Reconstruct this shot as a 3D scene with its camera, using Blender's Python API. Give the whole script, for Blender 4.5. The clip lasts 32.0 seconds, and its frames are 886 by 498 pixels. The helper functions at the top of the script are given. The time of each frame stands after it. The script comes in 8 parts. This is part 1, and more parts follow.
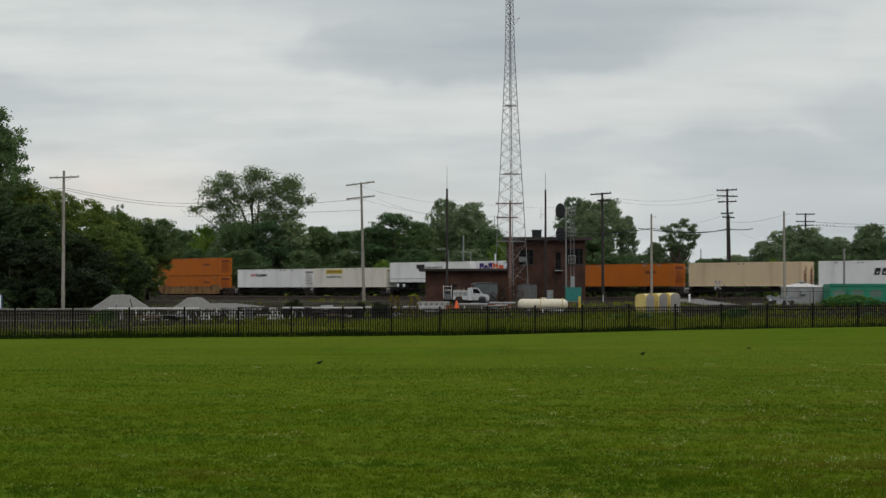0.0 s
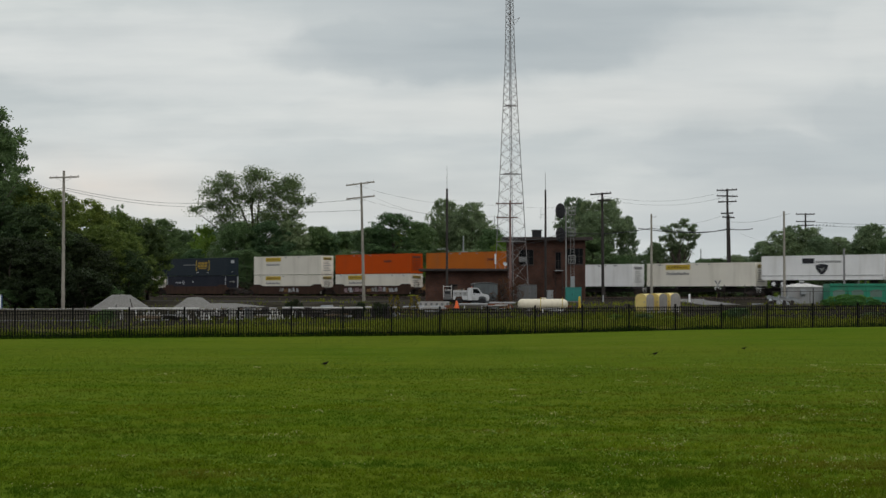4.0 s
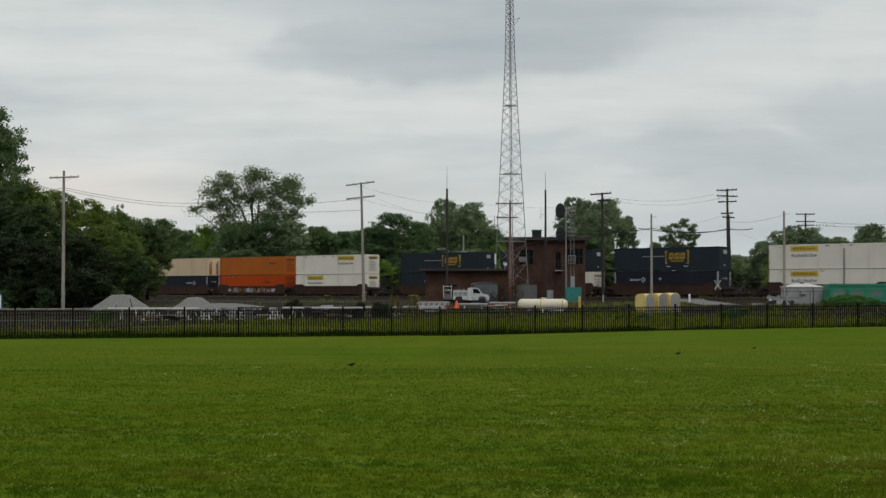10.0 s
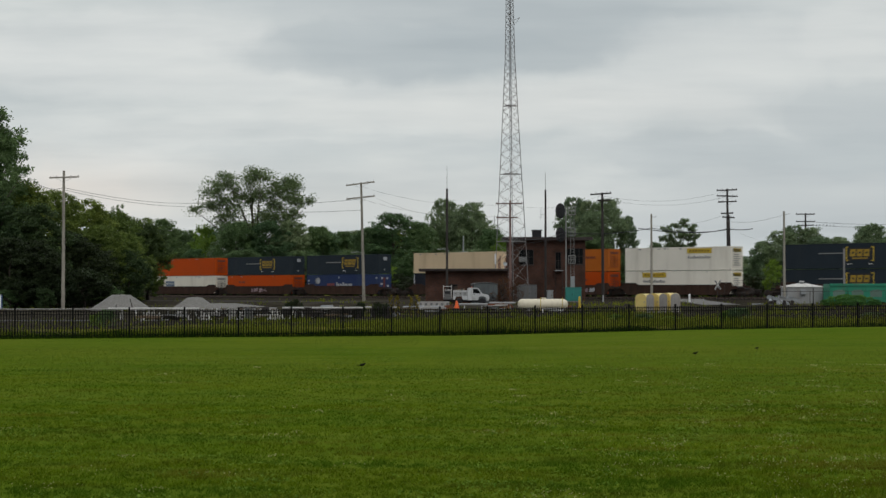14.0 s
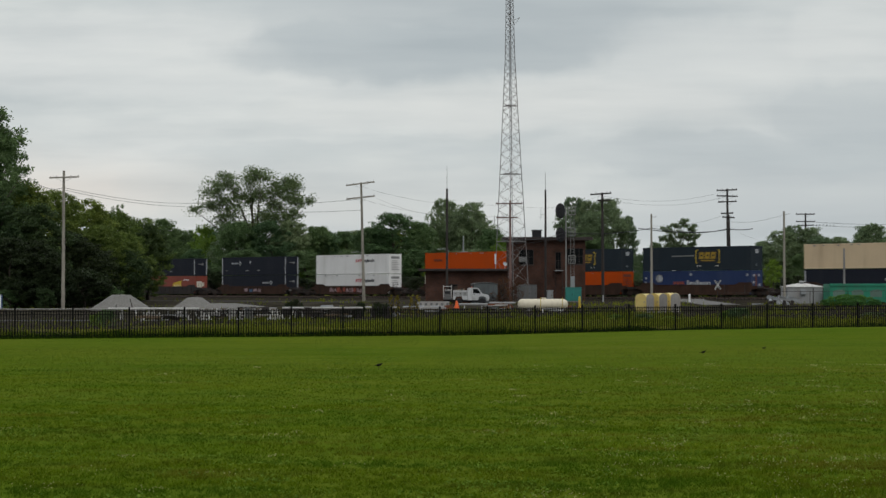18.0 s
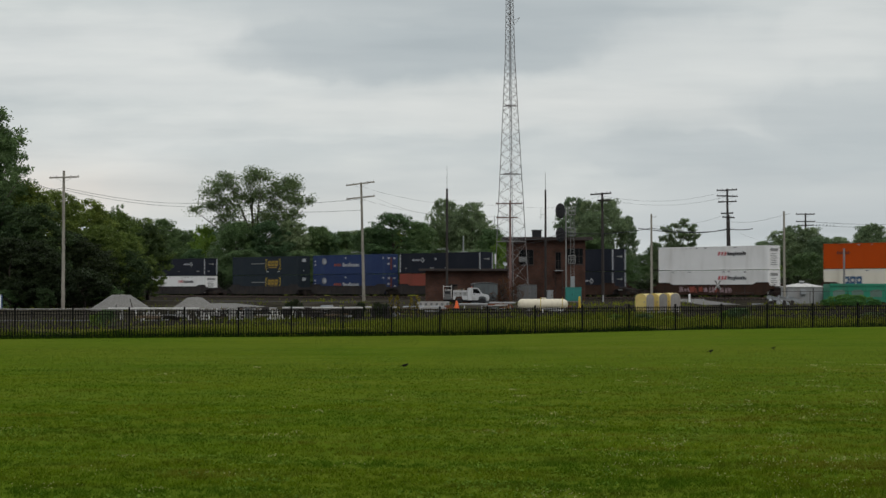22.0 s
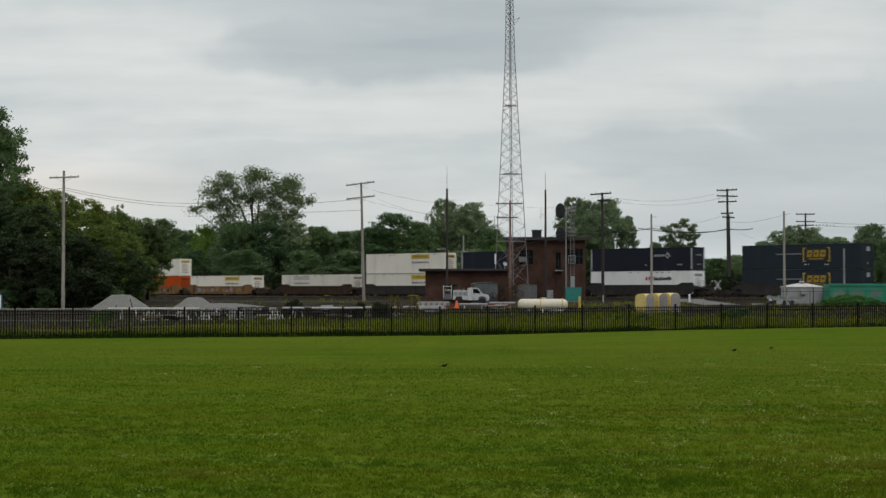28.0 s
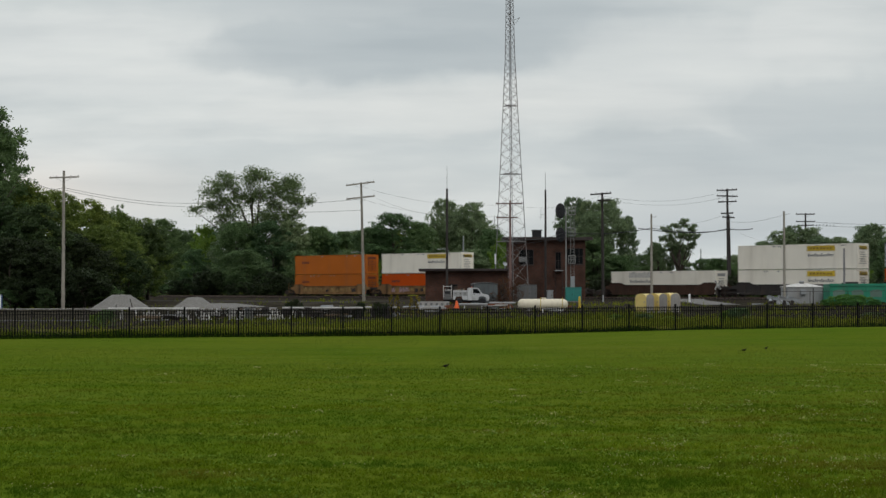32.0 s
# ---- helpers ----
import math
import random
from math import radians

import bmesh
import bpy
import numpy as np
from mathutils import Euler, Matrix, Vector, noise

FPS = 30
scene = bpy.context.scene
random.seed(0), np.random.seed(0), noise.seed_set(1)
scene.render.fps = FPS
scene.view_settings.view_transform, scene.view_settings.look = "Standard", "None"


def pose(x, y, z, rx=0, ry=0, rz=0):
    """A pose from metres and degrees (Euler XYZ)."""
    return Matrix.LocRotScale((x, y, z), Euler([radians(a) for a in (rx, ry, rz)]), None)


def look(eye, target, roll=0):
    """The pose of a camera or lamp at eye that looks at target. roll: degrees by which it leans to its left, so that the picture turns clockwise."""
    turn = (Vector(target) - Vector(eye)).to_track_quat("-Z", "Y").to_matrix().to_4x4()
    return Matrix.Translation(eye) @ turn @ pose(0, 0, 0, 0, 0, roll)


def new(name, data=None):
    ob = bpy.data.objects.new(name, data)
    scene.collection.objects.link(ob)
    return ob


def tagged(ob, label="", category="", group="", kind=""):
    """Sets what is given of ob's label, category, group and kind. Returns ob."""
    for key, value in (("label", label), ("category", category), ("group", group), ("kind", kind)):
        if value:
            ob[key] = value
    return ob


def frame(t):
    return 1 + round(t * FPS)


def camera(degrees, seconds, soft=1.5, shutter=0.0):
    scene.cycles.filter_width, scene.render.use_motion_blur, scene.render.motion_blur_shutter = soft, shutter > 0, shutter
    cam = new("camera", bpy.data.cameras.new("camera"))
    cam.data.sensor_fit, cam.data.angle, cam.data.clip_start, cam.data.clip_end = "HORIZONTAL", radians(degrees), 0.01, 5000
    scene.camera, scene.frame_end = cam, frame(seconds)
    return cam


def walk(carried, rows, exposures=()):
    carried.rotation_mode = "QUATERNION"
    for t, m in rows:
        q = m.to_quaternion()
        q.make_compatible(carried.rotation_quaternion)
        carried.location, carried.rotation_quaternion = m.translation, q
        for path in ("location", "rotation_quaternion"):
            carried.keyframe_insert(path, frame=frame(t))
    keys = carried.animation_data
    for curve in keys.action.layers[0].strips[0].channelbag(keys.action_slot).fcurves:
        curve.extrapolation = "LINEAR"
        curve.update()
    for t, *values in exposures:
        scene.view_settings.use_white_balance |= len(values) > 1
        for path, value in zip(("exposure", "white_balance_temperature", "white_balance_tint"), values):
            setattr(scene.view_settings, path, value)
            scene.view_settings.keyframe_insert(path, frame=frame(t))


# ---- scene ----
# ---- camera: stands still on the viewing platform ----
EYE = 2.12
cam = camera(30.78, 32.0, soft=1.5, shutter=0.4)
STAND = pose(0, 0, EYE, 91.5, 0, 0)
walk(cam, [(0, STAND), (32, STAND)], exposures=[(0, 0.0), (20, 0.0), (25, 0.03), (32, 0.05)])

# ---- world: overcast ----
world = bpy.data.worlds.new("overcast_sky")
scene.world = world
world.use_nodes = True
wn, wl = world.node_tree.nodes, world.node_tree.links
bg = wn["Background"]
sky = wn.new("ShaderNodeTexSky")
sky.sky_type = "NISHITA"
sky.sun_disc = False
sky.sun_elevation = radians(52)
sky.sun_rotation = radians(200)
tc = wn.new("ShaderNodeTexCoord")
mp = wn.new("ShaderNodeMapping")
mp.inputs["Scale"].default_value = (1.5, 1.5, 6.0)
nz = wn.new("ShaderNodeTexNoise")
nz.inputs["Scale"].default_value = 1.6
nz.inputs["Detail"].default_value = 5.0
sep = wn.new("ShaderNodeSeparateXYZ")
up = wn.new("ShaderNodeValToRGB")
up.color_ramp.elements[0].position, up.color_ramp.elements[0].color = 0.0, (0.33, 0.345, 0.35, 1)
up.color_ramp.elements[1].position, up.color_ramp.elements[1].color = 1.0, (1.28, 1.31, 1.33, 1)
cl = wn.new("ShaderNodeValToRGB")
cl.color_ramp.elements[0].position, cl.color_ramp.elements[0].color = 0.35, (0.72, 0.74, 0.78, 1)
cl.color_ramp.elements[1].position, cl.color_ramp.elements[1].color = 0.65, (1.08, 1.08, 1.08, 1)
mul = wn.new("ShaderNodeMix")
mul.data_type, mul.blend_type = "RGBA", "MULTIPLY"
mul.inputs[0].default_value = 1.0
both = wn.new("ShaderNodeMix")
both.data_type = "RGBA"
both.inputs[0].default_value = 0.88
dim = wn.new("ShaderNodeMix")
dim.data_type, dim.blend_type = "RGBA", "MULTIPLY"
dim.inputs[0].default_value = 1.0
dim.inputs[7].default_value = (0.1, 0.1, 0.1, 1)
wl.new(tc.outputs["Generated"], mp.inputs["Vector"])
wl.new(mp.outputs["Vector"], nz.inputs["Vector"])
wl.new(tc.outputs["Generated"], sep.inputs["Vector"])
wl.new(sep.outputs["Z"], up.inputs["Fac"])
wl.new(nz.outputs["Fac"], cl.inputs["Fac"])
wl.new(up.outputs["Color"], mul.inputs[6])
wl.new(cl.outputs["Color"], mul.inputs[7])
wl.new(sky.outputs["Color"], dim.inputs[6])
wl.new(dim.outputs[2], both.inputs[6])
wl.new(mul.outputs[2], both.inputs[7])
wl.new(both.outputs[2], bg.inputs["Color"])
bg.inputs["Strength"].default_value = 1.0

sun = new("sun", bpy.data.lights.new("sun", "SUN"))
sun.data.energy, sun.data.angle, sun.data.color = 0.7, radians(35), (1.0, 0.97, 0.92)
sun.matrix_world = look((60, -120, 200), (0, 60, 0))


# ---- materials ----
def nodes_of(name):
    m = bpy.data.materials.new(name)
    m.use_nodes = True
    return m, m.node_tree.nodes, m.node_tree.links, m.node_tree.nodes["Principled BSDF"]


def noise_node(n, l, coord, scale, detail=4.0, stretch=None):
    t = n.new("ShaderNodeTexNoise")
    t.inputs["Scale"].default_value, t.inputs["Detail"].default_value = scale, detail
    if stretch:
        s = n.new("ShaderNodeMapping")
        s.inputs["Scale"].default_value = stretch
        l.new(coord, s.inputs["Vector"])
        l.new(s.outputs["Vector"], t.inputs["Vector"])
    else:
        l.new(coord, t.inputs["Vector"])
    return t.outputs["Fac"]


def ramp(n, l, fac, *stops):
    r = n.new("ShaderNodeValToRGB")
    e = r.color_ramp.elements
    while len(e) < len(stops):
        e.new(0.5)
    for el, (p, c) in zip(e, stops):
        el.position, el.color = p, (*c, 1)
    l.new(fac, r.inputs["Fac"])
    return r.outputs["Color"]


def mixed(n, l, fac, a, b, mode="MIX"):
    m = n.new("ShaderNodeMix")
    m.data_type, m.blend_type = "RGBA", mode
    for sock, v in ((m.inputs[0], fac), (m.inputs[6], a), (m.inputs[7], b)):
        if isinstance(v, (int, float)):
            sock.default_value = v
        elif isinstance(v, tuple):
            sock.default_value = (*v, 1)
        else:
            l.new(v, sock)
    return m.outputs[2]


def shade(c, k):
    return tuple(min(1.0, v * k) for v in c)


def mat(name, col, rough=0.6, metal=0.0, var=0.2, scale=2.0, fine=30.0, bump=0.15, dirt=None, amount=0.4, streak=False, spec=0.35):
    """A worn surface: two scales of variation, fine relief and, where dirt is given, stains of that colour."""
    m, n, l, p = nodes_of(name)
    co = n.new("ShaderNodeTexCoord").outputs["Object"]
    big = noise_node(n, l, co, scale)
    small = noise_node(n, l, co, fine, 3.0)
    c = ramp(n, l, big, (0.3, shade(col, 1 - var)), (0.7, shade(col, 1 + var)))
    c = mixed(n, l, 0.35, c, ramp(n, l, small, (0.3, shade(col, 1 - var)), (0.7, shade(col, 1 + var))))
    if dirt:
        d = noise_node(n, l, co, scale * 0.9, 6.0, (1.6, 1.6, 0.25) if streak else None)
        f = ramp(n, l, d, (0.5, (0, 0, 0)), (0.72, (amount, amount, amount)))
        c = mixed(n, l, f, c, dirt)
    info = n.new("ShaderNodeObjectInfo")
    v = ramp(n, l, info.outputs["Random"], (0.0, (0.9, 0.9, 0.9)), (1.0, (1.08, 1.08, 1.08)))
    c = mixed(n, l, 1.0, c, v, "MULTIPLY")
    l.new(c, p.inputs["Base Color"])
    p.inputs["Roughness"].default_value, p.inputs["Metallic"].default_value = rough, metal
    p.inputs["Specular IOR Level"].default_value = spec
    b = n.new("ShaderNodeBump")
    b.inputs["Strength"].default_value, b.inputs["Distance"].default_value = bump, 0.02
    l.new(small, b.inputs["Height"])
    l.new(b.outputs["Normal"], p.inputs["Normal"])
    return m


def leaf_mat(name, dark, light, rough=0.55, spec=0.2, thin=0.3):
    m, n, l, p = nodes_of(name)
    geo = n.new("ShaderNodeNewGeometry")
    info = n.new("ShaderNodeObjectInfo")
    c = ramp(n, l, geo.outputs["Random Per Island"], (0.0, dark), (0.75, light), (1.0, shade(light, 1.35)))
    co = n.new("ShaderNodeTexCoord").outputs["Object"]
    c = mixed(n, l, 0.5, c, ramp(n, l, noise_node(n, l, co, 0.5, 3.0), (0.35, dark), (0.65, light)))
    c = mixed(n, l, 1.0, c, ramp(n, l, info.outputs["Random"], (0.0, (0.75, 0.82, 0.8)), (1.0, (1.2, 1.12, 1.0))), "MULTIPLY")
    l.new(c, p.inputs["Base Color"])
    p.inputs["Roughness"].default_value = rough
    p.inputs["Specular IOR Level"].default_value = spec
    tr = n.new("ShaderNodeBsdfTranslucent")
    l.new(c, tr.inputs["Color"])
    mx = n.new("ShaderNodeMixShader")
    mx.inputs["Fac"].default_value = thin
    l.new(p.outputs["BSDF"], mx.inputs[1])
    l.new(tr.outputs["BSDF"], mx.inputs[2])
    l.new(mx.outputs["Shader"], n["Material Output"].inputs["Surface"])
    return m


def grass_mat(name, tones, dry_tone, lush_tone, rough_tuft, patchy):
    """Mown blades: fresh green with worn, dry and dark clover patches."""
    m, n, l, p = nodes_of(name)
    geo = n.new("ShaderNodeNewGeometry")
    co = n.new("ShaderNodeTexCoord").outputs["Object"]
    c = ramp(n, l, geo.outputs["Random Per Island"], (0.0, tones[0]), (0.45, tones[1]), (0.93, tones[2]), (1.0, tones[3]))
    tuft = noise_node(n, l, co, 5.0, 4.0, (0.7, 1.0, 0.3))
    c = mixed(n, l, 1.0, c, ramp(n, l, tuft, (0.36, shade((1, 1, 1), 1 - rough_tuft)), (0.50, (1.0, 1.0, 1.0)), (0.64, shade((1.0, 0.97, 0.8), 1 + rough_tuft))), "MULTIPLY")
    sx = n.new("ShaderNodeSeparateXYZ")
    l.new(co, sx.inputs[0])
    worn = n.new("ShaderNodeMapRange")
    for sock, v in zip(worn.inputs[1:5], (0.0, 5.0, 0.0, 0.105)):
        sock.default_value = v
    l.new(sx.outputs["X"], worn.inputs[0])
    add = n.new("ShaderNodeMath")
    l.new(noise_node(n, l, co, 1.0, 5.0, (0.45, 1.0, 1.0)), add.inputs[0])
    l.new(worn.outputs[0], add.inputs[1])
    dry = ramp(n, l, add.outputs[0], (0.52, (0, 0, 0)), (0.68, (patchy, patchy, patchy)))
    c = mixed(n, l, dry, c, dry_tone)
    lush = ramp(n, l, noise_node(n, l, co, 0.8, 5.0, (0.4, 1.0, 1.0)), (0.47, (0, 0, 0)), (0.61, (patchy, patchy, patchy)))
    c = mixed(n, l, lush, c, lush_tone)
    broad = noise_node(n, l, co, 0.13, 4.0, (0.55, 1.0, 1.0))
    c = mixed(n, l, 1.0, c, ramp(n, l, broad, (0.35, (0.80, 0.86, 0.8)), (0.5, (1.04, 1.04, 1.0)), (0.65, (1.30, 1.22, 1.2))), "MULTIPLY")
    l.new(c, p.inputs["Base Color"])
    p.inputs["Roughness"].default_value = 0.8
    p.inputs["Specular IOR Level"].default_value = 0.0
    tr = n.new("ShaderNodeBsdfTranslucent")
    l.new(c, tr.inputs["Color"])
    mx = n.new("ShaderNodeMixShader")
    mx.inputs["Fac"].default_value = 0.35
    l.new(p.outputs["BSDF"], mx.inputs[1])
    l.new(tr.outputs["BSDF"], mx.inputs[2])
    l.new(mx.outputs["Shader"], n["Material Output"].inputs["Surface"])
    return m


RUST = (0.09, 0.045, 0.025)
M = {
    "ivory": mat("ivory_container_paint", (0.72, 0.68, 0.58), 0.5, var=0.05, scale=0.6, dirt=(0.42, 0.38, 0.30), amount=0.35, streak=True, bump=0.05),
    "white": mat("white_container_paint", (0.74, 0.735, 0.71), 0.5, var=0.05, scale=0.6, dirt=(0.42, 0.40, 0.35), amount=0.35, streak=True, bump=0.05),
    "cream": mat("cream_container_paint", (0.66, 0.62, 0.51), 0.5, var=0.05, scale=0.6, dirt=(0.38, 0.33, 0.25), amount=0.4, streak=True, bump=0.05),
    "tan": mat("tan_container_paint", (0.64, 0.495, 0.315), 0.55, var=0.06, scale=0.5, dirt=(0.30, 0.20, 0.12), amount=0.35, streak=True, bump=0.05),
    "orange": mat("faded_orange_paint", (0.405, 0.110, 0.013), 0.55, spec=0.12, var=0.08, scale=0.5, dirt=(0.25, 0.10, 0.04), amount=0.4, streak=True, bump=0.05),
    "red_orange": mat("bright_orange_paint", (0.44, 0.060, 0.003), 0.55, spec=0.12, var=0.06, scale=0.5, dirt=(0.28, 0.06, 0.012), amount=0.25, streak=True, bump=0.05),
    "navy": mat("navy_container_paint", (0.0105, 0.0130, 0.021), 0.6, spec=0.2, var=0.12, scale=0.5, dirt=(0.024, 0.028, 0.034), amount=0.35, streak=True, bump=0.05),
    "slate": mat("slate_blue_container_paint", (0.015, 0.023, 0.030), 0.6, spec=0.2, var=0.12, scale=0.5, dirt=(0.026, 0.032, 0.034), amount=0.35, streak=True, bump=0.05),
    "blue": mat("royal_blue_container_paint", (0.021, 0.038, 0.104), 0.55, spec=0.2, var=0.1, scale=0.5, dirt=(0.05, 0.07, 0.12), amount=0.4, streak=True, bump=0.05),
    "redbrown": mat("red_brown_container_paint", (0.24, 0.055, 0.035), 0.5, var=0.1, scale=0.5, dirt=(0.15, 0.05, 0.03), amount=0.4, streak=True, bump=0.05),
    "yellow": mat("yellow_marking", (0.50, 0.35, 0.03), 0.5, var=0.06, bump=0.02),
    "dull_yellow": mat("dull_yellow_marking", (0.31, 0.20, 0.018), 0.6, var=0.15, scale=3.0, bump=0.02),
    "black": mat("black_marking", (0.016, 0.016, 0.018), 0.5, var=0.1, bump=0.02),
    "olive_mark": mat("dark_olive_marking", (0.20, 0.13, 0.02), 0.6, var=0.15, bump=0.02),
    "worn_white": mat("faded_grey_marking", (0.42, 0.41, 0.37), 0.6, var=0.2, scale=4.0, bump=0.02, dirt=(0.2, 0.2, 0.18), amount=0.5),
    "sign_board": mat("dulled_white_sign_face", (0.36, 0.36, 0.34), 0.6, var=0.15, bump=0.02, dirt=(0.2, 0.19, 0.16), amount=0.5),
    "grey_mark": mat("grey_marking", (0.22, 0.22, 0.21), 0.5, var=0.08, bump=0.02),
    "white_mark": mat("white_marking", (0.72, 0.72, 0.71), 0.5, var=0.04, bump=0.02),
    "pale_mark": mat("worn_white_marking", (0.36, 0.37, 0.38), 0.6, var=0.2, scale=4.0, bump=0.02, dirt=(0.12, 0.12, 0.12), amount=0.6),
    "spray_ochre": mat("faded_ochre_spray_paint", (0.24, 0.155, 0.055), 0.7, var=0.35, scale=3.0, bump=0.02, dirt=(0.06, 0.035, 0.02), amount=0.8),
    "spray_mark": mat("faded_spray_paint", (0.27, 0.19, 0.20), 0.7, var=0.35, scale=3.0, bump=0.02, dirt=(0.08, 0.04, 0.03), amount=0.8),
    "red_mark": mat("red_marking", (0.42, 0.02, 0.03), 0.5, var=0.06, bump=0.02),
    "purple_mark": mat("purple_marking", (0.05, 0.02, 0.13), 0.5, var=0.06, bump=0.02),
    "fire_mark": mat("orange_red_marking", (0.68, 0.09, 0.01), 0.5, var=0.06, bump=0.02),
    "blue_mark": mat("blue_marking", (0.035, 0.09, 0.17), 0.5, var=0.06, bump=0.02),
    "dark_red_mark": mat("dark_red_marking", (0.13, 0.03, 0.012), 0.5, var=0.1, bump=0.02),
    "well_brown": mat("oxide_brown_railcar_paint", (0.050, 0.027, 0.018), 0.75, spec=0.15, var=0.3, scale=1.0, dirt=(0.035, 0.024, 0.018), amount=0.7, streak=True),
    "well_yellow": mat("weathered_yellow_railcar_paint", (0.20, 0.115, 0.050), 0.75, spec=0.15, var=0.35, scale=0.9, dirt=(0.045, 0.026, 0.016), amount=0.9, streak=True),
    "well_dark": mat("grimy_black_railcar_paint", (0.026, 0.022, 0.020), 0.75, var=0.3, scale=1.0, dirt=(0.06, 0.04, 0.03), amount=0.5),
    "iron": mat("rusty_cast_iron", (0.030, 0.024, 0.020), 0.7, 0.3, var=0.3, dirt=RUST, amount=0.6),
    "rubber": mat("tyre_rubber", (0.014, 0.014, 0.015), 0.85, var=0.2),
    "steel": mat("galvanised_steel", (0.36, 0.38, 0.39), 0.5, 0.6, var=0.2, scale=3.0, dirt=(0.16, 0.12, 0.09), amount=0.4),
    "tower_steel": mat("weathered_tower_steel", (0.22, 0.215, 0.21), 0.6, 0.3, var=0.2, scale=0.4, dirt=(0.20, 0.10, 0.07), amount=0.4),
    "fence": mat("black_fence_enamel", (0.007, 0.0075, 0.0065), 0.8, spec=0.04, var=0.2, fine=60),
    "pole_grey": mat("silvered_pole_wood", (0.27, 0.25, 0.205), 0.85, var=0.25, scale=1.0, dirt=(0.09, 0.075, 0.06), amount=0.6, streak=True, bump=0.4),
    "pole_dark": mat("creosoted_pole_wood", (0.035, 0.030, 0.027), 0.85, var=0.3, scale=1.0, dirt=(0.08, 0.06, 0.05), amount=0.4, streak=True, bump=0.4),
    "pole_red": mat("weathered_reddish_pole_wood", (0.17, 0.11, 0.095), 0.85, var=0.25, scale=1.0, dirt=(0.07, 0.05, 0.04), amount=0.5, streak=True, bump=0.4),
    "wire": mat("dark_cable", (0.02, 0.02, 0.022), 0.6),
    "insulator": mat("grey_porcelain", (0.18, 0.18, 0.18), 0.25),
    "roof": mat("dark_bitumen_roof", (0.022, 0.022, 0.024), 0.9, var=0.3),
    "window": mat("dark_window_glass", (0.005, 0.006, 0.007), 0.15, var=0.2, bump=0.0, spec=0.12),
    "frame_white": mat("chalky_white_paint", (0.50, 0.49, 0.46), 0.6, var=0.15, dirt=(0.22, 0.19, 0.15), amount=0.5),
    "frame_dark": mat("dark_brown_paint", (0.035, 0.025, 0.022), 0.6, var=0.2),
    "grey_paint": mat("grey_enamel", (0.115, 0.118, 0.118), 0.5, var=0.12, dirt=(0.11, 0.09, 0.07), amount=0.5, streak=True),
    "hut_grey": mat("dull_slate_enamel", (0.085, 0.098, 0.10), 0.55, var=0.15, dirt=(0.06, 0.05, 0.04), amount=0.5, streak=True),
    "mast_grey": mat("weathered_galvanised_mast", (0.27, 0.27, 0.26), 0.6, 0.2, var=0.15, dirt=(0.12, 0.10, 0.08), amount=0.5, streak=True),
    "silver": mat("silver_painted_metal", (0.27, 0.285, 0.29), 0.5, 0.2, var=0.1, dirt=(0.2, 0.17, 0.13), amount=0.35, streak=True),
    "shed_white": mat("weathered_white_metal", (0.28, 0.285, 0.28), 0.5, var=0.1, scale=1.0, dirt=(0.22, 0.20, 0.17), amount=0.4, streak=True),
    "teal": mat("teal_paint", (0.028, 0.20, 0.17), 0.5, var=0.12, dirt=(0.05, 0.12, 0.10), amount=0.4),
    "green_box": mat("faded_green_container_paint", (0.018, 0.195, 0.112), 0.55, var=0.12, scale=0.8, dirt=(0.06, 0.12, 0.08), amount=0.5, streak=True),
    "green_pale": mat("pale_green_panel", (0.10, 0.165, 0.13), 0.6, var=0.12, dirt=(0.1, 0.13, 0.1), amount=0.4),
    "truck_white": mat("white_truck_enamel", (0.54, 0.55, 0.55), 0.4, var=0.1, bump=0.0, dirt=(0.2, 0.18, 0.15), amount=0.5),
    "tank": mat("cream_tank_paint", (0.66, 0.60, 0.45), 0.45, var=0.06, dirt=(0.3, 0.24, 0.16), amount=0.3, streak=True),
    "cabin_yellow": mat("yellow_moulded_plastic", (0.64, 0.50, 0.17), 0.5, var=0.06, dirt=(0.3, 0.22, 0.1), amount=0.25),
    "cabin_grey": mat("grey_moulded_plastic", (0.27, 0.255, 0.235), 0.5, var=0.08),
    "cone": mat("orange_plastic", (0.75, 0.12, 0.02), 0.45, var=0.06),
    "lens_red": mat("red_lens", (0.35, 0.01, 0.01), 0.2),
    "chrome": mat("bright_metal", (0.6, 0.6, 0.6), 0.25, 0.9, var=0.05),
    "wood": mat("weathered_timber", (0.16, 0.115, 0.075), 0.85, var=0.3, dirt=(0.06, 0.045, 0.03), amount=0.5, bump=0.4),
    "tie": mat("creosoted_tie", (0.030, 0.024, 0.020), 0.9, var=0.35, bump=0.4),
    "rail": mat("rail_steel", (0.15, 0.11, 0.09), 0.45, 0.7, var=0.2),
    "concrete": mat("weathered_concrete", (0.30, 0.29, 0.27), 0.9, var=0.15, scale=1.5, bump=0.3, dirt=(0.15, 0.14, 0.12), amount=0.4),
    "road_stone": mat("grey_road_stone", (0.038, 0.035, 0.030), 0.95, var=0.5, scale=1.2, fine=9.0, bump=1.0, spec=0.05, dirt=(0.026, 0.023, 0.020), amount=0.8),
    "pale_road": mat("worn_concrete_road", (0.17, 0.165, 0.155), 0.95, var=0.3, scale=0.8, fine=9.0, bump=0.6, spec=0.05, dirt=(0.07, 0.065, 0.06), amount=0.7),
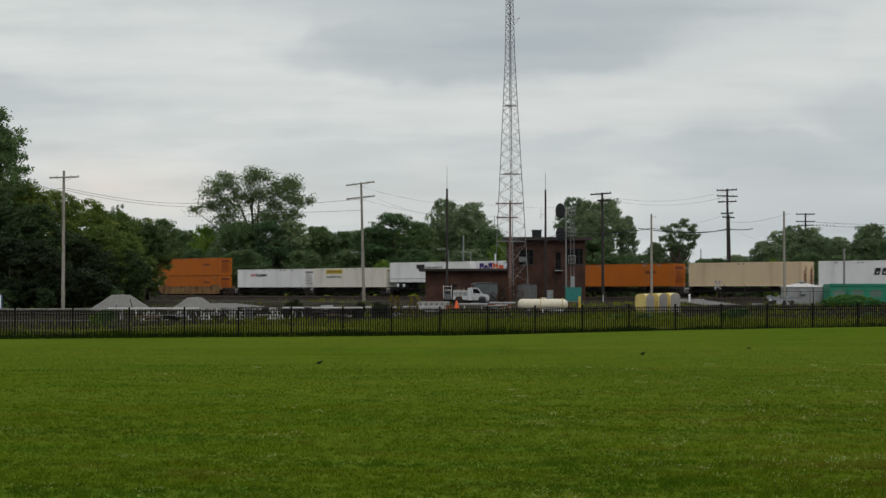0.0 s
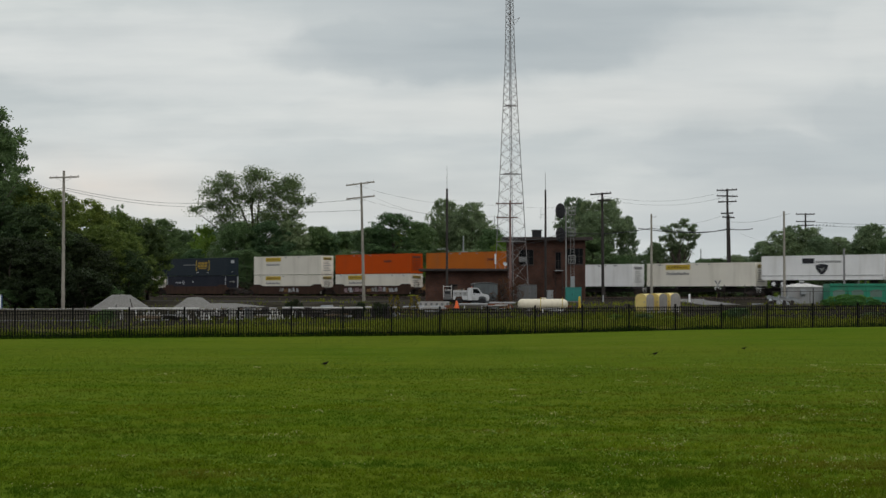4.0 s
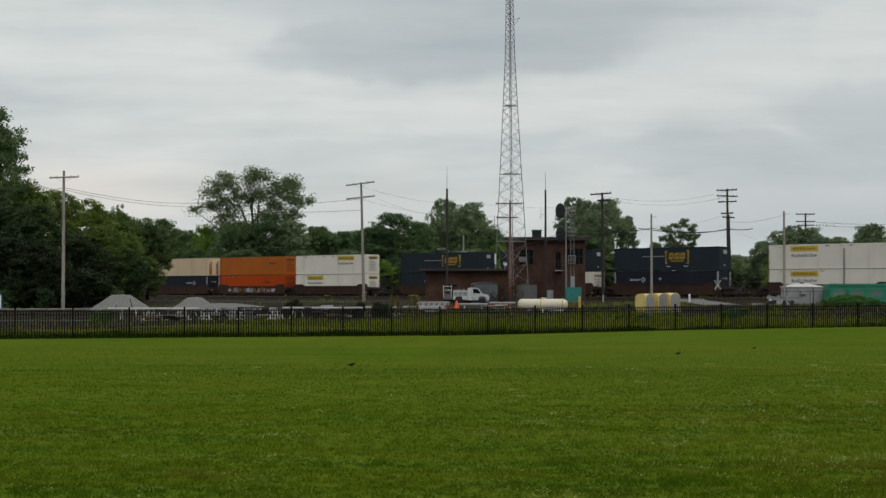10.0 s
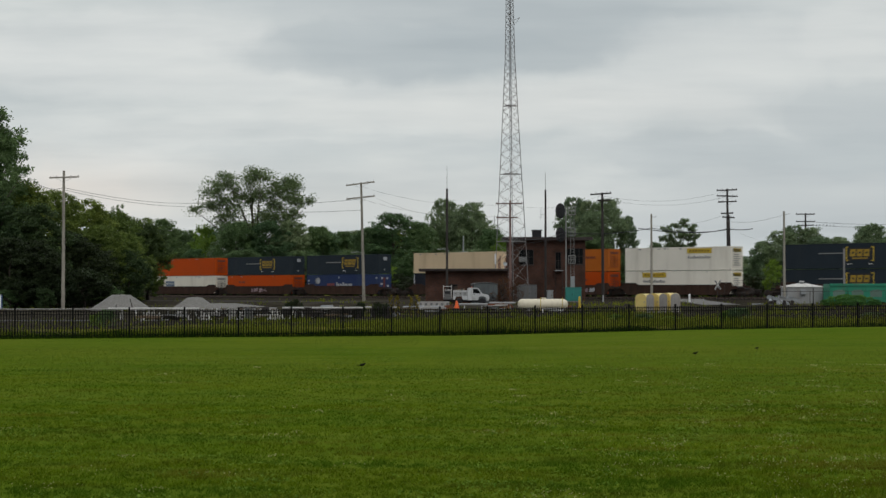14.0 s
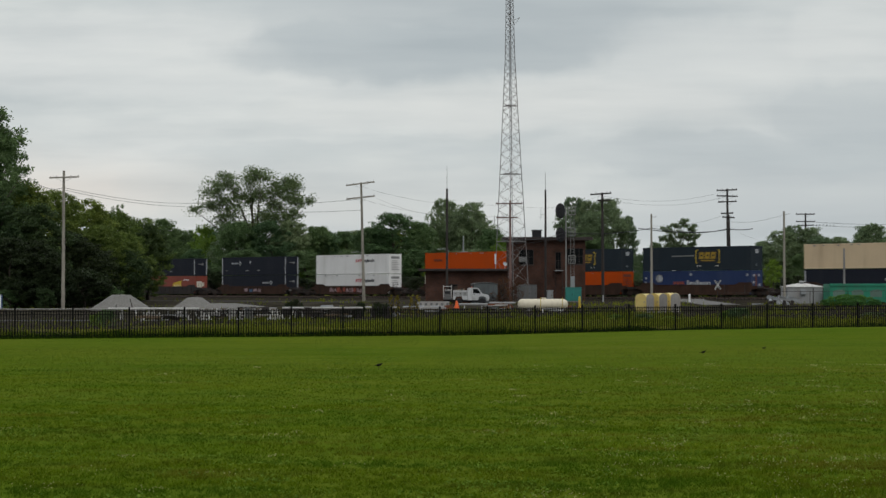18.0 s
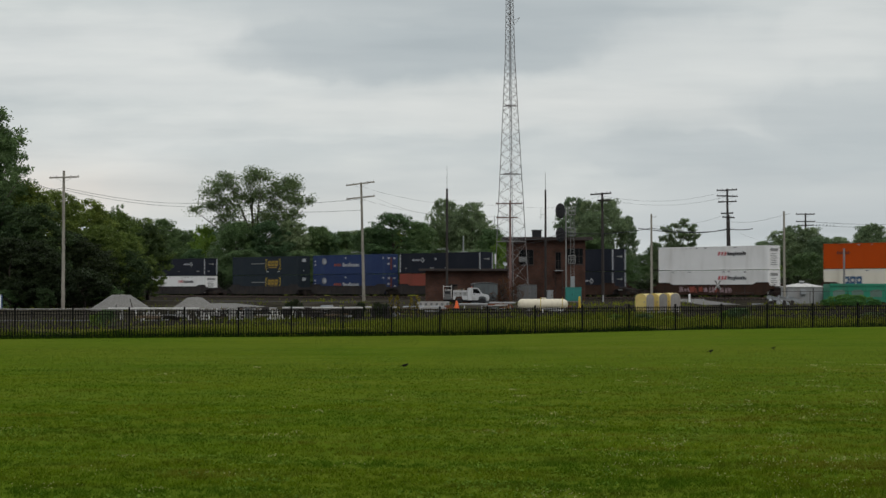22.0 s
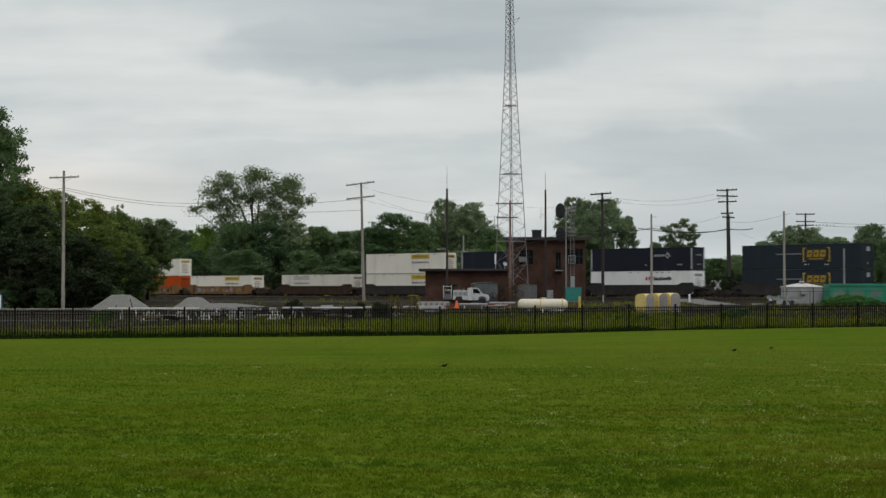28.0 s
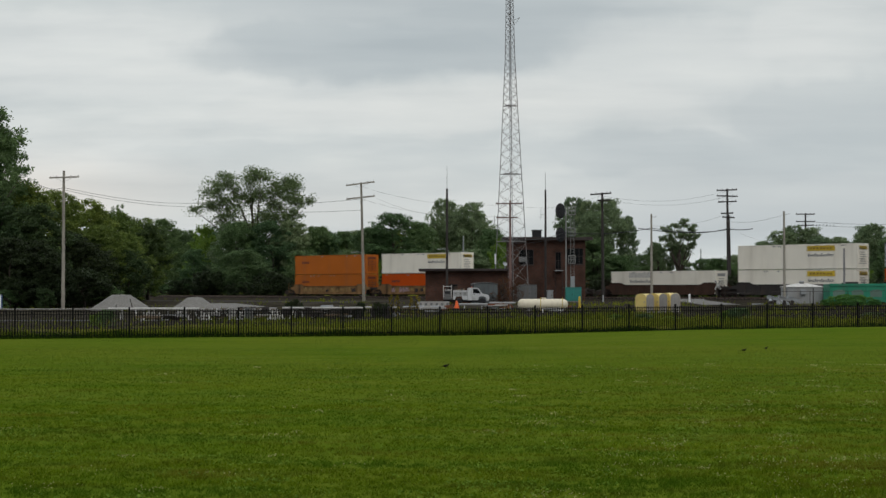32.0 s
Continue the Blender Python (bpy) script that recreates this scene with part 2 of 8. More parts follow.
    "pile": mat("pale_crushed_stone", (0.155, 0.150, 0.136), 0.95, var=0.35, scale=5.0, fine=18.0, bump=1.0, dirt=(0.13, 0.12, 0.10), amount=0.4),
    "bark": mat("bark", (0.060, 0.048, 0.038), 0.95, var=0.3, scale=2.0, bump=0.7),
    "bird": mat("black_plumage", (0.004, 0.004, 0.004), 0.7, spec=0.08, var=0.2),
    "beak": mat("dark_horn", (0.03, 0.026, 0.02), 0.4),
    "clover": mat("clover_blossom", (0.34, 0.33, 0.14), 0.9, var=0.3, spec=0.0),
    "pole_yellow": mat("yellow_safety_paint", (0.50, 0.36, 0.04), 0.5, var=0.1),
    "leaf": leaf_mat("summer_leaves", (0.060, 0.108, 0.045), (0.140, 0.220, 0.088), thin=0.42),
    "leaf_light": leaf_mat("light_green_leaves", (0.075, 0.145, 0.020), (0.185, 0.290, 0.048), thin=0.4),
    "leaf_dark": leaf_mat("dark_green_leaves", (0.058, 0.102, 0.047), (0.132, 0.206, 0.090), thin=0.42),
    # the next two hold the canopy's shade in their colour
    "leaf_deep_shade": leaf_mat("deep_green_leaves_with_shade", (0.010, 0.018, 0.0065), (0.030, 0.046, 0.015), thin=0.2),
    "leaf_mid_shade": leaf_mat("mid_green_leaves_with_shade", (0.028, 0.050, 0.018), (0.068, 0.106, 0.038), thin=0.3),
    # great open tree: back light and haze lightened into the colour
    "leaf_backlit": leaf_mat("backlit_green_leaves", (0.110, 0.148, 0.064), (0.236, 0.290, 0.122), thin=0.5),
    "leaf_fresh": leaf_mat("fresh_green_leaves", (0.050, 0.140, 0.028), (0.105, 0.245, 0.060), thin=0.4),
    # far trees: distance haze lightened into the grey-green
    "leaf_haze_grey": leaf_mat("hazy_grey_green_leaves", (0.112, 0.160, 0.086), (0.235, 0.308, 0.166), thin=0.5),
    "leaf_warm": leaf_mat("olive_green_leaves", (0.056, 0.092, 0.020), (0.168, 0.226, 0.050), thin=0.42),
    "twig": leaf_mat("dry_brown_twigs", (0.045, 0.024, 0.012), (0.13, 0.065, 0.035), 0.8, 0.0, 0.1),
    "rust": mat("rusty_scrap_steel", (0.17, 0.055, 0.025), 0.85, var=0.35, scale=4.0, dirt=(0.05, 0.025, 0.015), amount=0.7),
    "leaf_yellow": leaf_mat("yellow_weed_flowers", (0.09, 0.085, 0.012), (0.25, 0.20, 0.03), 0.7),
    "weed": leaf_mat("weed_blades", (0.046, 0.072, 0.006), (0.178, 0.200, 0.024), 0.8, 0.0, 0.3),
    # fence-foot grass, darkened to hold the shade there
    "weed_shade": leaf_mat("fence_grass_with_shade", (0.008, 0.024, 0.002), (0.032, 0.062, 0.006), 0.8, 0.0),
    "clover_leaf": leaf_mat("clover_leaves", (0.060, 0.128, 0.008), (0.180, 0.262, 0.034), 0.7, 0.03),
    "grass": grass_mat("mown_grass_blades", ((0.047, 0.084, 0.002), (0.092, 0.144, 0.005), (0.142, 0.196, 0.011), (0.29, 0.31, 0.05)), (0.118, 0.104, 0.014), (0.038, 0.094, 0.006), 0.40, 0.70),
    # paler set for distant blades, grazing sheen put into the colour
    "grass_pale": grass_mat("pale_sheen_grass_blades", ((0.064, 0.106, 0.016), (0.098, 0.145, 0.025), (0.121, 0.171, 0.034), (0.18, 0.21, 0.06)), (0.135, 0.142, 0.040), (0.060, 0.106, 0.018), 0.16, 0.6),
}


def brick_mat():
    m, n, l, p = nodes_of("red_brown_brickwork")
    co = n.new("ShaderNodeTexCoord").outputs["Object"]
    mp = n.new("ShaderNodeMapping")
    mp.inputs["Rotation"].default_value = (radians(90), 0, 0)
    l.new(co, mp.inputs["Vector"])
    t = n.new("ShaderNodeTexBrick")
    t.inputs["Color1"].default_value = (0.108, 0.052, 0.035, 1)
    t.inputs["Color2"].default_value = (0.072, 0.037, 0.026, 1)
    t.inputs["Mortar"].default_value = (0.062, 0.052, 0.046, 1)
    t.inputs["Scale"].default_value = 1.0
    t.inputs["Brick Width"].default_value, t.inputs["Row Height"].default_value, t.inputs["Mortar Size"].default_value = 0.21, 0.075, 0.008
    l.new(mp.outputs["Vector"], t.inputs["Vector"])
    stain = ramp(n, l, noise_node(n, l, co, 0.5, 5.0), (0.35, (0.6, 0.6, 0.6)), (0.7, (1.15, 1.1, 1.1)))
    l.new(mixed(n, l, 1.0, t.outputs["Color"], stain, "MULTIPLY"), p.inputs["Base Color"])
    p.inputs["Roughness"].default_value = 0.9
    p.inputs["Specular IOR Level"].default_value = 0.1
    b = n.new("ShaderNodeBump")
    b.inputs["Strength"].default_value, b.inputs["Distance"].default_value = 0.6, 0.01
    l.new(t.outputs["Fac"], b.inputs["Height"])
    b.invert = True
    l.new(b.outputs["Normal"], p.inputs["Normal"])
    return m


M["brick"] = brick_mat()


# ---- geometry helpers ----
class Geo:
    """Collects vertices and faces of one mesh."""

    def __init__(self):
        self.v, self.f = [], []

    def add(self, verts, faces):
        k = len(self.v)
        self.v += [tuple(p) for p in verts]
        self.f += [tuple(i + k for i in f) for f in faces]
        return self

    def box(self, x0, y0, z0, x1, y1, z1, b=0.0, m=None):
        """A block with its edges chamfered by b."""
        if b <= 0:
            vs = [(x, y, z) for z in (z0, z1) for y in (y0, y1) for x in (x0, x1)]
            fs = [(0, 2, 3, 1), (4, 5, 7, 6), (0, 1, 5, 4), (2, 6, 7, 3), (0, 4, 6, 2), (1, 3, 7, 5)]
        else:
            b = min(b, (x1 - x0) * 0.45, (y1 - y0) * 0.45, (z1 - z0) * 0.45)
            vs, key = [], {}
            for i, x in enumerate((x0, x1)):
                for j, y in enumerate((y0, y1)):
                    for k, z in enumerate((z0, z1)):
                        ix, iy, iz = x + b * (1 - 2 * i), y + b * (1 - 2 * j), z + b * (1 - 2 * k)
                        for a, p in ((0, (x, iy, iz)), (1, (ix, y, iz)), (2, (ix, iy, z))):
                            key[i, j, k, a] = len(vs)
                            vs.append(p)
            K = key
            fs = []
            for i in (0, 1):
                q = [K[i, 0, 0, 0], K[i, 1, 0, 0], K[i, 1, 1, 0], K[i, 0, 1, 0]]
                fs.append(tuple(q if i else q[::-1]))
                q = [K[0, i, 0, 1], K[0, i, 1, 1], K[1, i, 1, 1], K[1, i, 0, 1]]
                fs.append(tuple(q if i else q[::-1]))
                q = [K[0, 0, i, 2], K[1, 0, i, 2], K[1, 1, i, 2], K[0, 1, i, 2]]
                fs.append(tuple(q if i else q[::-1]))
            for i in (0, 1):
                for j in (0, 1):
                    s = (i + j) % 2
                    for q in ([K[i, j, 0, 0], K[i, j, 1, 0], K[i, j, 1, 1], K[i, j, 0, 1]],
                              [K[i, 0, j, 2], K[i, 1, j, 2], K[i, 1, j, 0], K[i, 0, j, 0]],
                              [K[0, i, j, 1], K[1, i, j, 1], K[1, i, j, 2], K[0, i, j, 2]]):
                        fs.append(tuple(q if s else q[::-1]))
            for i in (0, 1):
                for j in (0, 1):
                    for k in (0, 1):
                        q = [K[i, j, k, 0], K[i, j, k, 1], K[i, j, k, 2]]
                        fs.append(tuple(q if (i + j + k) % 2 else q[::-1]))
        if m is not None:
            vs = [m @ Vector(p) for p in vs]
        return self.add(vs, fs)

    def tube(self, points, radii, n=8, caps=True):
        """A round bar through the points."""
        pts = [Vector(p) for p in points]
        if isinstance(radii, (int, float)):
            radii = [radii] * len(pts)
        k0 = len(self.v)
        for i, p in enumerate(pts):
            d = (pts[min(i + 1, len(pts) - 1)] - pts[max(i - 1, 0)]).normalized()
            side = d.cross(Vector((0, 0, 1)) if abs(d.z) < 0.9 else Vector((1, 0, 0))).normalized()
            upv = side.cross(d)
            for j in range(n):
                a = 2 * math.pi * j / n
                self.v.append(tuple(p + (side * math.cos(a) + upv * math.sin(a)) * radii[i]))
        for i in range(len(pts) - 1):
            for j in range(n):
                a, b = k0 + i * n + j, k0 + i * n + (j + 1) % n
                self.f.append((a, b, b + n, a + n))
        if caps:
            self.f.append(tuple(range(k0, k0 + n))[::-1])
            self.f.append(tuple(range(k0 + (len(pts) - 1) * n, k0 + len(pts) * n)))
        return self

    def extrude(self, outline, y0, y1, axis="y"):
        """A prism: the outline (a, b) runs in the plane across the axis."""
        n = len(outline)
        if axis == "y":
            vs = [(a, y0, b) for a, b in outline] + [(a, y1, b) for a, b in outline]
        elif axis == "x":
            vs = [(y0, a, b) for a, b in outline] + [(y1, a, b) for a, b in outline]
        else:
            vs = [(a, b, y0) for a, b in outline] + [(a, b, y1) for a, b in outline]
        fs = [(i, (i + 1) % n, n + (i + 1) % n, n + i) for i in range(n)]
        return self.add(vs, fs + [tuple(range(n))[::-1], tuple(range(n, 2 * n))])

    def lathe(self, profile, n=16, centre=(0, 0), m=None):
        """A turned form: the profile (r, z) round the upright through the centre."""
        vs = [(centre[0] + r * math.cos(2 * math.pi * j / n), centre[1] + r * math.sin(2 * math.pi * j / n), z) for r, z in profile for j in range(n)]
        if m is not None:
            vs = [m @ Vector(p) for p in vs]
        fs = [(i * n + j, i * n + (j + 1) % n, (i + 1) * n + (j + 1) % n, (i + 1) * n + j) for i in range(len(profile) - 1) for j in range(n)]
        return self.add(vs, fs + [tuple(range(n))[::-1], tuple(range((len(profile) - 1) * n, len(profile) * n))])

    def mesh(self, name, material, smooth=False):
        me = bpy.data.meshes.new(name)
        me.from_pydata(self.v, [], self.f)
        if material is not None:
            me.materials.append(material)
        bm = bmesh.new()
        bm.from_mesh(me)
        bmesh.ops.recalc_face_normals(bm, faces=bm.faces)
        bm.to_mesh(me)
        bm.free()
        if smooth:
            me.polygons.foreach_set("use_smooth", [True] * len(me.polygons))
        return me


def part(name, geo, material, parent, label="", at=None, smooth=False):
    """One mesh object under a thing or a part; geo may be a ready mesh."""
    ob = new(name, geo.mesh(name, M[material], smooth) if isinstance(geo, Geo) else geo)
    ob.parent = parent
    if at is not None:
        ob.matrix_basis = at
    return tagged(ob, label) if label else ob


def thing(name, label, category, at, group="", kind=""):
    """An empty at a thing's base, to carry its parts."""
    ob = new(name)
    ob.empty_display_size = 0.3
    ob.matrix_basis = at
    return tagged(ob, label, category, group, kind)


def whole(name, geo, material, label, category, at=None, group="", kind="", smooth=False):
    """A thing of one mesh."""
    ob = new(name, geo.mesh(name, M[material], smooth) if isinstance(geo, Geo) else geo)
    if at is not None:
        ob.matrix_basis = at
    return tagged(ob, label, category, group, kind)


# ---- plan: the track's line and the lie of the land ----
TRACK_X, TRACK_Y, TRACK_TURN = -39.44, 267.90, 0.7663   # a point on the train's near side, and the turn of its line
TC, TS = math.cos(TRACK_TURN), math.sin(TRACK_TURN)
RAIL_TOP = 1.41


def before_track(x, y):
    """Metres in front of the train's near side."""
    return (TRACK_X - x) * TS + (TRACK_Y - y) * TC


def along(s, off=0.0):
    """The place s metres along the line and off metres in front of the train's near side."""
    return TRACK_X + TC * s - TS * off, TRACK_Y - TS * s - TC * off


LAND_D = [-400, -60, -14, -6, 0, 3.5, 8, 20, 40, 52, 62, 80]
LAND_Z = [1.0, 1.0, 1.08, 1.19, 1.21, 1.19, 0.98, 0.85, 0.66, 0.36, 0.16, 0.0]


def ground_z(x, y):
    d = before_track(x, y)
    z = float(np.interp(d, LAND_D, LAND_Z))
    k = max(0.0, min(1.0, (x + 4) / 26)) * max(0.0, min(1.0, (y - 30) / 54)) * max(0.0, min(1.0, (d - 40) / 40))
    if x < -1 or y < 28 or y > 92:
        return z + 0.32 * k * (y > 60)
    # the lawn swells towards the fence and dips to its foot
    past = y - min(77.669 + 0.3534 * x, 76.604 + 0.1278 * x)
    crest = 0.0226 * (x + 1) if x < 11.2 else 0.276 + 0.0125 * min(14.0, x - 11.2)
    foot = 0.0095 * (x + 1) if x < 9 else 0.095 + 0.0055 * min(20.0, x - 9)
    if past < -1.4:
        return z + crest * max(0.0, min(1.0, 1 + (past + 1.4) / 44)) ** 1.4
    if past < -0.2:
        q = (past + 1.4) / 1.2
        return z + crest + (foot - crest) * q * q * (3 - 2 * q)
    q = max(0.0, min(1.0, (past - 1.0) / 9))
    return z + foot + (0.32 * k - foot) * q


def on_ground(x, y, turn=0.0, sink=0.0):
    return pose(x, y, ground_z(x, y) - sink, 0, 0, turn)


# ---- ground: one sheet to the horizon ----
def ground_mat():
    m, n, l, p = nodes_of("lawn_weeds_and_stone")

    def calc(op, a, b=0.0, c=0.0, clamp=False):
        k = n.new("ShaderNodeMath")
        k.operation, k.use_clamp = op, clamp
        for sock, v in zip(k.inputs, (a, b, c)):
            if isinstance(v, (int, float)):
                sock.default_value = v
            else:
                l.new(v, sock)
        return k.outputs[0]

    co = n.new("ShaderNodeTexCoord").outputs["Object"]
    sp = n.new("ShaderNodeSeparateXYZ")
    l.new(co, sp.inputs[0])
    x, y = sp.outputs["X"], sp.outputs["Y"]
    patch = noise_node(n, l, co, 0.10, 4.0)
    clump = noise_node(n, l, co, 1.1, 5.0)
    blade = noise_node(n, l, co, 16.0, 3.0)
    swath = noise_node(n, l, co, 0.22, 3.0, (0.35, 3.0, 1.0))
    # lawn
    c = ramp(n, l, clump, (0.3, (0.040, 0.078, 0.002)), (0.7, (0.104, 0.142, 0.008)))
    c = mixed(n, l, 0.30, c, ramp(n, l, blade, (0.3, (0.034, 0.066, 0.002)), (0.7, (0.112, 0.158, 0.008))))
    c = mixed(n, l, 0.40, c, ramp(n, l, swath, (0.35, (0.056, 0.096, 0.012)), (0.65, (0.118, 0.144, 0.030))))
    lawn = mixed(n, l, 0.35, c, ramp(n, l, patch, (0.35, (0.052, 0.102, 0.004)), (0.65, (0.122, 0.138, 0.012))))
    # rough grass
    c = ramp(n, l, clump, (0.3, (0.030, 0.046, 0.004)), (0.7, (0.130, 0.130, 0.020)))
    weeds = mixed(n, l, 0.4, c, ramp(n, l, patch, (0.4, (0.034, 0.062, 0.006)), (0.65, (0.125, 0.100, 0.028))))
    # stone and cinders
    c = ramp(n, l, blade, (0.3, (0.012, 0.011, 0.008)), (0.7, (0.070, 0.062, 0.047)))
    stone = mixed(n, l, 0.55, c, ramp(n, l, clump, (0.35, (0.010, 0.009, 0.006)), (0.65, (0.068, 0.060, 0.045))))
    edge = calc("MINIMUM", calc("MULTIPLY_ADD", x, 0.3534, 77.669), calc("MULTIPLY_ADD", x, 0.1278, 76.604))
    inside = calc("SUBTRACT", edge, y)
    inside = calc("MULTIPLY_ADD", calc("ADD", inside, calc("MULTIPLY", clump, 0.5)), 2.0, 0.0, clamp=True)
    d = calc("ADD", calc("MULTIPLY", calc("SUBTRACT", TRACK_X, x), TS), calc("MULTIPLY", calc("SUBTRACT", TRACK_Y, y), TC))
    strip_w = calc("ADD", calc("MULTIPLY", patch, 60.0), calc("MULTIPLY_ADD", clump, 14.0, calc("MINIMUM", calc("MULTIPLY_ADD", calc("MAXIMUM", x, 14.0), -1.5, 37.0), calc("MAXIMUM", -30.0, calc("MULTIPLY_ADD", x, 1.3, 14.0)))))
    far = calc("MULTIPLY_ADD", calc("ADD", calc("SUBTRACT", edge, y), strip_w), 0.16, -1.1, clamp=True)
    back = calc("MULTIPLY_ADD", d, -0.15, -3.0, clamp=True)
    yard = noise_node(n, l, co, 0.35, 5.0)
    stone = mixed(n, l, 0.5, stone, ramp(n, l, yard, (0.35, (0.008, 0.008, 0.005)), (0.5, (0.027, 0.024, 0.017)), (0.68, (0.084, 0.076, 0.060))))
    bed = calc("MULTIPLY", calc("MULTIPLY_ADD", d, -0.18, 2.6, clamp=True), 0.8)
    stone = mixed(n, l, bed, stone, ramp(n, l, clump, (0.35, (0.010, 0.008, 0.006)), (0.65, (0.040, 0.033, 0.026))))
    c = mixed(n, l, far, stone, weeds)
    c = mixed(n, l, back, c, weeds)
    c = mixed(n, l, inside, c, lawn)
    l.new(c, p.inputs["Base Color"])
    p.inputs["Roughness"].default_value = 0.9
    p.inputs["Specular IOR Level"].default_value = 0.0
    b = n.new("ShaderNodeBump")
    b.inputs["Strength"].default_value, b.inputs["Distance"].default_value = 0.4, 0.05
    l.new(mixed(n, l, 0.5, clump, blade), b.inputs["Height"])
    l.new(b.outputs["Normal"], p.inputs["Normal"])
    return m


def ground():
    xs = [-3000, -1500, -800, -500, -350, -260, -200, -160, -120, -90] + list(np.arange(-72, 72.1, 2.0)) + [90, 120, 160, 200] + [260, 350, 500, 800, 1500, 3000]
    ys = [-1500, -700, -300, -120, -60] + list(np.arange(-20, 70, 3.0)) + list(np.arange(70, 86, 0.4)) + list(np.arange(86, 330, 3.0)) + [340, 380, 450, 600, 900, 1500, 2700, 4200]
    g = Geo()
    for y in ys:
        for x in xs:
            g.v.append((x, y, ground_z(x, y) + (0.035 * noise.noise((x * 0.09, y * 0.09, 0)) if y < 330 else 0)))
    w = len(xs)
    g.f = [(j * w + i, j * w + i + 1, (j + 1) * w + i + 1, (j + 1) * w + i) for j in range(len(ys) - 1) for i in range(w - 1)]
    M["ground"] = ground_mat()
    whole("ground", g, "ground", "mown green lawn before rough grass and a grey stone yard", "ground", kind="structure", smooth=True)


ground()


# ---- cloud bank beyond everything ----
def cloud_backdrop():
    m, n, l, p = nodes_of("overcast_cloud")
    n.remove(p)
    co = n.new("ShaderNodeTexCoord").outputs["Object"]

    def bank(cx, cz, rx, rz):
        s = n.new("ShaderNodeMapping")
        s.inputs["Location"].default_value = (-cx / rx, 0, -cz / rz)
        s.inputs["Scale"].default_value = (1 / rx, 0, 1 / rz)
        warp = n.new("ShaderNodeTexNoise")
        warp.inputs["Scale"].default_value, warp.inputs["Detail"].default_value = 0.0045, 8.0
        l.new(co, warp.inputs["Vector"])
        off = n.new("ShaderNodeVectorMath")
        off.operation = "MULTIPLY_ADD"
        off.inputs[1].default_value, off.inputs[2].default_value = (340, 0, 120), (-170, 0, -60)
        l.new(warp.outputs["Color"], off.inputs[0])
        ad = n.new("ShaderNodeVectorMath")
        l.new(co, ad.inputs[0])
        l.new(off.outputs[0], ad.inputs[1])
        l.new(ad.outputs[0], s.inputs["Vector"])
        g = n.new("ShaderNodeTexGradient")
        g.gradient_type = "QUADRATIC_SPHERE"
        l.new(s.outputs["Vector"], g.inputs["Vector"])
        return g.outputs["Fac"]

    streaks = noise_node(n, l, co, 0.0036, 9.0, (0.34, 1.0, 2.0))
    wisps = noise_node(n, l, co, 0.011, 9.0, (0.30, 1.0, 1.5))
    soft = noise_node(n, l, co, 0.0016, 3.0, (0.6, 1.0, 1.6))
    c = ramp(n, l, streaks, (0.36, (0.475, 0.525, 0.545)), (0.47, (0.570, 0.612, 0.620)), (0.56, (0.675, 0.704, 0.700)), (0.68, (0.725, 0.745, 0.730)))
    c = mixed(n, l, 0.40, c, ramp(n, l, soft, (0.35, (0.500, 0.548, 0.560)), (0.65, (0.702, 0.728, 0.715))))
    c = mixed(n, l, 0.36, c, ramp(n, l, wisps, (0.36, (0.455, 0.507, 0.518)), (0.64, (0.745, 0.767, 0.742))))
    pale, grey = (0.735, 0.752, 0.735), (0.450, 0.500, 0.522)
    for (cx, cz, rx, rz), tone, k in (((1000, 330, 900, 420), (0.500, 0.545, 0.560), 0.45), ((-420, 430, 640, 120), (0.725, 0.745, 0.735), 0.45), ((-130, 262, 460, 24), (0.535, 0.580, 0.592), 0.35), ((200, 338, 560, 70), (0.700, 0.715, 0.698), 0.5),
                                      ((110, 505, 560, 165), grey, 0.75), ((20, 436, 470, 60), (0.430, 0.482, 0.506), 0.6), ((380, 520, 330, 120), grey, 0.6), ((-330, 520, 300, 40), (0.520, 0.566, 0.580), 0.3),
                                      ((650, 385, 430, 150), (0.665, 0.690, 0.682), 0.4), ((600, 440, 330, 90), (0.67, 0.694, 0.688), 0.3), ((870, 470, 220, 90), pale, 0.35), ((960, 320, 430, 100), grey, 0.6),
                                      ((640, 246, 480, 50), grey, 0.5), ((250, 245, 520, 30), (0.535, 0.580, 0.592), 0.35), ((820, 150, 680, 110), (0.490, 0.530, 0.545), 0.75),
                                      ((-100, 150, 900, 150), (0.590, 0.612, 0.602), 0.0), ((-560, 185, 430, 120), (0.76, 0.72, 0.665), 0.0)):
        f = bank(cx, cz, rx, rz)
        if k:
            f = ramp(n, l, f, (0.03, (0, 0, 0)), (0.14, (0.7 * k, 0.7 * k, 0.7 * k)), (0.5, (k, k, k)))
        c = mixed(n, l, f, c, tone)
    shreds = noise_node(n, l, co, 0.0085, 7.0, (0.16, 1.0, 1.7))
    c = mixed(n, l, 1.0, c, ramp(n, l, shreds, (0.36, (0.925, 0.933, 0.94)), (0.50, (1.0, 1.0, 1.0)), (0.66, (1.05, 1.045, 1.035))), "MULTIPLY")
    e = n.new("ShaderNodeEmission")
    l.new(c, e.inputs["Color"])
    l.new(e.outputs[0], n["Material Output"].inputs["Surface"])
    M["cloud"] = m
    g = Geo()
    g.add([(-4000, 0, -40), (4000, 0, -40), (4000, 0, 1500), (-4000, 0, 1500)], [(0, 1, 2, 3)])
    return whole("backdrop", g, "cloud", "pale grey overcast sky with darker cloud banks", "sky", pose(0, 2900, 0), kind="structure")


clouds = cloud_backdrop()


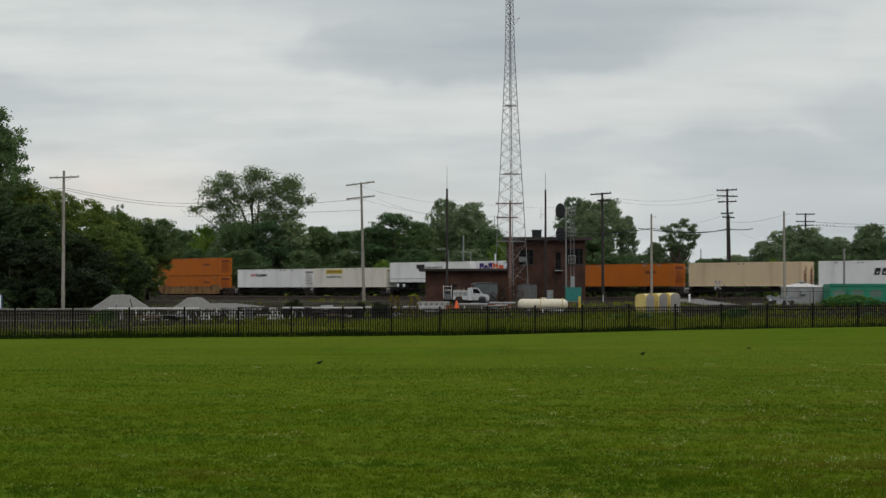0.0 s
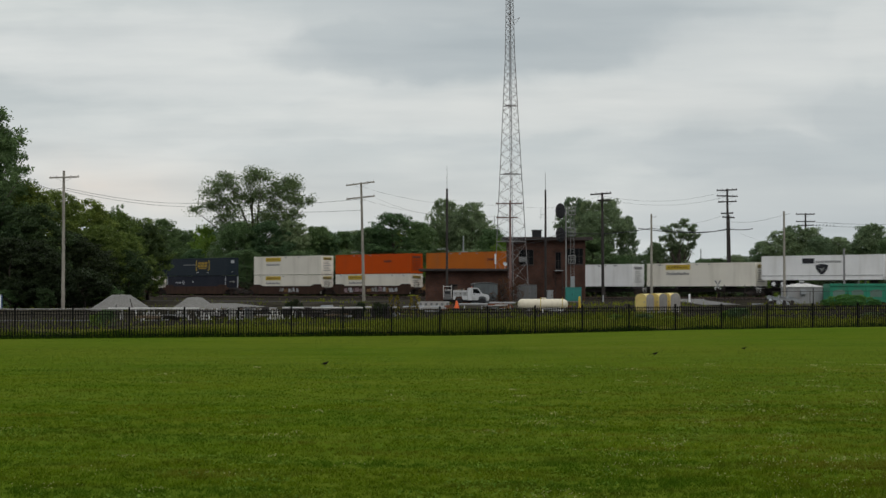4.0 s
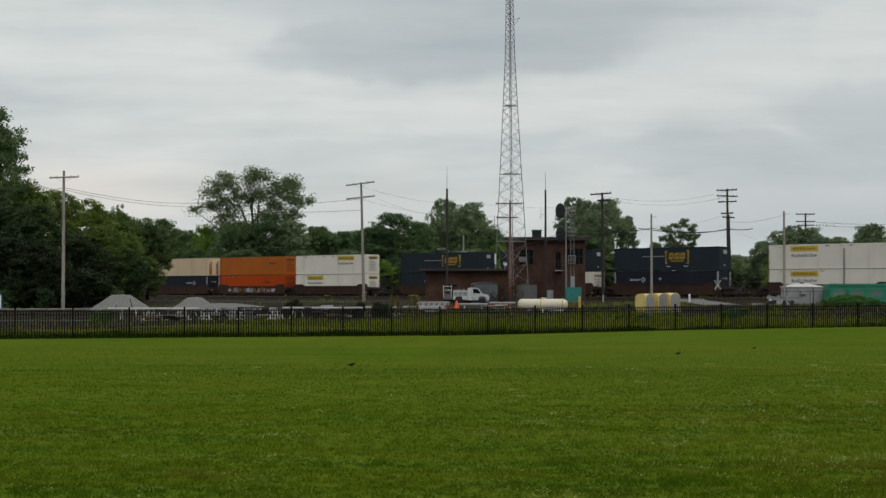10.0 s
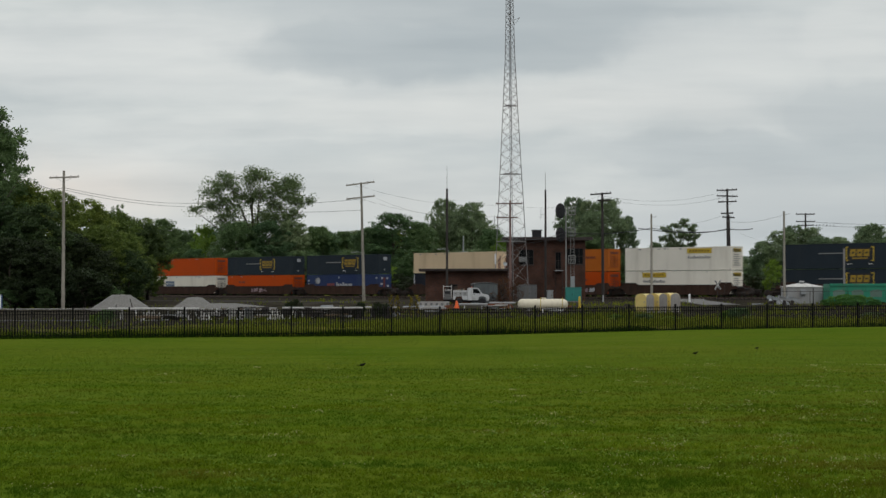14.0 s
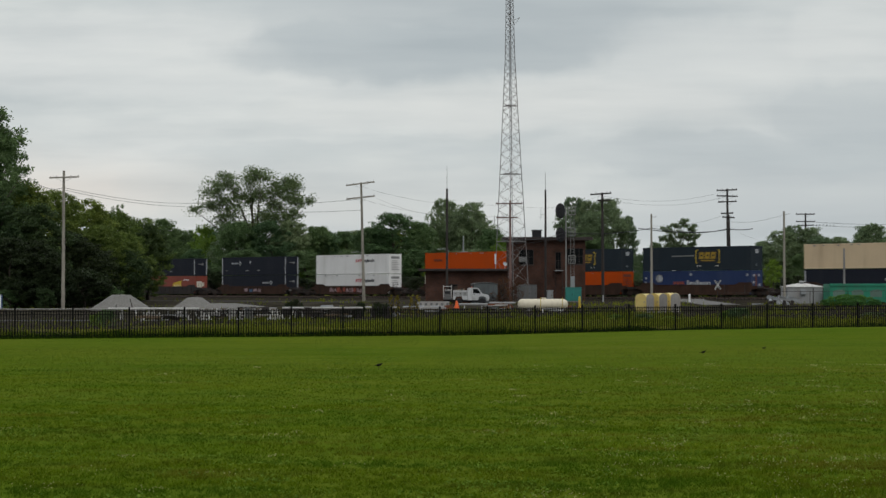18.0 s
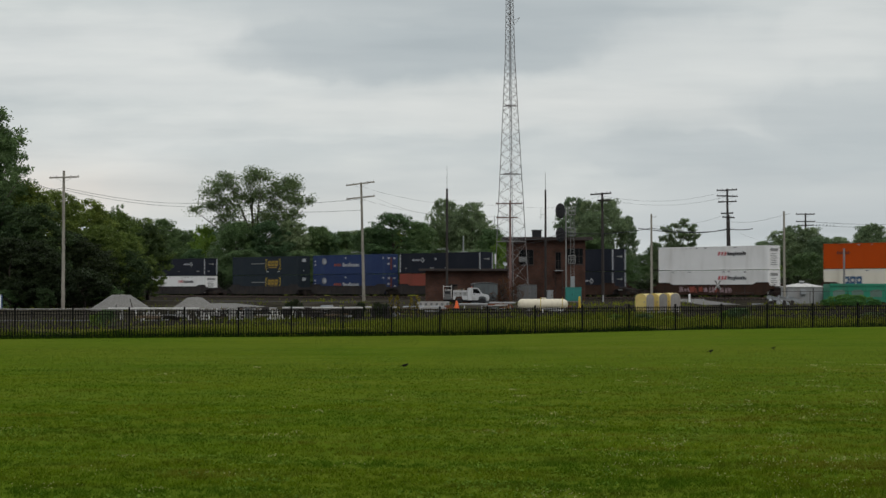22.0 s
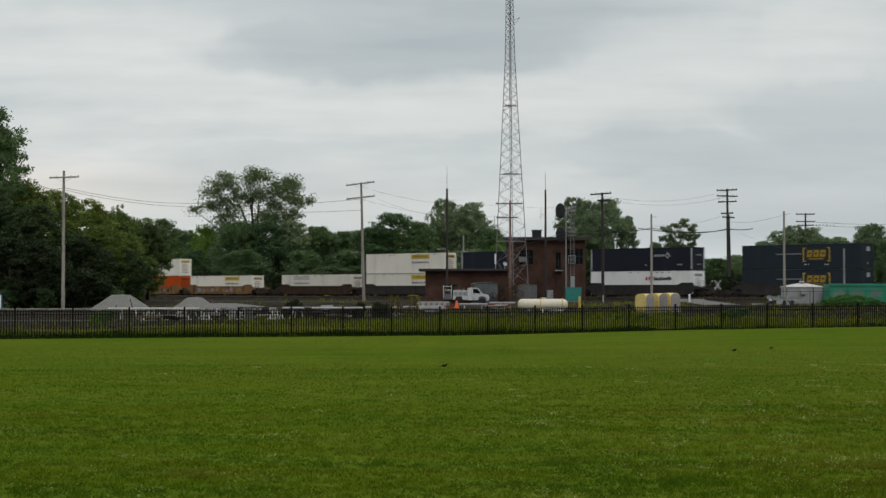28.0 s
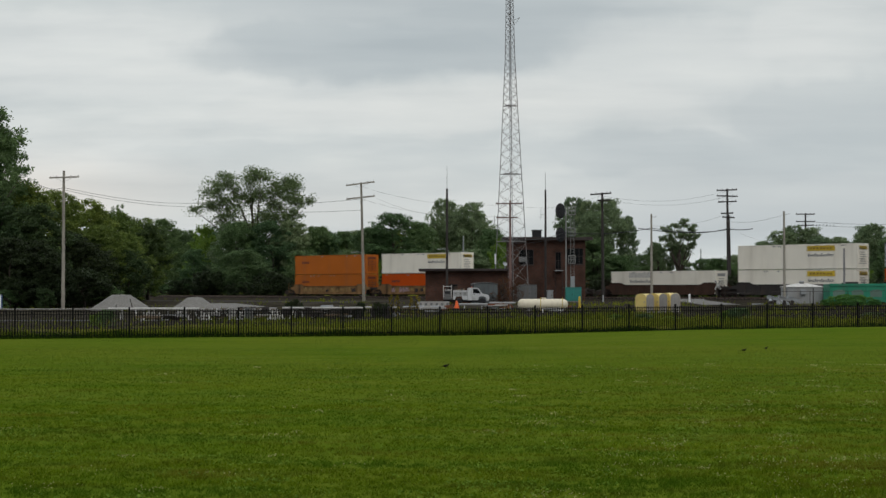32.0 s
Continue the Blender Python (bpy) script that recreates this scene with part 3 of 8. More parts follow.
# ---- railway track ----
def track(off, s0, s1, near):
    """Two rails on ties over a ballast shoulder; off: metres of the centre line in front of the train's near side."""
    top = RAIL_TOP
    t = thing("railway_track", "rusty steel rails on dark wooden ties", "track", pose(*along(0, off), 0, 0, 0, -math.degrees(TRACK_TURN)), kind="structure")
    for k in (-0.7525, 0.7525):
        g = Geo()
        g.extrude([(k - 0.07, top - 0.16), (k + 0.07, top - 0.16), (k + 0.07, top - 0.14), (k + 0.012, top - 0.12), (k + 0.012, top - 0.04), (k + 0.036, top - 0.03),
                   (k + 0.036, top), (k - 0.036, top), (k - 0.036, top - 0.03), (k - 0.012, top - 0.04), (k - 0.012, top - 0.12), (k - 0.07, top - 0.14)], s0, s1, "x")
        part("rail", g, "rail", t)
    tie = Geo().box(-0.115, -1.3, top - 0.33, 0.115, 1.3, top - 0.155, 0.012).mesh("tie", M["tie"])
    n0 = int((near[1] - near[0]) / 0.56)
    for i in range(n0):
        part("tie", tie, "tie", t, at=pose(near[0] + 0.56 * i, 0, 0, 0, 0, (i * 37 % 11 - 5) * 0.15))
    g = Geo()
    for s in list(np.arange(s0, near[0], 0.56)) + list(np.arange(near[0] + 0.56 * n0, s1, 0.56)):
        g.box(s - 0.115, -1.3, top - 0.33, s + 0.115, 1.3, top - 0.155)
    tagged(part("distant_ties", g, "tie", t), "dark wooden ties", kind="stuff")
    return t


track(-1.295, -520, 700, (20, 125))
track(3.6, -420, 500, (70, 130))


# ---- lawn fence ----
FENCE = [(-18.87, 71.0), (-4.72, 76.0), (20.39, 79.2)]


def fence():
    posts = [tuple(np.array(FENCE[0]) + (np.array(FENCE[1]) - np.array(FENCE[0])) * i / 6) for i in range(-1, 6)]
    posts += [tuple(np.array(FENCE[1]) + (np.array(FENCE[2]) - np.array(FENCE[1])) * i / 11) for i in range(13)]
    g = Geo().box(-0.038, -0.038, -0.3, 0.038, 0.038, 1.36, 0.004)
    cap = Geo().add([(-0.05, -0.05, 1.36), (0.05, -0.05, 1.36), (0.05, 0.05, 1.36), (-0.05, 0.05, 1.36), (0, 0, 1.41)], [(0, 1, 4), (1, 2, 4), (2, 3, 4), (3, 0, 4), (3, 2, 1, 0)])
    post_me, cap_me = g.mesh("shaft", M["fence"]), cap.mesh("cap", M["fence"])
    picket = Geo().box(-0.02, -0.016, 0.07, 0.02, 0.016, 1.27)
    picket.add([(-0.016, -0.014, 1.27), (0.016, -0.014, 1.27), (0.016, 0.014, 1.27), (-0.016, 0.014, 1.27), (0, 0, 1.31)], [(0, 1, 4), (1, 2, 4), (2, 3, 4), (3, 0, 4)])
    picket_me = picket.mesh("picket", M["fence"])
    rails = {}
    f = thing("picket_fence", "long low black metal picket fence behind the lawn", "fence", pose(0, 0, 0))
    for i, (x, y) in enumerate(posts):
        z = ground_z(x, y)
        p = part("post", post_me, "fence", f, "square black post with a pointed cap", pose(x, y, z, 0, 0, 17))
        part("cap", cap_me, "fence", p)
        if i + 1 == len(posts):
            break
        x2, y2 = posts[i + 1]
        z2 = ground_z(x2, y2)
        run = math.hypot(x2 - x, y2 - y)
        turn, rise = math.degrees(math.atan2(y2 - y, x2 - x)), math.degrees(math.atan2(z2 - z, run))
        key = round(run, 2)
        if key not in rails:
            g = Geo()
            for h in (0.13, 1.06, 1.20):
                g.box(0.04, -0.019, h, run - 0.04, 0.019, h + 0.032, 0.003)
            rails[key] = g.mesh("panel_rails", M["fence"])
        panel = part("panel", rails[key], "fence", f, at=pose(x, y, z, 0, -rise, turn))
        n = 21
        for k in range(1, n):
            part("picket", picket_me, "fence", panel, at=pose(run * k / n, 0, 0))


fence()


# ---- brick signal tower with its low wing ----
def wall_with_holes(w, h, holes, thick, m):
    """An upright wall of width w and height h in the plane y=0, holes as (x0, z0, x1, z1)."""
    g = Geo()
    xs = sorted({0, w, *[v for q in holes for v in (q[0], q[2])]})
    zs = sorted({0, h, *[v for q in holes for v in (q[1], q[3])]})
    solid = lambda i, k: 0 <= i < len(xs) - 1 and 0 <= k < len(zs) - 1 and not any(
        q[0] <= xs[i] < q[2] and q[1] <= zs[k] < q[3] for q in holes)
    for i in range(len(xs) - 1):
        for k in range(len(zs) - 1):
            if not solid(i, k):
                continue
            a, b, c, d = xs[i], xs[i + 1], zs[k], zs[k + 1]
            g.add([(a, 0, c), (b, 0, c), (b, 0, d), (a, 0, d)], [(0, 1, 2, 3)])
            g.add([(a, thick, c), (b, thick, c), (b, thick, d), (a, thick, d)], [(3, 2, 1, 0)])
            for di, dk, q in ((-1, 0, ((a, c), (a, d))), (1, 0, ((b, c), (b, d))), (0, -1, ((a, c), (b, c))), (0, 1, ((a, d), (b, d)))):
                if not solid(i + di, k + dk):
                    (p0, q0), (p1, q1) = q
                    g.add([(p0, 0, q0), (p1, 0, q1), (p1, thick, q1), (p0, thick, q0)], [(0, 1, 2, 3)])
    g.v = [tuple(m @ Vector(p)) for p in g.v]
    return g


def window(parent, x0, z0, x1, z1, m, frame_material="frame_dark", mullions=1):
    """A sash in the hole of a wall whose pose is m."""
    g = Geo()
    t = 0.07
    for a, b, c, d in ((x0, z0, x1, z0 + t), (x0, z1 - t, x1, z1), (x0, z0 + t, x0 + t, z1 - t), (x1 - t, z0 + t, x1, z1 - t)):
        g.box(a + 0.003, 0.09, b + 0.003, c - 0.003, 0.16, d - 0.003)
    for k in range(mullions):
        xm = x0 + (x1 - x0) * (k + 1) / (mullions + 1)
        g.box(xm - 0.025, 0.10, z0 + t, xm + 0.025, 0.15, z1 - t)
    g.box(x0 + t, 0.10, (z0 + z1) / 2 - 0.025, x1 - t, 0.15, (z0 + z1) / 2 + 0.025)
    g.v = [tuple(m @ Vector(p)) for p in g.v]
    w = part("window", g, frame_material, parent, "dark sash window")
    pane = Geo().box(x0 + t * 0.6, 0.115, z0 + t * 0.6, x1 - t * 0.6, 0.125, z1 - t * 0.6)
    pane.v = [tuple(m @ Vector(p)) for p in pane.v]
    part("pane", pane, "window", w)
    sill = Geo().box(x0 - 0.06, -0.06, z0 - 0.09, x1 + 0.06, 0.1, z0 - 0.003, 0.01)
    sill.v = [tuple(m @ Vector(p)) for p in sill.v]
    part("sill", sill, "frame_dark", w)


def brick_block(owner, x0, y0, x1, y1, z0, h, front=(), side=(), frames="frame_dark"):
    """Four brick walls with their windows; front faces the lawn, side is the gable towards the wing."""
    t = 0.3
    walls = [((x1 - x0), pose(x0, y0, z0), front), ((x1 - x0), pose(x1, y1, z0, 0, 0, 180), ()),
             ((y1 - y0 - 2 * t), pose(x0, y1 - t, z0, 0, 0, -90), side), ((y1 - y0 - 2 * t), pose(x1, y0 + t, z0, 0, 0, 90), ())]
    for w, m, holes in walls:
        part("wall", wall_with_holes(w, h, [q[:4] for q in holes], t, m), "brick", owner)
        for q in holes:
            window(owner, *q[:4], m, frames, q[4] if len(q) > 4 else 1)


def signal_building():
    zb = 0.72
    bx0, bx1, by0, by1 = 7.83, 17.16, 194.0, 199.0
    b = thing("signal_tower_building", "two-storey dark red brick railway signal building with a flat roof", "building", pose(0, 0, 0))
    H = 8.35 - zb
    up = H - 3.1
    brick_block(b, bx0, by0, bx1, by1, zb, H,
                front=((1.35, up + 0.05, 3.1, up + 1.9, 2), (5.72, up - 0.5, 6.42, up + 1.6), (7.05, up + 0.1, 9.1, up + 2.05, 3)))
    roof = Geo().box(bx0 - 0.6, by0 - 0.6, zb + H + 0.004, bx1 + 0.85, by1 + 0.45, zb + H + 0.28, 0.03)
    part("roof", roof, "roof", b, "flat dark roof with wide eaves")
    part("fascia", Geo().box(bx0 - 0.6, by0 - 0.63, zb + H - 0.10, bx1 + 0.85, by0 - 0.604, zb + H + 0.27), "frame_dark", b)
    ch = Geo().box(10.85, 195.0, zb + H + 0.284, 11.94, 196.1, 9.43, 0.02)
    c = part("chimney", ch, "roof", b, "soot-darkened chimney")
    part("chimney_cap", Geo().box(10.85 - 0.08, 194.92, 9.43, 11.94 + 0.08, 196.18, 9.57, 0.02), "grey_paint", c)
    ac = Geo().box(9.18, 193.55, 5.62, 10.07, 193.997, 6.23, 0.03)
    a = part("air_conditioner", ac, "shed_white", b, "small white window air conditioner")
    g = Geo()
    for i in range(5):
        zz = 5.62 + 0.1 + i * 0.11
        g.box(9.32, 193.52, zz, 9.93, 193.548, zz + 0.05)
    part("grille", g, "grey_paint", a)
    # landing and outside stair
    g = Geo().box(6.0 + bx0 - 0.4, 192.9, zb + up - 0.72, 6.0 + bx0 + 0.55, 193.997, zb + up - 0.62, 0.01)
    part("landing", g, "steel", b, "small steel landing")
    g = Geo()
    for i in range(3):
        g.tube([(6.0 + bx0 - 0.35 + i * 0.43, 192.95, zb + up - 0.62), (6.0 + bx0 - 0.35 + i * 0.43, 192.95, zb + up + 0.35)], 0.02, 6)
    g.tube([(6.0 + bx0 - 0.37, 192.95, zb + up + 0.35), (6.0 + bx0 + 0.53, 192.95, zb + up + 0.35)], 0.02, 6)
    part("railing", g, "frame_dark", b)
    for sx in (-0.35, 0.5):
        part("support", Geo().tube([(6.0 + bx0 + sx, 192.98, 0.6), (6.0 + bx0 + sx, 192.98, zb + up - 0.72)], 0.04, 6), "frame_dark", b)
    # aerials on the wing's roof
    a = thing("roof_aerial", "small white panel aerial on a thin mast on the flat roof", "antenna", pose(5.95, 183.0, 4.634))
    part("mast", Geo().tube([(0, 0, 0), (0, 0, 1.75)], 0.03, 6), "steel", a)
    part("foot", Geo().box(-0.25, -0.25, 0, 0.25, 0.25, 0.05, 0.01), "steel", a)
    part("panel", Geo().box(-0.09, -0.06, 0.55, 0.09, -0.032, 1.7, 0.01), "white_mark", a, "white aerial panel")
    d = thing("roof_dish", "small grey dish aerial on the flat roof", "antenna", pose(7.0, 182.4, 4.634))
    part("mast", Geo().tube([(0, 0, 0), (0, 0, 0.55)], 0.03, 6), "steel", d)
    part("dish", Geo().lathe([(0.02, 0.0), (0.14, 0.03), (0.23, 0.09), (0.25, 0.10), (0.23, 0.10), (0.14, 0.045), (0.02, 0.02)], 16, m=pose(0, -0.05, 0.55, 70, 0, 25)), "steel", d)
    # wing
    wx0, wx1, wy0, wy1 = -1.96, 7.27, 180.0, 186.0
    wz = 0.60
    h = 4.36 - wz
    v = thing("brick_wing", "low dark red brick building with a flat overhanging roof", "building", pose(0, 0, 0))
    brick_block(v, wx0, wy0, wx1, wy1, wz, h, front=((2.6, 1.1, 3.6, 2.3),))
    part("roof", Geo().box(wx0 - 0.75, wy0 - 0.75, wz + h + 0.004, wx1 + 0.3, wy1 + 0.3, wz + h + 0.27, 0.03), "roof", v, "flat dark roof with wide eaves")
    part("fascia", Geo().box(wx0 - 0.75, wy0 - 0.775, wz + h + 0.02, wx1 + 0.3, wy0 - 0.755, wz + h + 0.25), "frame_dark", v)
    g = Geo().box(wx0 + 5.3, wy0 - 0.05, wz, wx0 + 6.25, wy0 - 0.004, wz + 2.05, 0.01)
    d = part("door", g, "frame_dark", v, "closed dark door")
    part("handle", Geo().tube([(wx0 + 6.12, wy0 - 0.1, wz + 1.0), (wx0 + 6.12, wy0 - 0.05, wz + 1.0)], 0.03, 8), "chrome", d)


signal_building()


# ---- lattice radio tower ----
def radio_tower():
    cx, cy, z0 = 8.17, 190.3, 0.70
    t = thing("radio_tower", "tall three-legged galvanised steel lattice radio tower", "radio tower", pose(cx, cy, z0, 0, -0.4, 0))
    H = 52.0

    def half(z):
        return float(np.interp(z, [0, 8.1, 15.3, 23.4, 29.3, 36.0, H], [2.08, 1.68, 1.29, 0.86, 0.575, 0.42, 0.34]))

    def leg(i, z):
        a = radians((180, 0, 270)[i])
        r = half(z)
        return Vector((r * math.cos(a), (0.58 * r if i < 2 else -1.15 * r), z)) if i < 2 else Vector((0.02 * r, -1.15 * r, z))

    zs = [0.0]
    while zs[-1] < H - 0.5:
        zs.append(zs[-1] + max(0.7, 1.2 * half(zs[-1])))
    for i in range(3):
        part("leg", Geo().tube([leg(i, z) for z in zs], [0.054 - 0.022 * z / H for z in zs], 6), "tower_steel", t)
    for i in range(3):
        g = Geo()
        j = (i + 1) % 3
        for a, b in zip(zs, zs[1:]):
            g.tube([leg(i, a), leg(j, b)], 0.023, 4, False)
            g.tube([leg(j, a), leg(i, b)], 0.023, 4, False)
        part("bracing", g, "tower_steel", t)
    for z in (7.3, 15.3, 23.4):
        g = Geo()
        for i in range(3):
            g.tube([leg(i, z), leg((i + 1) % 3, z)], 0.05, 5)
        part("ring_frame", g, "tower_steel", t)
    g = Geo()
    for k in (-0.09, 0.09):
        g.tube([(k, -0.1, 0.3), (k, -0.1 * half(H), H - 1)], 0.028, 4)
    part("cable_run", g, "wire", t)
    g = Geo().tube([(half(33.5), 0, 33.6), (half(33.5) + 0.75, 0, 33.9)], 0.03, 6).tube([(half(33.5), 0, 33.0), (half(33.5) + 0.72, 0, 33.9)], 0.02, 6)
    part("antenna_arm", g, "tower_steel", t)
    g = Geo().tube([(-half(10) - 0.05, 0.6, 9.3), (-half(10) - 0.42, 0.6, 9.3), (-half(10) - 0.42, 0.6, 10.4)], 0.03, 6)
    part("antenna_arm", g, "tower_steel", t)
    for i in range(3):
        p = leg(i, 0)
        part("footing", Geo().lathe([(0.45, -0.4), (0.45, 0.12), (0.40, 0.16)], 12, (p.x, p.y)), "concrete", t)


radio_tower()


# ---- poles and overhead wires ----
def utility_pole(x, y, top, material, arms, label, lean=0.0, r=0.16, group="utility poles", braces=True):
    """arms: (height below the top, half length left, half length right, tilt degrees, turn degrees)."""
    z = ground_z(x, y)
    h = top - z
    t = thing("utility_pole", label, "utility pole", pose(x, y, z, 0, lean, 0), group)
    part("shaft", Geo().tube([(0, 0, -0.5), (0, 0, h * 0.5), (0, 0, h)], [r, r * 0.85, r * 0.66], 10), material, t)
    for drop, a, b, tilt, turn in arms:
        m = pose(0, -r * 0.8 - 0.05, h - drop, 0, -tilt, 0)
        arm = part("crossarm", Geo().box(-a, -0.06, -r * 0.42, b, 0.06, r * 0.42, 0.01), material, t, at=m)
        for k in (-a + 0.12, -a * 0.5, b * 0.5, b - 0.12):
            part("insulator", Geo().lathe([(0.02, 0.05), (0.02, 0.11), (0.045, 0.12), (0.05, 0.16), (0.03, 0.19), (0.012, 0.21)], 8, (k, 0)), "insulator", arm)
        if braces and a > 0.5:
            g = Geo()
            for k in (-a * 0.55, b * 0.55):
                g.tube([(k, 0.0, -0.066), (0, 0.03, -0.55)], 0.014, 4)
            part("brace", g, "steel", arm)
    return t


def wire(points, sag, r=0.012, label="dark overhead wire between the poles"):
    g = Geo()
    pts = []
    for (a, b) in zip(points, points[1:]):
        a, b = Vector(a), Vector(b)
        for i in range(13):
            k = i / 12
            p = a.lerp(b, k)
            p.z -= sag * 4 * k * (1 - k)
            if not pts or (p - pts[-1]).length > 1e-4:
                pts.append(p)
    g.tube(pts, r, 5)
    return whole("overhead_wire", g, "wire", label, "wire", group="overhead wires")


utility_pole(-42.00, 178.00, 15.46, "pole_grey", ((0.75, 1.55, 1.75, 2.0, 0),), "tall silvered wooden utility pole with one crossarm", 0.0, 0.20)
utility_pole(-10.22, 208.00, 16.18, "pole_grey", ((0.15, 1.95, 1.75, 6, 0), (1.95, 1.95, 1.75, 5, 0)), "silvered wooden utility pole with two crossarms, leaning slightly", -1.4, 0.21)
utility_pole(7.44, 178.00, 12.15, "pole_red", ((0.35, 1.6, 1.35, 0, 0), (1.9, 1.55, 0.8, 0, 0)), "weathered reddish wooden pole with two short crossarms", 0.0, 0.165)
utility_pole(19.28, 194.00, 14.01, "pole_dark", ((0.15, 1.45, 1.1, 4, 0), (0.95, 0.6, 0.9, 2, 0)), "dark creosoted utility pole with two crossarms", -0.3, 0.2)
o = utility_pole(38.12, 215.00, 15.82, "pole_dark", ((0.2, 1.45, 1.3, 2, 0), (1.0, 1.45, 1.35, -2, 0), (1.75, 1.3, 1.2, 2, 0), (3.3, 0.9, 0.75, 2, 0), (3.85, 0.75, 0.9, -4, 0)),
             "dark double wooden utility pole with five crossarms", -0.4, 0.20)
part("sister_pole", Geo().tube([(0.22, 0.1, -0.5), (0.20, 0.1, 5.0), (0.16, 0.1, 11.2)], [0.22, 0.20, 0.17], 10), "pole_dark", o, "thick dark sister pole")
utility_pole(58.61, 260.00, 14.76, "pole_dark", ((0.2, 1.6, 1.5, 0, 0), (1.4, 1.6, 1.5, 0, 0), (2.0, 1.3, 1.3, 0, 0)), "distant dark utility pole with crossarms behind the trees", 0.0, 0.2)
for x, y, top, lab in ((22.03, 170.00, 10.27, "plain grey pole with a small arm"), (33.93, 160.00, 10.07, "plain grey pole with a small bracket"), (43.87, 176.00, 6.79, "short plain grey pole beside the green container")):
    z = ground_z(x, y)
    t = thing("grey_pole", lab, "pole", pose(x, y, z), "plain grey poles")
    part("shaft", Geo().tube([(0, 0, -0.4), (0, 0, top - z)], [0.14, 0.10], 10), "tower_steel" if "short" in lab else "pole_grey", t)
    if top > 8:
        part("bracket", Geo().tube([(0.05, 0, top - z - 0.35), (0.55, 0, top - z - 0.25)], 0.03, 6), "steel", t)

wire([(-47.03, 185.00, 14.82), (-42.00, 178.00, 13.59), (-37.41, 240.00, 15.22), (-10.52, 208.00, 14.06)], 0.5, 0.022)
wire([(-42.00, 178.00, 13.34), (-36.99, 240.00, 14.72), (-10.52, 208.00, 12.60)], 0.5, 0.022)
wire([(-10.52, 208.00, 15.67), (7.44, 178.00, 11.71), (19.28, 194.00, 13.80)], 0.9, 0.009)
wire([(-10.52, 208.00, 14.06), (7.44, 178.00, 10.46)], 0.9, 0.009)
wire([(-8.76, 208.00, 14.21), (1.08, 193.00, 11.03), (7.44, 178.00, 10.34)], 0.5, 0.009)
wire([(7.44, 178.00, 7.84), (14.33, 189.00, 8.99), (22.03, 170.00, 8.78), (37.87, 214.00, 10.27)], 0.35, 0.035)
wire([(7.44, 178.00, 7.46), (14.33, 189.00, 8.59)], 0.3, 0.02)
wire([(19.28, 194.00, 13.60), (37.94, 214.00, 15.53)], 1.0, 0.012)
wire([(19.28, 194.00, 13.26), (37.94, 214.00, 14.78)], 1.0, 0.012)
wire([(27.94, 230.00, 11.12), (34.45, 220.00, 10.11), (37.87, 214.00, 10.42), (39.44, 205.00, 10.07)], 0.15, 0.055, "thick dark cable bundle hung between poles")
wire([(22.03, 170.00, 9.01), (37.94, 214.00, 12.45)], 0.5, 0.012)
wire([(37.94, 214.00, 11.40), (33.93, 160.00, 9.73)], 0.4, 0.013)
wire([(37.94, 214.00, 10.80), (33.93, 160.00, 6.36)], 0.3, 0.010)
wire([(58.61, 260.00, 13.39), (75.14, 250.00, 12.61)], 0.3, 0.022)
wire([(58.61, 260.00, 12.85), (75.14, 250.00, 12.26)], 0.3, 0.018)


# ---- the train ----
L53, WIDE, TALL = 16.15, 2.59, 2.90
HEAD = -math.degrees(TRACK_TURN)


def ahead(u, t):
    """How far along the line a thing is at t seconds that passes u at 16 s."""
    return u + 16.204 * (t - 16) + 0.00784 * (t - 16) ** 2


MOVING = []      # (thing, place along the line at 16 s, height, metres off the near side)
CACHE = {}


def ride(ob, u, z, off=0.0):
    MOVING.append((ob, u, z, off))
    ob.matrix_basis = pose(*along(ahead(u, 0), off), z, 0, 0, HEAD)
    return ob


def shared(key, material, make, smooth=False):
    if (key, material) not in CACHE:
        CACHE[key, material] = make().mesh(key, M[material], smooth)
    return CACHE[key, material]


def frame_geo():
    g = Geo()
    p = 0.13
    for x in (0, L53 - p):
        for y in (0, WIDE - p):
            g.box(x, y, 0.12, x + p, y + p, TALL - 0.12, 0.015)
    for y in (0.004, WIDE - 0.104):
        g.box(p, y, 0.01, L53 - p, y + 0.10, 0.17, 0.012)
        g.box(p, y, TALL - 0.12, L53 - p, y + 0.10, TALL - 0.01, 0.012)
    for x in (0.004, L53 - 0.104):
        g.box(x, p, 0.01, x + 0.1, WIDE - p, 0.15, 0.012)
        g.box(x, p, TALL - 0.14, x + 0.1, WIDE - p, TALL - 0.01, 0.012)
    return g


def side_geo():
    """A sheet of shallow vertical ribs; the outside looks towards -y."""
    g = Geo()
    n = 30
    xs = []
    for i in range(n):
        a, b = 0.13 + (L53 - 0.26) * i / n, 0.13 + (L53 - 0.26) * (i + 1) / n
        xs += [(a, 0.030), (a + 0.06, 0.018), (b - 0.06, 0.018), (b, 0.030)]
    outer = [(x, y, z) for x, y in xs for z in (0.17, TALL - 0.12)]
    k = len(xs)
    g.add(outer, [(2 * i, 2 * i + 2, 2 * i + 3, 2 * i + 1) for i in range(k - 1)])
    g.add([(x, 0.07, z) for x, y, z in outer], [(2 * i, 2 * i + 1, 2 * i + 3, 2 * i + 2) for i in range(k - 1)])
    return g


def roof_geo():
    g = Geo()
    n = 16
    for i in range(n):
        a = 0.1 + (L53 - 0.2) * i / n
        b = 0.1 + (L53 - 0.2) * (i + 1) / n
        g.box(a, 0.1, TALL - 0.05, b - 0.03, WIDE - 0.1, TALL - 0.012, 0.008)
    return g


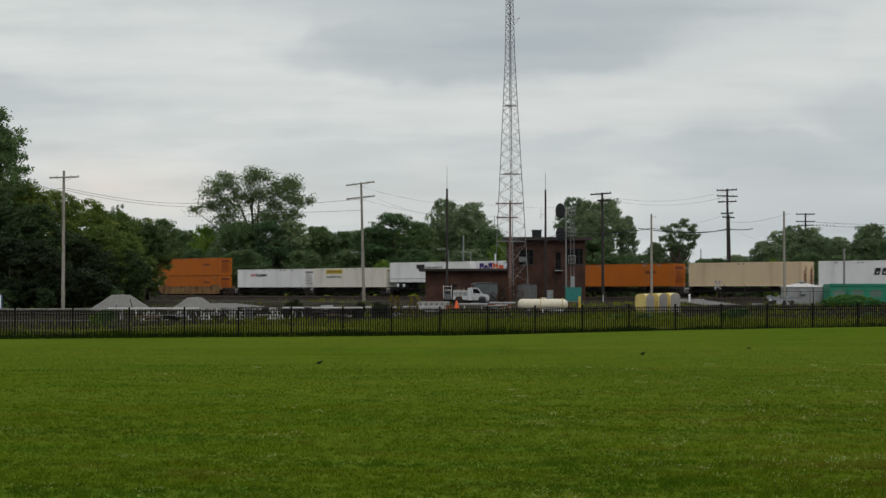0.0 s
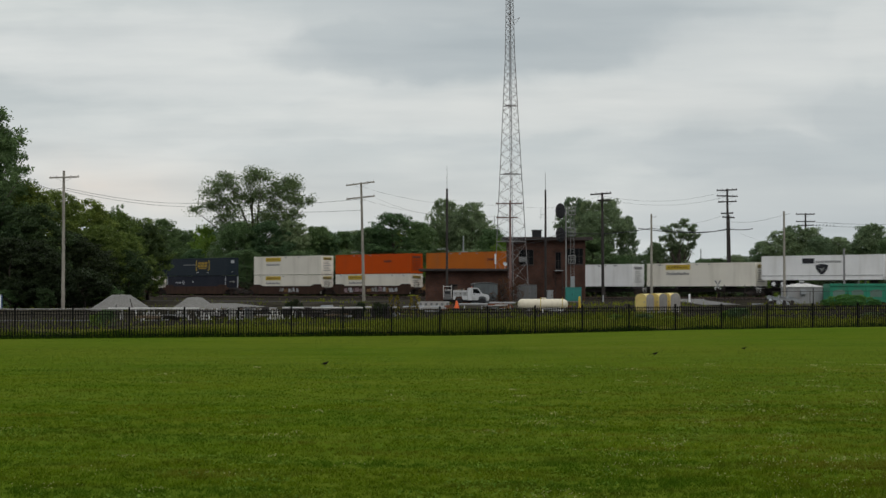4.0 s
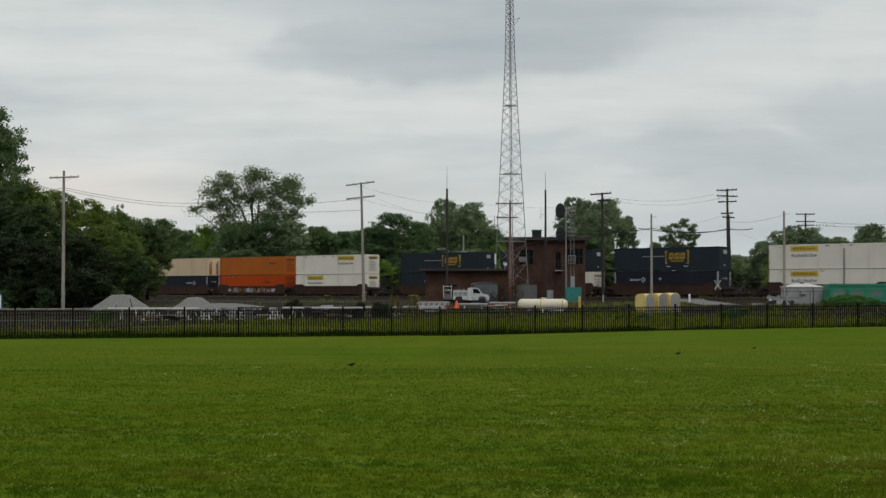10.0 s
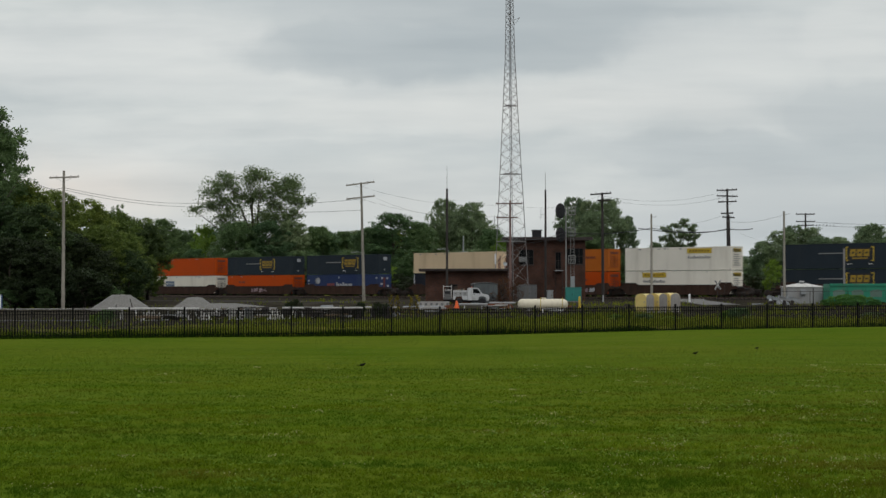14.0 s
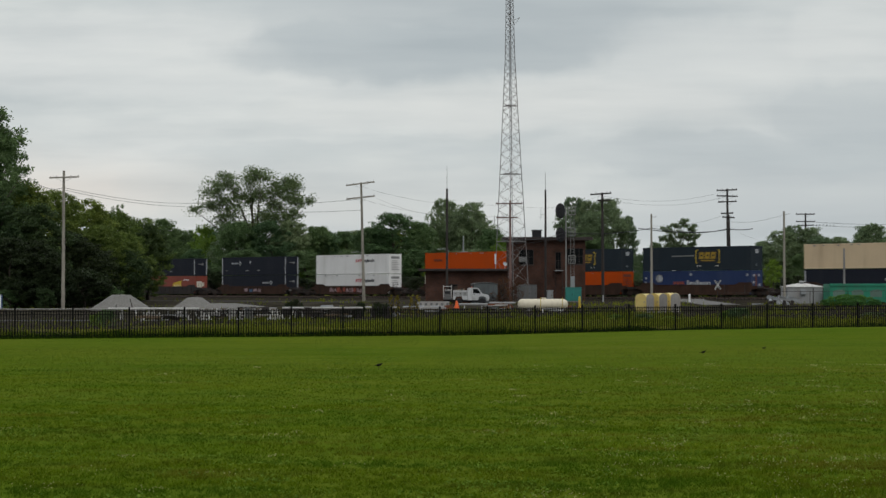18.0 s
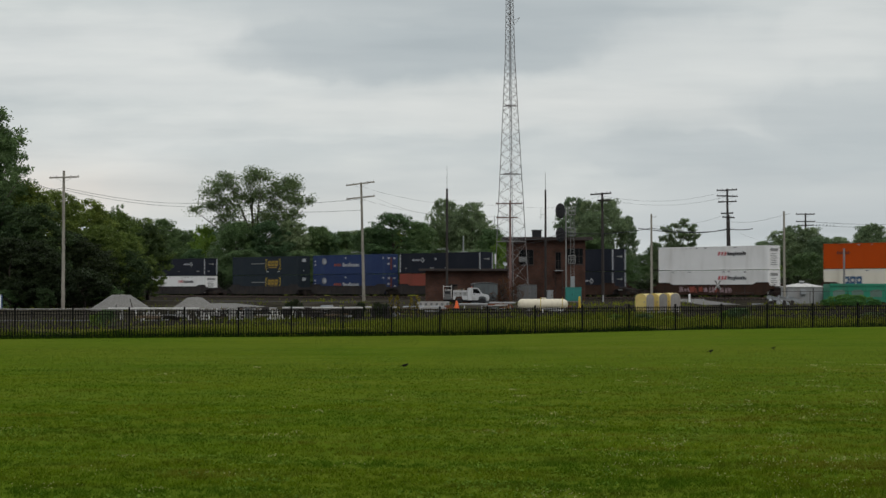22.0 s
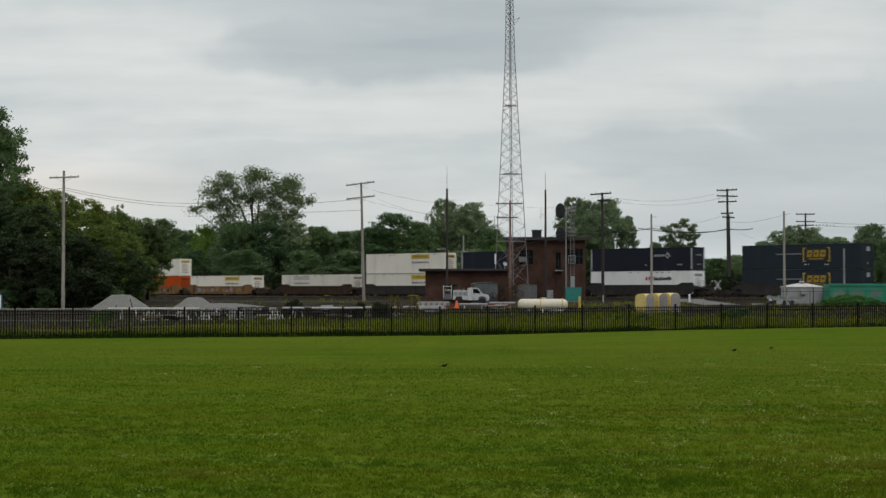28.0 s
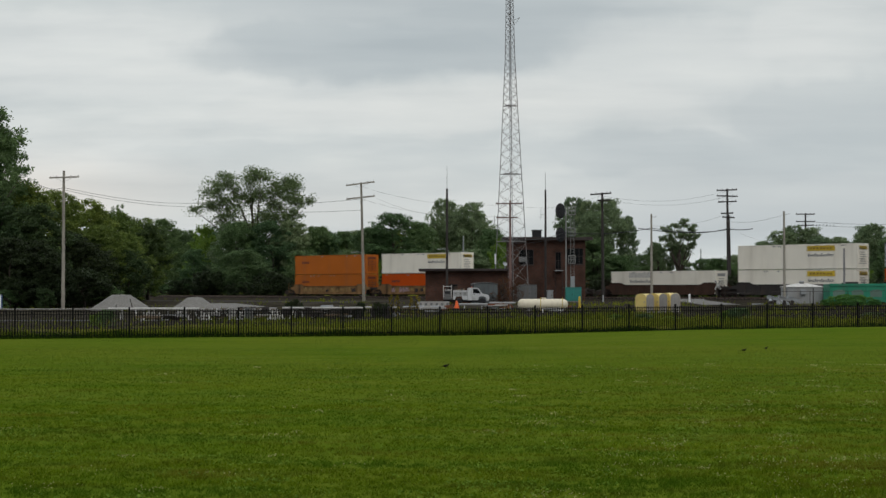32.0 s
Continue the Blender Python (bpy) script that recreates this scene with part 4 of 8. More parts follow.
def end_geo():
    g = Geo().box(L53 - 0.075, 0.13, 0.15, L53 - 0.03, WIDE - 0.13, TALL - 0.14)
    for i in range(1, 6):
        y = 0.13 + (WIDE - 0.26) * i / 6
        g.box(L53 - 0.032, y - 0.03, 0.16, L53 - 0.012, y + 0.03, TALL - 0.15, 0.005)
    return g


def door_geo(k):
    y0 = 0.14 + k * (WIDE / 2 - 0.135)
    return Geo().box(0.03, y0, 0.16, 0.08, y0 + WIDE / 2 - 0.15, TALL - 0.15, 0.01)


def bars_geo():
    return Geo().tube([(0.0, 0.0, 0.12), (0.0, 0.0, TALL - 0.12)], 0.02, 6)


def casting_geo():
    return Geo().box(0, 0, 0, 0.18, 0.165, 0.12, 0.012)


def plate(owner, x0, z0, x1, z1, material, name="marking", proud=0.006, label=""):
    """A painted or glued-on plain shape on the near side."""
    return part(name, Geo().box(x0, -proud, z0, x1, 0.012, z1), material, owner, label)


def end_plate(owner, y0, z0, y1, z1, material, name="marking"):
    return part(name, Geo().box(L53 - 0.012, y0, z0, L53 + 0.008, y1, z1), material, owner)


def poly_plate(owner, points, material, name="marking", proud=0.006):
    return part(name, Geo().extrude(points, -proud, 0.012, "y"), material, owner)


def mark_bracket(o, x=9.3):
    """Dark plate with yellow blocks between two yellow brackets."""
    p = plate(o, x - 1.45, 0.95, x + 1.45, 2.4, "black", "logo_plate", 0.005)
    for s in (-1, 1):
        plate(p, x + s * 1.72 - 0.06, 0.85, x + s * 1.72 + 0.06, 2.5, "yellow", "logo_bracket", 0.012)
        for z in (0.85, 2.40):
            plate(p, x + s * 1.55 - 0.12, z, x + s * 1.55 + 0.12, z + 0.10, "yellow", "logo_bracket", 0.012)
    for k in range(3):
        a = x - 1.30 + k * 0.87
        poly_plate(p, [(a, 1.38), (a + 0.70, 1.38), (a + 0.82, 2.2), (a + 0.12, 2.2)], "dull_yellow", "logo_block", 0.012)
        poly_plate(p, [(a + 0.24, 1.70), (a + 0.56, 1.70), (a + 0.60, 1.90), (a + 0.28, 1.90)], "black", "logo_gap", 0.016)
    plate(p, x - 1.0, 1.10, x + 1.0, 1.24, "dull_yellow", "logo_bar", 0.012)
    plate(o, x - 5.4, 1.72, x - 1.95, 1.84, "grey_mark")
    for k in (-1.5, -1.15, 1.2, 1.5):
        plate(o, x + k - 0.07, 0.45, x + k + 0.07, 0.57, "white_mark")


def mark_band(o, x=3.4, plain=False):
    """Yellow plate with dark bars, and a grey bar under it."""
    p = plate(o, x - 1.85, 2.09, x + 1.85, 2.70, "worn_white" if plain else "yellow", "logo_plate", 0.006)
    if not plain:
        for a, b in ((-1.5, -1.2), (-1.05, -0.75), (-0.6, -0.3), (-0.15, 0.15), (0.3, 0.6), (0.75, 1.05), (1.2, 1.45)):
            plate(p, x + a, 2.28, x + b, 2.54 - 0.05 * (a > 0), "olive_mark", "logo_bar", 0.011)
    for k in range(12):
        plate(o, x - 1.70 + k * 0.285, 1.44, x - 1.50 + k * 0.285, 1.80 - 0.11 * (k % 3 != 0), "grey_mark", "lettering_bar")


def mark_two_tone(o, x=9.6, z=1.75):
    """A red block and a row of dark bars."""
    for k in range(3):
        a = x - 1.95 + k * 0.46
        poly_plate(o, [(a, z), (a + 0.24, z), (a + 0.36, z + 0.46), (a + 0.12, z + 0.46)], "red_mark", "logo_bar")
    for k in range(10):
        plate(o, x - 0.55 + k * 0.27, z - (0.10 if k == 3 else 0.0), x - 0.35 + k * 0.27, z + (0.46 if k % 4 == 0 else 0.34), "black", "lettering_bar")


def mark_courier(o, x=3.0):
    """Tall purple and orange-red blocks over a thin grey line."""
    for k, (a, b, h) in enumerate(((0.0, 0.75, 1.25), (0.85, 1.55, 0.95), (1.65, 2.4, 1.3))):
        p = plate(o, x - 2.3 + a, 1.35, x - 2.3 + b, 1.35 + h, "purple_mark", "logo_block")
        plate(p, x - 2.3 + a + 0.27, 1.62, x - 2.3 + b - 0.25, 1.62 + h * 0.35, "white", "logo_gap", 0.011)
    p = plate(o, x + 0.2, 1.35, x + 1.15, 2.6, "fire_mark", "logo_block")
    plate(p, x + 0.45, 1.62, x + 0.9, 2.05, "white", "logo_gap", 0.011)
    poly_plate(o, [(x + 1.3, 1.35), (x + 2.2, 1.35), (x + 2.2, 2.3), (x + 1.3, 2.3)], "fire_mark", "logo_block")
    plate(o, x + 0.0, 0.95, x + 1.6, 1.05, "grey_mark", "lettering_bar")


def mark_shield(o, x=8.2):
    """A dark shield below two dark bars."""
    poly_plate(o, [(x - 0.85, 1.75), (x - 0.75, 1.3), (x - 0.4, 0.85), (x, 0.62), (x + 0.4, 0.85), (x + 0.75, 1.3), (x + 0.85, 1.75), (x, 1.9)], "black", "logo_shield")
    poly_plate(o, [(x - 0.4, 1.5), (x, 0.95), (x + 0.4, 1.5), (x, 1.3)], "grey_mark", "logo_chevron", 0.011)
    plate(o, x - 2.6, 1.95, x - 1.0, 2.55, "black", "logo_plate")
    for k in range(11):
        plate(o, x - 0.8 + k * 0.31, 2.0, x - 0.58 + k * 0.31, 2.25, "grey_mark", "lettering_bar")


def mark_slant(o, x=9.4):
    """Heavy slanted black blocks."""
    for k in range(5):
        a = x - 2.3 + k * 0.95
        poly_plate(o, [(a, 1.25), (a + 0.72, 1.25), (a + 0.95, 2.05), (a + 0.23, 2.05)], "black", "logo_block")
        poly_plate(o, [(a + 0.34, 1.46), (a + 0.60, 1.46), (a + 0.64, 1.60), (a + 0.38, 1.60)], "white", "logo_gap", 0.011)
    plate(o, x - 0.4, 0.9, x + 2.2, 1.02, "grey_mark", "lettering_bar")


def mark_diamond(o, x=9.0, z=1.9):
    """A row of white bars that ends in a hollow diamond."""
    for k in range(6):
        plate(o, x - 1.75 + k * 0.27, z - 0.13, x - 1.56 + k * 0.27, z + 0.13, "pale_mark", "lettering_bar")
    q = part("logo_diamond", Geo().extrude([(x - 0.05, z), (x + 0.34, z - 0.40), (x + 0.73, z), (x + 0.34, z + 0.40)], -0.006, 0.012), "pale_mark", o)
    part("logo_gap", Geo().extrude([(x + 0.14, z), (x + 0.34, z - 0.2), (x + 0.54, z), (x + 0.34, z + 0.2)], -0.011, 0.012), "navy", q)
    if x < 6:
        part("logo_mark", Geo().extrude([(x + 2.75, z + 0.12), (x + 2.97, z - 0.12), (x + 3.19, z + 0.12), (x + 2.97, z + 0.36)], -0.006, 0.012), "pale_mark", o)
    for a, b in ((-3.2, -2.9), (1.8, 2.6), (4.8, 5.4)):
        plate(o, x + a, z - 1.25, x + b, z - 1.1, "grey_mark")


def mark_stripes(o):
    """White posts at both ends of the near side and on the front end."""
    for x0 in (0.0, L53 - 0.30):
        plate(o, x0 + 0.04, 0.13, x0 + 0.24, TALL - 0.13, "pale_mark", "corner_stripe")
    end_plate(o, WIDE - 0.26, 0.13, WIDE - 0.04, TALL - 0.13, "pale_mark", "corner_stripe")
    end_plate(o, 0.7, 1.87, 1.5, 1.98, "grey_mark")
    end_plate(o, 1.45, 1.76, 1.75, 2.08, "grey_mark")


def mark_blue(o):
    """A pale disc, a row of white bars and small white squares."""
    o2 = part("logo_disc", Geo().extrude([(2.6 + 0.55 * math.cos(a * math.pi / 8), 1.95 + 0.5 * math.sin(a * math.pi / 8)) for a in range(16)], -0.006, 0.012), "grey_mark", o)
    part("logo_shine", Geo().extrude([(2.75 + 0.32 * math.cos(a * math.pi / 6), 1.95 + 0.36 * math.sin(a * math.pi / 6)) for a in range(12)], -0.012, 0.012), "pale_mark", o2)
    for k in range(4):
        plate(o, 4.8 + k * 0.42, 1.2, 5.1 + k * 0.42, 1.55, "redbrown", "lettering_bar")
    for k in range(10):
        plate(o, 6.8 + k * 0.36, 1.1, 7.08 + k * 0.36, 1.72 if k in (0, 4) else 1.5, "pale_mark", "lettering_bar")
    for x, z in ((0.5, 1.85), (0.5, 1.3), (7.4, 2.3), (L53 - 0.5, 2.2)):
        plate(o, x - 0.14, z, x + 0.14, z + 0.28, "pale_mark")
    for y, z in ((0.7, 2.15), (1.8, 2.15), (0.6, 1.3), (1.9, 1.0)):
        end_plate(o, y - 0.2, z, y + 0.2, z + 0.28, "pale_mark")
    end_plate(o, 1.0, 0.6, 1.3, 2.4, "dark_red_mark")


def mark_peak(o):
    """A yellow wedge with a pale one beside it, and a pale oval at the front."""
    poly_plate(o, [(9.5, 0.75), (10.3, 1.75), (12.4, 2.15), (12.4, 0.75)], "yellow", "logo_wedge")
    for k in range(5):
        plate(o, 7.2 + k * 0.42, 1.0, 7.5 + k * 0.42, 1.4, "redbrown", "lettering_bar")
    for k in range(4):
        plate(o, 10.4 + k * 0.5, 1.05, 10.7 + k * 0.5, 1.45, "tan", "logo_gap", 0.011)
    for k in range(5):
        plate(o, 13.0 + k * 0.32, 2.15, 13.22 + k * 0.32, 2.35, "white_mark", "lettering_bar")
    end_plate(o, 0.4, 1.0, 1.5, 2.0, "cream")
    end_plate(o, 0.8, 1.2, 1.9, 1.8, "cream")


def end_lines(o, tone, grid=True):
    """The small print and rung marks on the front end."""
    end_plate(o, 0.45, 2.2, 2.1, 2.55, tone)
    for k in range(6):
        end_plate(o, 0.5 + 0.1 * (k % 2), 0.55 + k * 0.26, 2.0 - 0.15 * (k % 3), 0.63 + k * 0.26, tone)
    if grid:
        for y in (0.55, 1.3, 2.0):
            end_plate(o, y - 0.03, 0.4, y + 0.03, 2.15, tone)


def rust_end(o):
    for a, h in ((0.5, 1.9), (0.8, 2.3), (1.9, 2.0), (2.15, 2.4)):
        end_plate(o, a - 0.09, 0.1, a + 0.09, h, "dark_red_mark", "rust_run")


LABELS = {"white": "white", "ivory": "ivory", "cream": "cream", "tan": "tan", "orange": "faded orange", "red_orange": "bright orange", "navy": "navy blue", "slate": "dark slate-blue",
          "blue": "royal blue", "redbrown": "red-brown"}


def container(u, z, paint, marks, where):
    extra = {"bracket": " with yellow bracketed emblem", "band": " with a yellow band emblem", "plain_band": " with a faded emblem", "two_tone": " with red and black lettering", "diamond": " with white diamond emblem",
             "blue": " with white markings", "peak": " with a yellow wedge emblem", "slant": " with heavy black lettering", "block": " with blue lettering", "none": "", "small": " with dark markings"}[marks[0]]
    o = thing("shipping_container", "%s shipping container%s %s" % (LABELS[paint], extra, where), "container", pose(0, 0, 0), "containers on the train")
    part("frame", shared("frame", paint, frame_geo), paint, o)
    part("side_wall", shared("side_wall", paint, side_geo), paint, o)
    part("side_wall", shared("side_wall", paint, side_geo), paint, o, at=pose(L53, WIDE, 0, 0, 0, 180))
    part("roof", shared("roof", paint, roof_geo), paint, o)
    part("end_wall", shared("end_wall", paint, end_geo), paint, o)
    for k in (0, 1):
        part("door", shared("door_%s" % "ab"[k], paint, lambda: door_geo(k)), paint, o)
    for y in (0.45, 0.95, 1.64, 2.14):
        part("lock_bar", shared("lock_bar", "steel", bars_geo), "steel", o, at=pose(0, y, 0))
    for x in (0, L53 - 0.18):
        for y in (0, WIDE - 0.165):
            for h in (0, TALL - 0.12):
                part("corner_casting", shared("corner_casting", paint, casting_geo), paint, o, at=pose(x, y, h))
    k, *rest = marks
    if k == "bracket":
        mark_bracket(o, *rest)
        end_plate(o, 1.0, 2.0, 1.7, 2.5, "pale_mark", "placard")
        end_plate(o, 1.15, 0.5, 1.35, 0.7, "pale_mark", "placard")
    elif k == "band":
        mark_band(o, *rest)
        end_plate(o, 0.5, 2.2, 2.2, 2.62, "yellow", "end_band")
        end_lines(o, "grey_mark", False)
    elif k == "plain_band":
        mark_band(o, *rest, True)
        end_lines(o, "grey_mark", False)
    elif k == "two_tone":
        mark_two_tone(o, *rest)
        end_lines(o, "grey_mark", False)
    elif k == "diamond":
        mark_diamond(o, *rest)
        mark_stripes(o)
    elif k == "blue":
        mark_blue(o)
    elif k == "peak":
        mark_peak(o)
    elif k == "slant":
        mark_slant(o)
        end_lines(o, "grey_mark", False)
    elif k == "block":
        for i in range(3):
            p = plate(o, 2.6 + i * 0.82, 1.2, 3.32 + i * 0.82, 2.05, "blue_mark", "logo_block")
            plate(p, 2.82 + i * 0.82, 1.46, 3.1 + i * 0.82, 1.78, paint, "logo_gap", 0.011)
        end_lines(o, "grey_mark")
    elif k == "small":
        x = rest[0]
        for i in range(7):
            plate(o, x - 0.8 + i * 0.24, 1.65, x - 0.62 + i * 0.24, 2.0 - 0.08 * (i % 2), "dark_red_mark", "lettering_bar")
        end_lines(o, "dark_red_mark")
    if paint == "tan":
        rust_end(o)
    if paint in ("white", "ivory", "cream", "tan", "orange", "red_orange"):
        rng = random.Random(int(u * 10) + int(z * 7))
        for _ in range(5):
            a = rng.uniform(0.4, 15)
            plate(o, a, TALL - 0.2 - rng.uniform(0.02, 0.1), a + rng.uniform(0.1, 0.5), TALL - 0.13, "grey_mark", "scuff", 0.004)
    return ride(o, u, z)


# -- railcars --
def wheel_geo():
    m = pose(0, 0, 0, 90, 0, 0)
    return Geo().lathe([(0.10, -0.08), (0.36, -0.05), (0.42, -0.06), (0.42, 0.05), (0.45, 0.06), (0.45, 0.085), (0.35, 0.085), (0.10, 0.06)], 20, m=m)


def bogie(owner, x, mid=WIDE / 2):
    """A two-axle truck; the rail's top is z=0 in its car's space."""
    g = Geo()
    for y in (mid - 1.0, mid + 0.88):
        g.extrude([(x - 1.25, 0.38), (x - 1.25, 0.62), (x - 0.55, 0.78), (x + 0.55, 0.78), (x + 1.25, 0.62), (x + 1.25, 0.38), (x + 0.95, 0.38), (x + 0.45, 0.2), (x - 0.45, 0.2), (x - 0.95, 0.38)], y, y + 0.12)
    g.box(x - 0.28, mid - 0.9, 0.45, x + 0.28, mid + 0.9, 0.68, 0.02)
    b = part("truck", g, "iron", owner, "rusty cast-iron wheel truck")
    for a in (-0.88, 0.88):
        for y in (mid - 0.75, mid + 0.75):
            part("wheel", shared("wheel", "iron", wheel_geo, True), "iron", b, at=pose(x + a, y, 0.45, 0, 0, 0 if y > mid else 180))
        part("axle", shared("axle", "iron", lambda: Geo().tube([(0, -0.85, 0), (0, 0.85, 0)], 0.075, 8)), "iron", b, at=pose(x + a, mid, 0.45))
    for a in (-0.16, 0.0, 0.16):
        part("spring", shared("spring", "iron", lambda: Geo().tube([(0, 0, 0.28), (0, 0, 0.46)], 0.06, 8)), "iron", b, at=pose(x + a, mid - 1.06, 0))


def well_side_geo():
    """The deep side of a well, cut lower at both ends, with stakes."""
    g = Geo()
    g.extrude([(-0.9, 0.98), (-0.2, 0.95), (0.2, 0.34), (0.5, 0.28), (L53 - 0.5, 0.28), (L53 - 0.2, 0.34), (L53 + 0.2, 0.95), (L53 + 0.9, 0.98), (L53 + 0.9, 1.34), (L53 + 0.3, 1.36), (L53 + 0.1, 1.74), (L53 - 1.7, 1.74), (L53 - 2.3, 1.48), (2.3, 1.48), (1.7, 1.74), (-0.1, 1.74), (-0.3, 1.36), (-0.9, 1.34)], -0.13, -0.05)
    g.box(2.3, -0.19, 1.44, L53 - 2.3, -0.04, 1.515, 0.01)
    for a in (-0.1, L53 - 1.7):
        g.box(a, -0.19, 1.71, a + 1.8, -0.04, 1.775, 0.01)
    g.box(0.5, -0.19, 0.26, L53 - 0.5, -0.04, 0.36, 0.01)
    for i in range(13):
        x = 0.8 + i * (L53 - 1.6) / 12
        g.box(x - 0.05, -0.18, 0.36, x + 0.05, -0.13, 1.44)
    return g


def well_end_geo():
    g = Geo()
    for x0, x1 in ((-1.75, -0.25), (L53 + 0.25, L53 + 1.75)):
        g.box(x0, 0.15, 0.95, x1, WIDE - 0.15, 1.12, 0.02)
        g.box(x0 + 0.1, 0.9, 0.75, x1 - 0.1, WIDE - 0.9, 0.95, 0.02)
    g.box(L53 + 0.03, -0.04, 0.28, L53 + 0.2, WIDE + 0.04, 1.30, 0.02).box(-0.2, -0.04, 0.28, -0.03, WIDE + 0.04, 1.30, 0.02)
    g.box(0.0, 0.1, 0.20, L53, 0.35, 0.33).box(0.0, WIDE - 0.35, 0.20, L53, WIDE - 0.1, 0.33)
    for i in range(6):
        x = 1.5 + i * (L53 - 3) / 5
        g.box(x - 0.15, 0.35, 0.20, x + 0.15, WIDE - 0.35, 0.33)
    return g


def handrail_geo():
    return Geo().tube([(-0.4, 0, 0.46), (-0.4, 0, 2.0), (0.4, 0, 2.0), (0.4, 0, 0.46)], 0.02, 5)


def rung_geo():
    return Geo().tube([(-0.38, 0, 0), (0.38, 0, 0)], 0.016, 5)


def graffiti(owner, seed, tones, x0=2.2, x1=13.5):
    rng = random.Random(seed)
    x = x0
    while x < x1:
        w = rng.uniform(0.45, 1.1)
        z0, z1 = rng.uniform(0.5, 0.66), rng.uniform(1.12, 1.36)
        k = rng.uniform(-0.15, 0.2)
        p = [(x, z0), (x + w * 0.55, z0 + rng.uniform(0, 0.12)), (x + w, z0), (x + w + k, (z0 + z1) / 2), (x + w * 0.8 + k, z1), (x + w * 0.4 + k, z1 - rng.uniform(0, 0.2)), (x + k, z1 - 0.05)]
        part("spray_paint", Geo().extrude(p, -0.142, -0.12), rng.choice(tones), owner, "faded spray-painted shape")
        x += w + rng.uniform(-0.02, 0.3)


def well_car(u, paint, label, last=True, spray=None):
    o = thing("well_car", label, "railcar", pose(0, 0, 0), "well cars of the train")
    part("side_sill", shared("side_sill", paint, well_side_geo), paint, o)
    part("side_sill", shared("side_sill", paint, well_side_geo), paint, o, at=pose(L53, WIDE, 0, 0, 0, 180))
    part("deck", shared("deck", "well_dark", well_end_geo), "well_dark", o)
    for x in (-1.2, L53 + 1.2):
        for y in (0.12, WIDE - 0.12):
            part("handrail", shared("handrail", paint, handrail_geo), paint, o, at=pose(x, y, 0))
        for k in range(3):
            part("rung", shared("rung", paint, rung_geo), paint, o, at=pose(x, 0.12, 0.5 + 0.2 * k))
    bogie(o, -1.62)
    if last:
        bogie(o, L53 + 1.62)
        part("coupler", Geo().box(L53 + 1.7, WIDE / 2 - 0.12, 0.72, L53 + 3.55, WIDE / 2 + 0.12, 0.95, 0.03), "iron", o)
    if spray:
        graffiti(o, *spray)
    return ride(o, u, RAIL_TOP)


def spine_car(u, trailer=False):
    o = thing("spine_car", "grimy dark spine railcar carrying a single %s" % ("trailer" if trailer else "container"), "railcar", pose(0, 0, 0), "spine cars of the train")
    part("centre_sill", Geo().box(-1.2, WIDE / 2 - 0.35, 0.62, L53 + 1.2, WIDE / 2 + 0.35, 1.05, 0.03), "well_dark", o)
    for x in (0.15, 4.5, 11.6, L53 - 0.15):
        part("cross_arm", Geo().box(x - 0.2, 0.05, 0.95, x + 0.2, WIDE - 0.05, 1.296 if not trailer else 1.02, 0.02), "well_dark", o)
    if trailer:
        part("platform", Geo().box(0.6, 0.15, 1.054, 5.4, WIDE - 0.15, 1.10, 0.01), "well_dark", o)
        part("hitch", Geo().extrude([(13.6, 1.03), (14.8, 1.03), (14.35, 1.98), (14.05, 1.98)], 0.7, WIDE - 0.7), "well_dark", o)
    g = Geo()
    for k in range(3):
        g.tube([(-0.7, 0.1, 0.6 + 0.25 * k), (-0.2, 0.1, 0.6 + 0.25 * k)], 0.016, 5)
    g.tube([(-0.7, 0.1, 0.5), (-0.7, 0.1, 1.7), (-0.2, 0.1, 1.7), (-0.2, 0.1, 0.5)], 0.02, 5)
    g.box(-0.75, 0.08, 0.95, -0.15, WIDE / 2, 1.04)
    part("ladder", g, "frame_white", o)
    bogie(o, -1.1)
    return ride(o, u, RAIL_TOP)


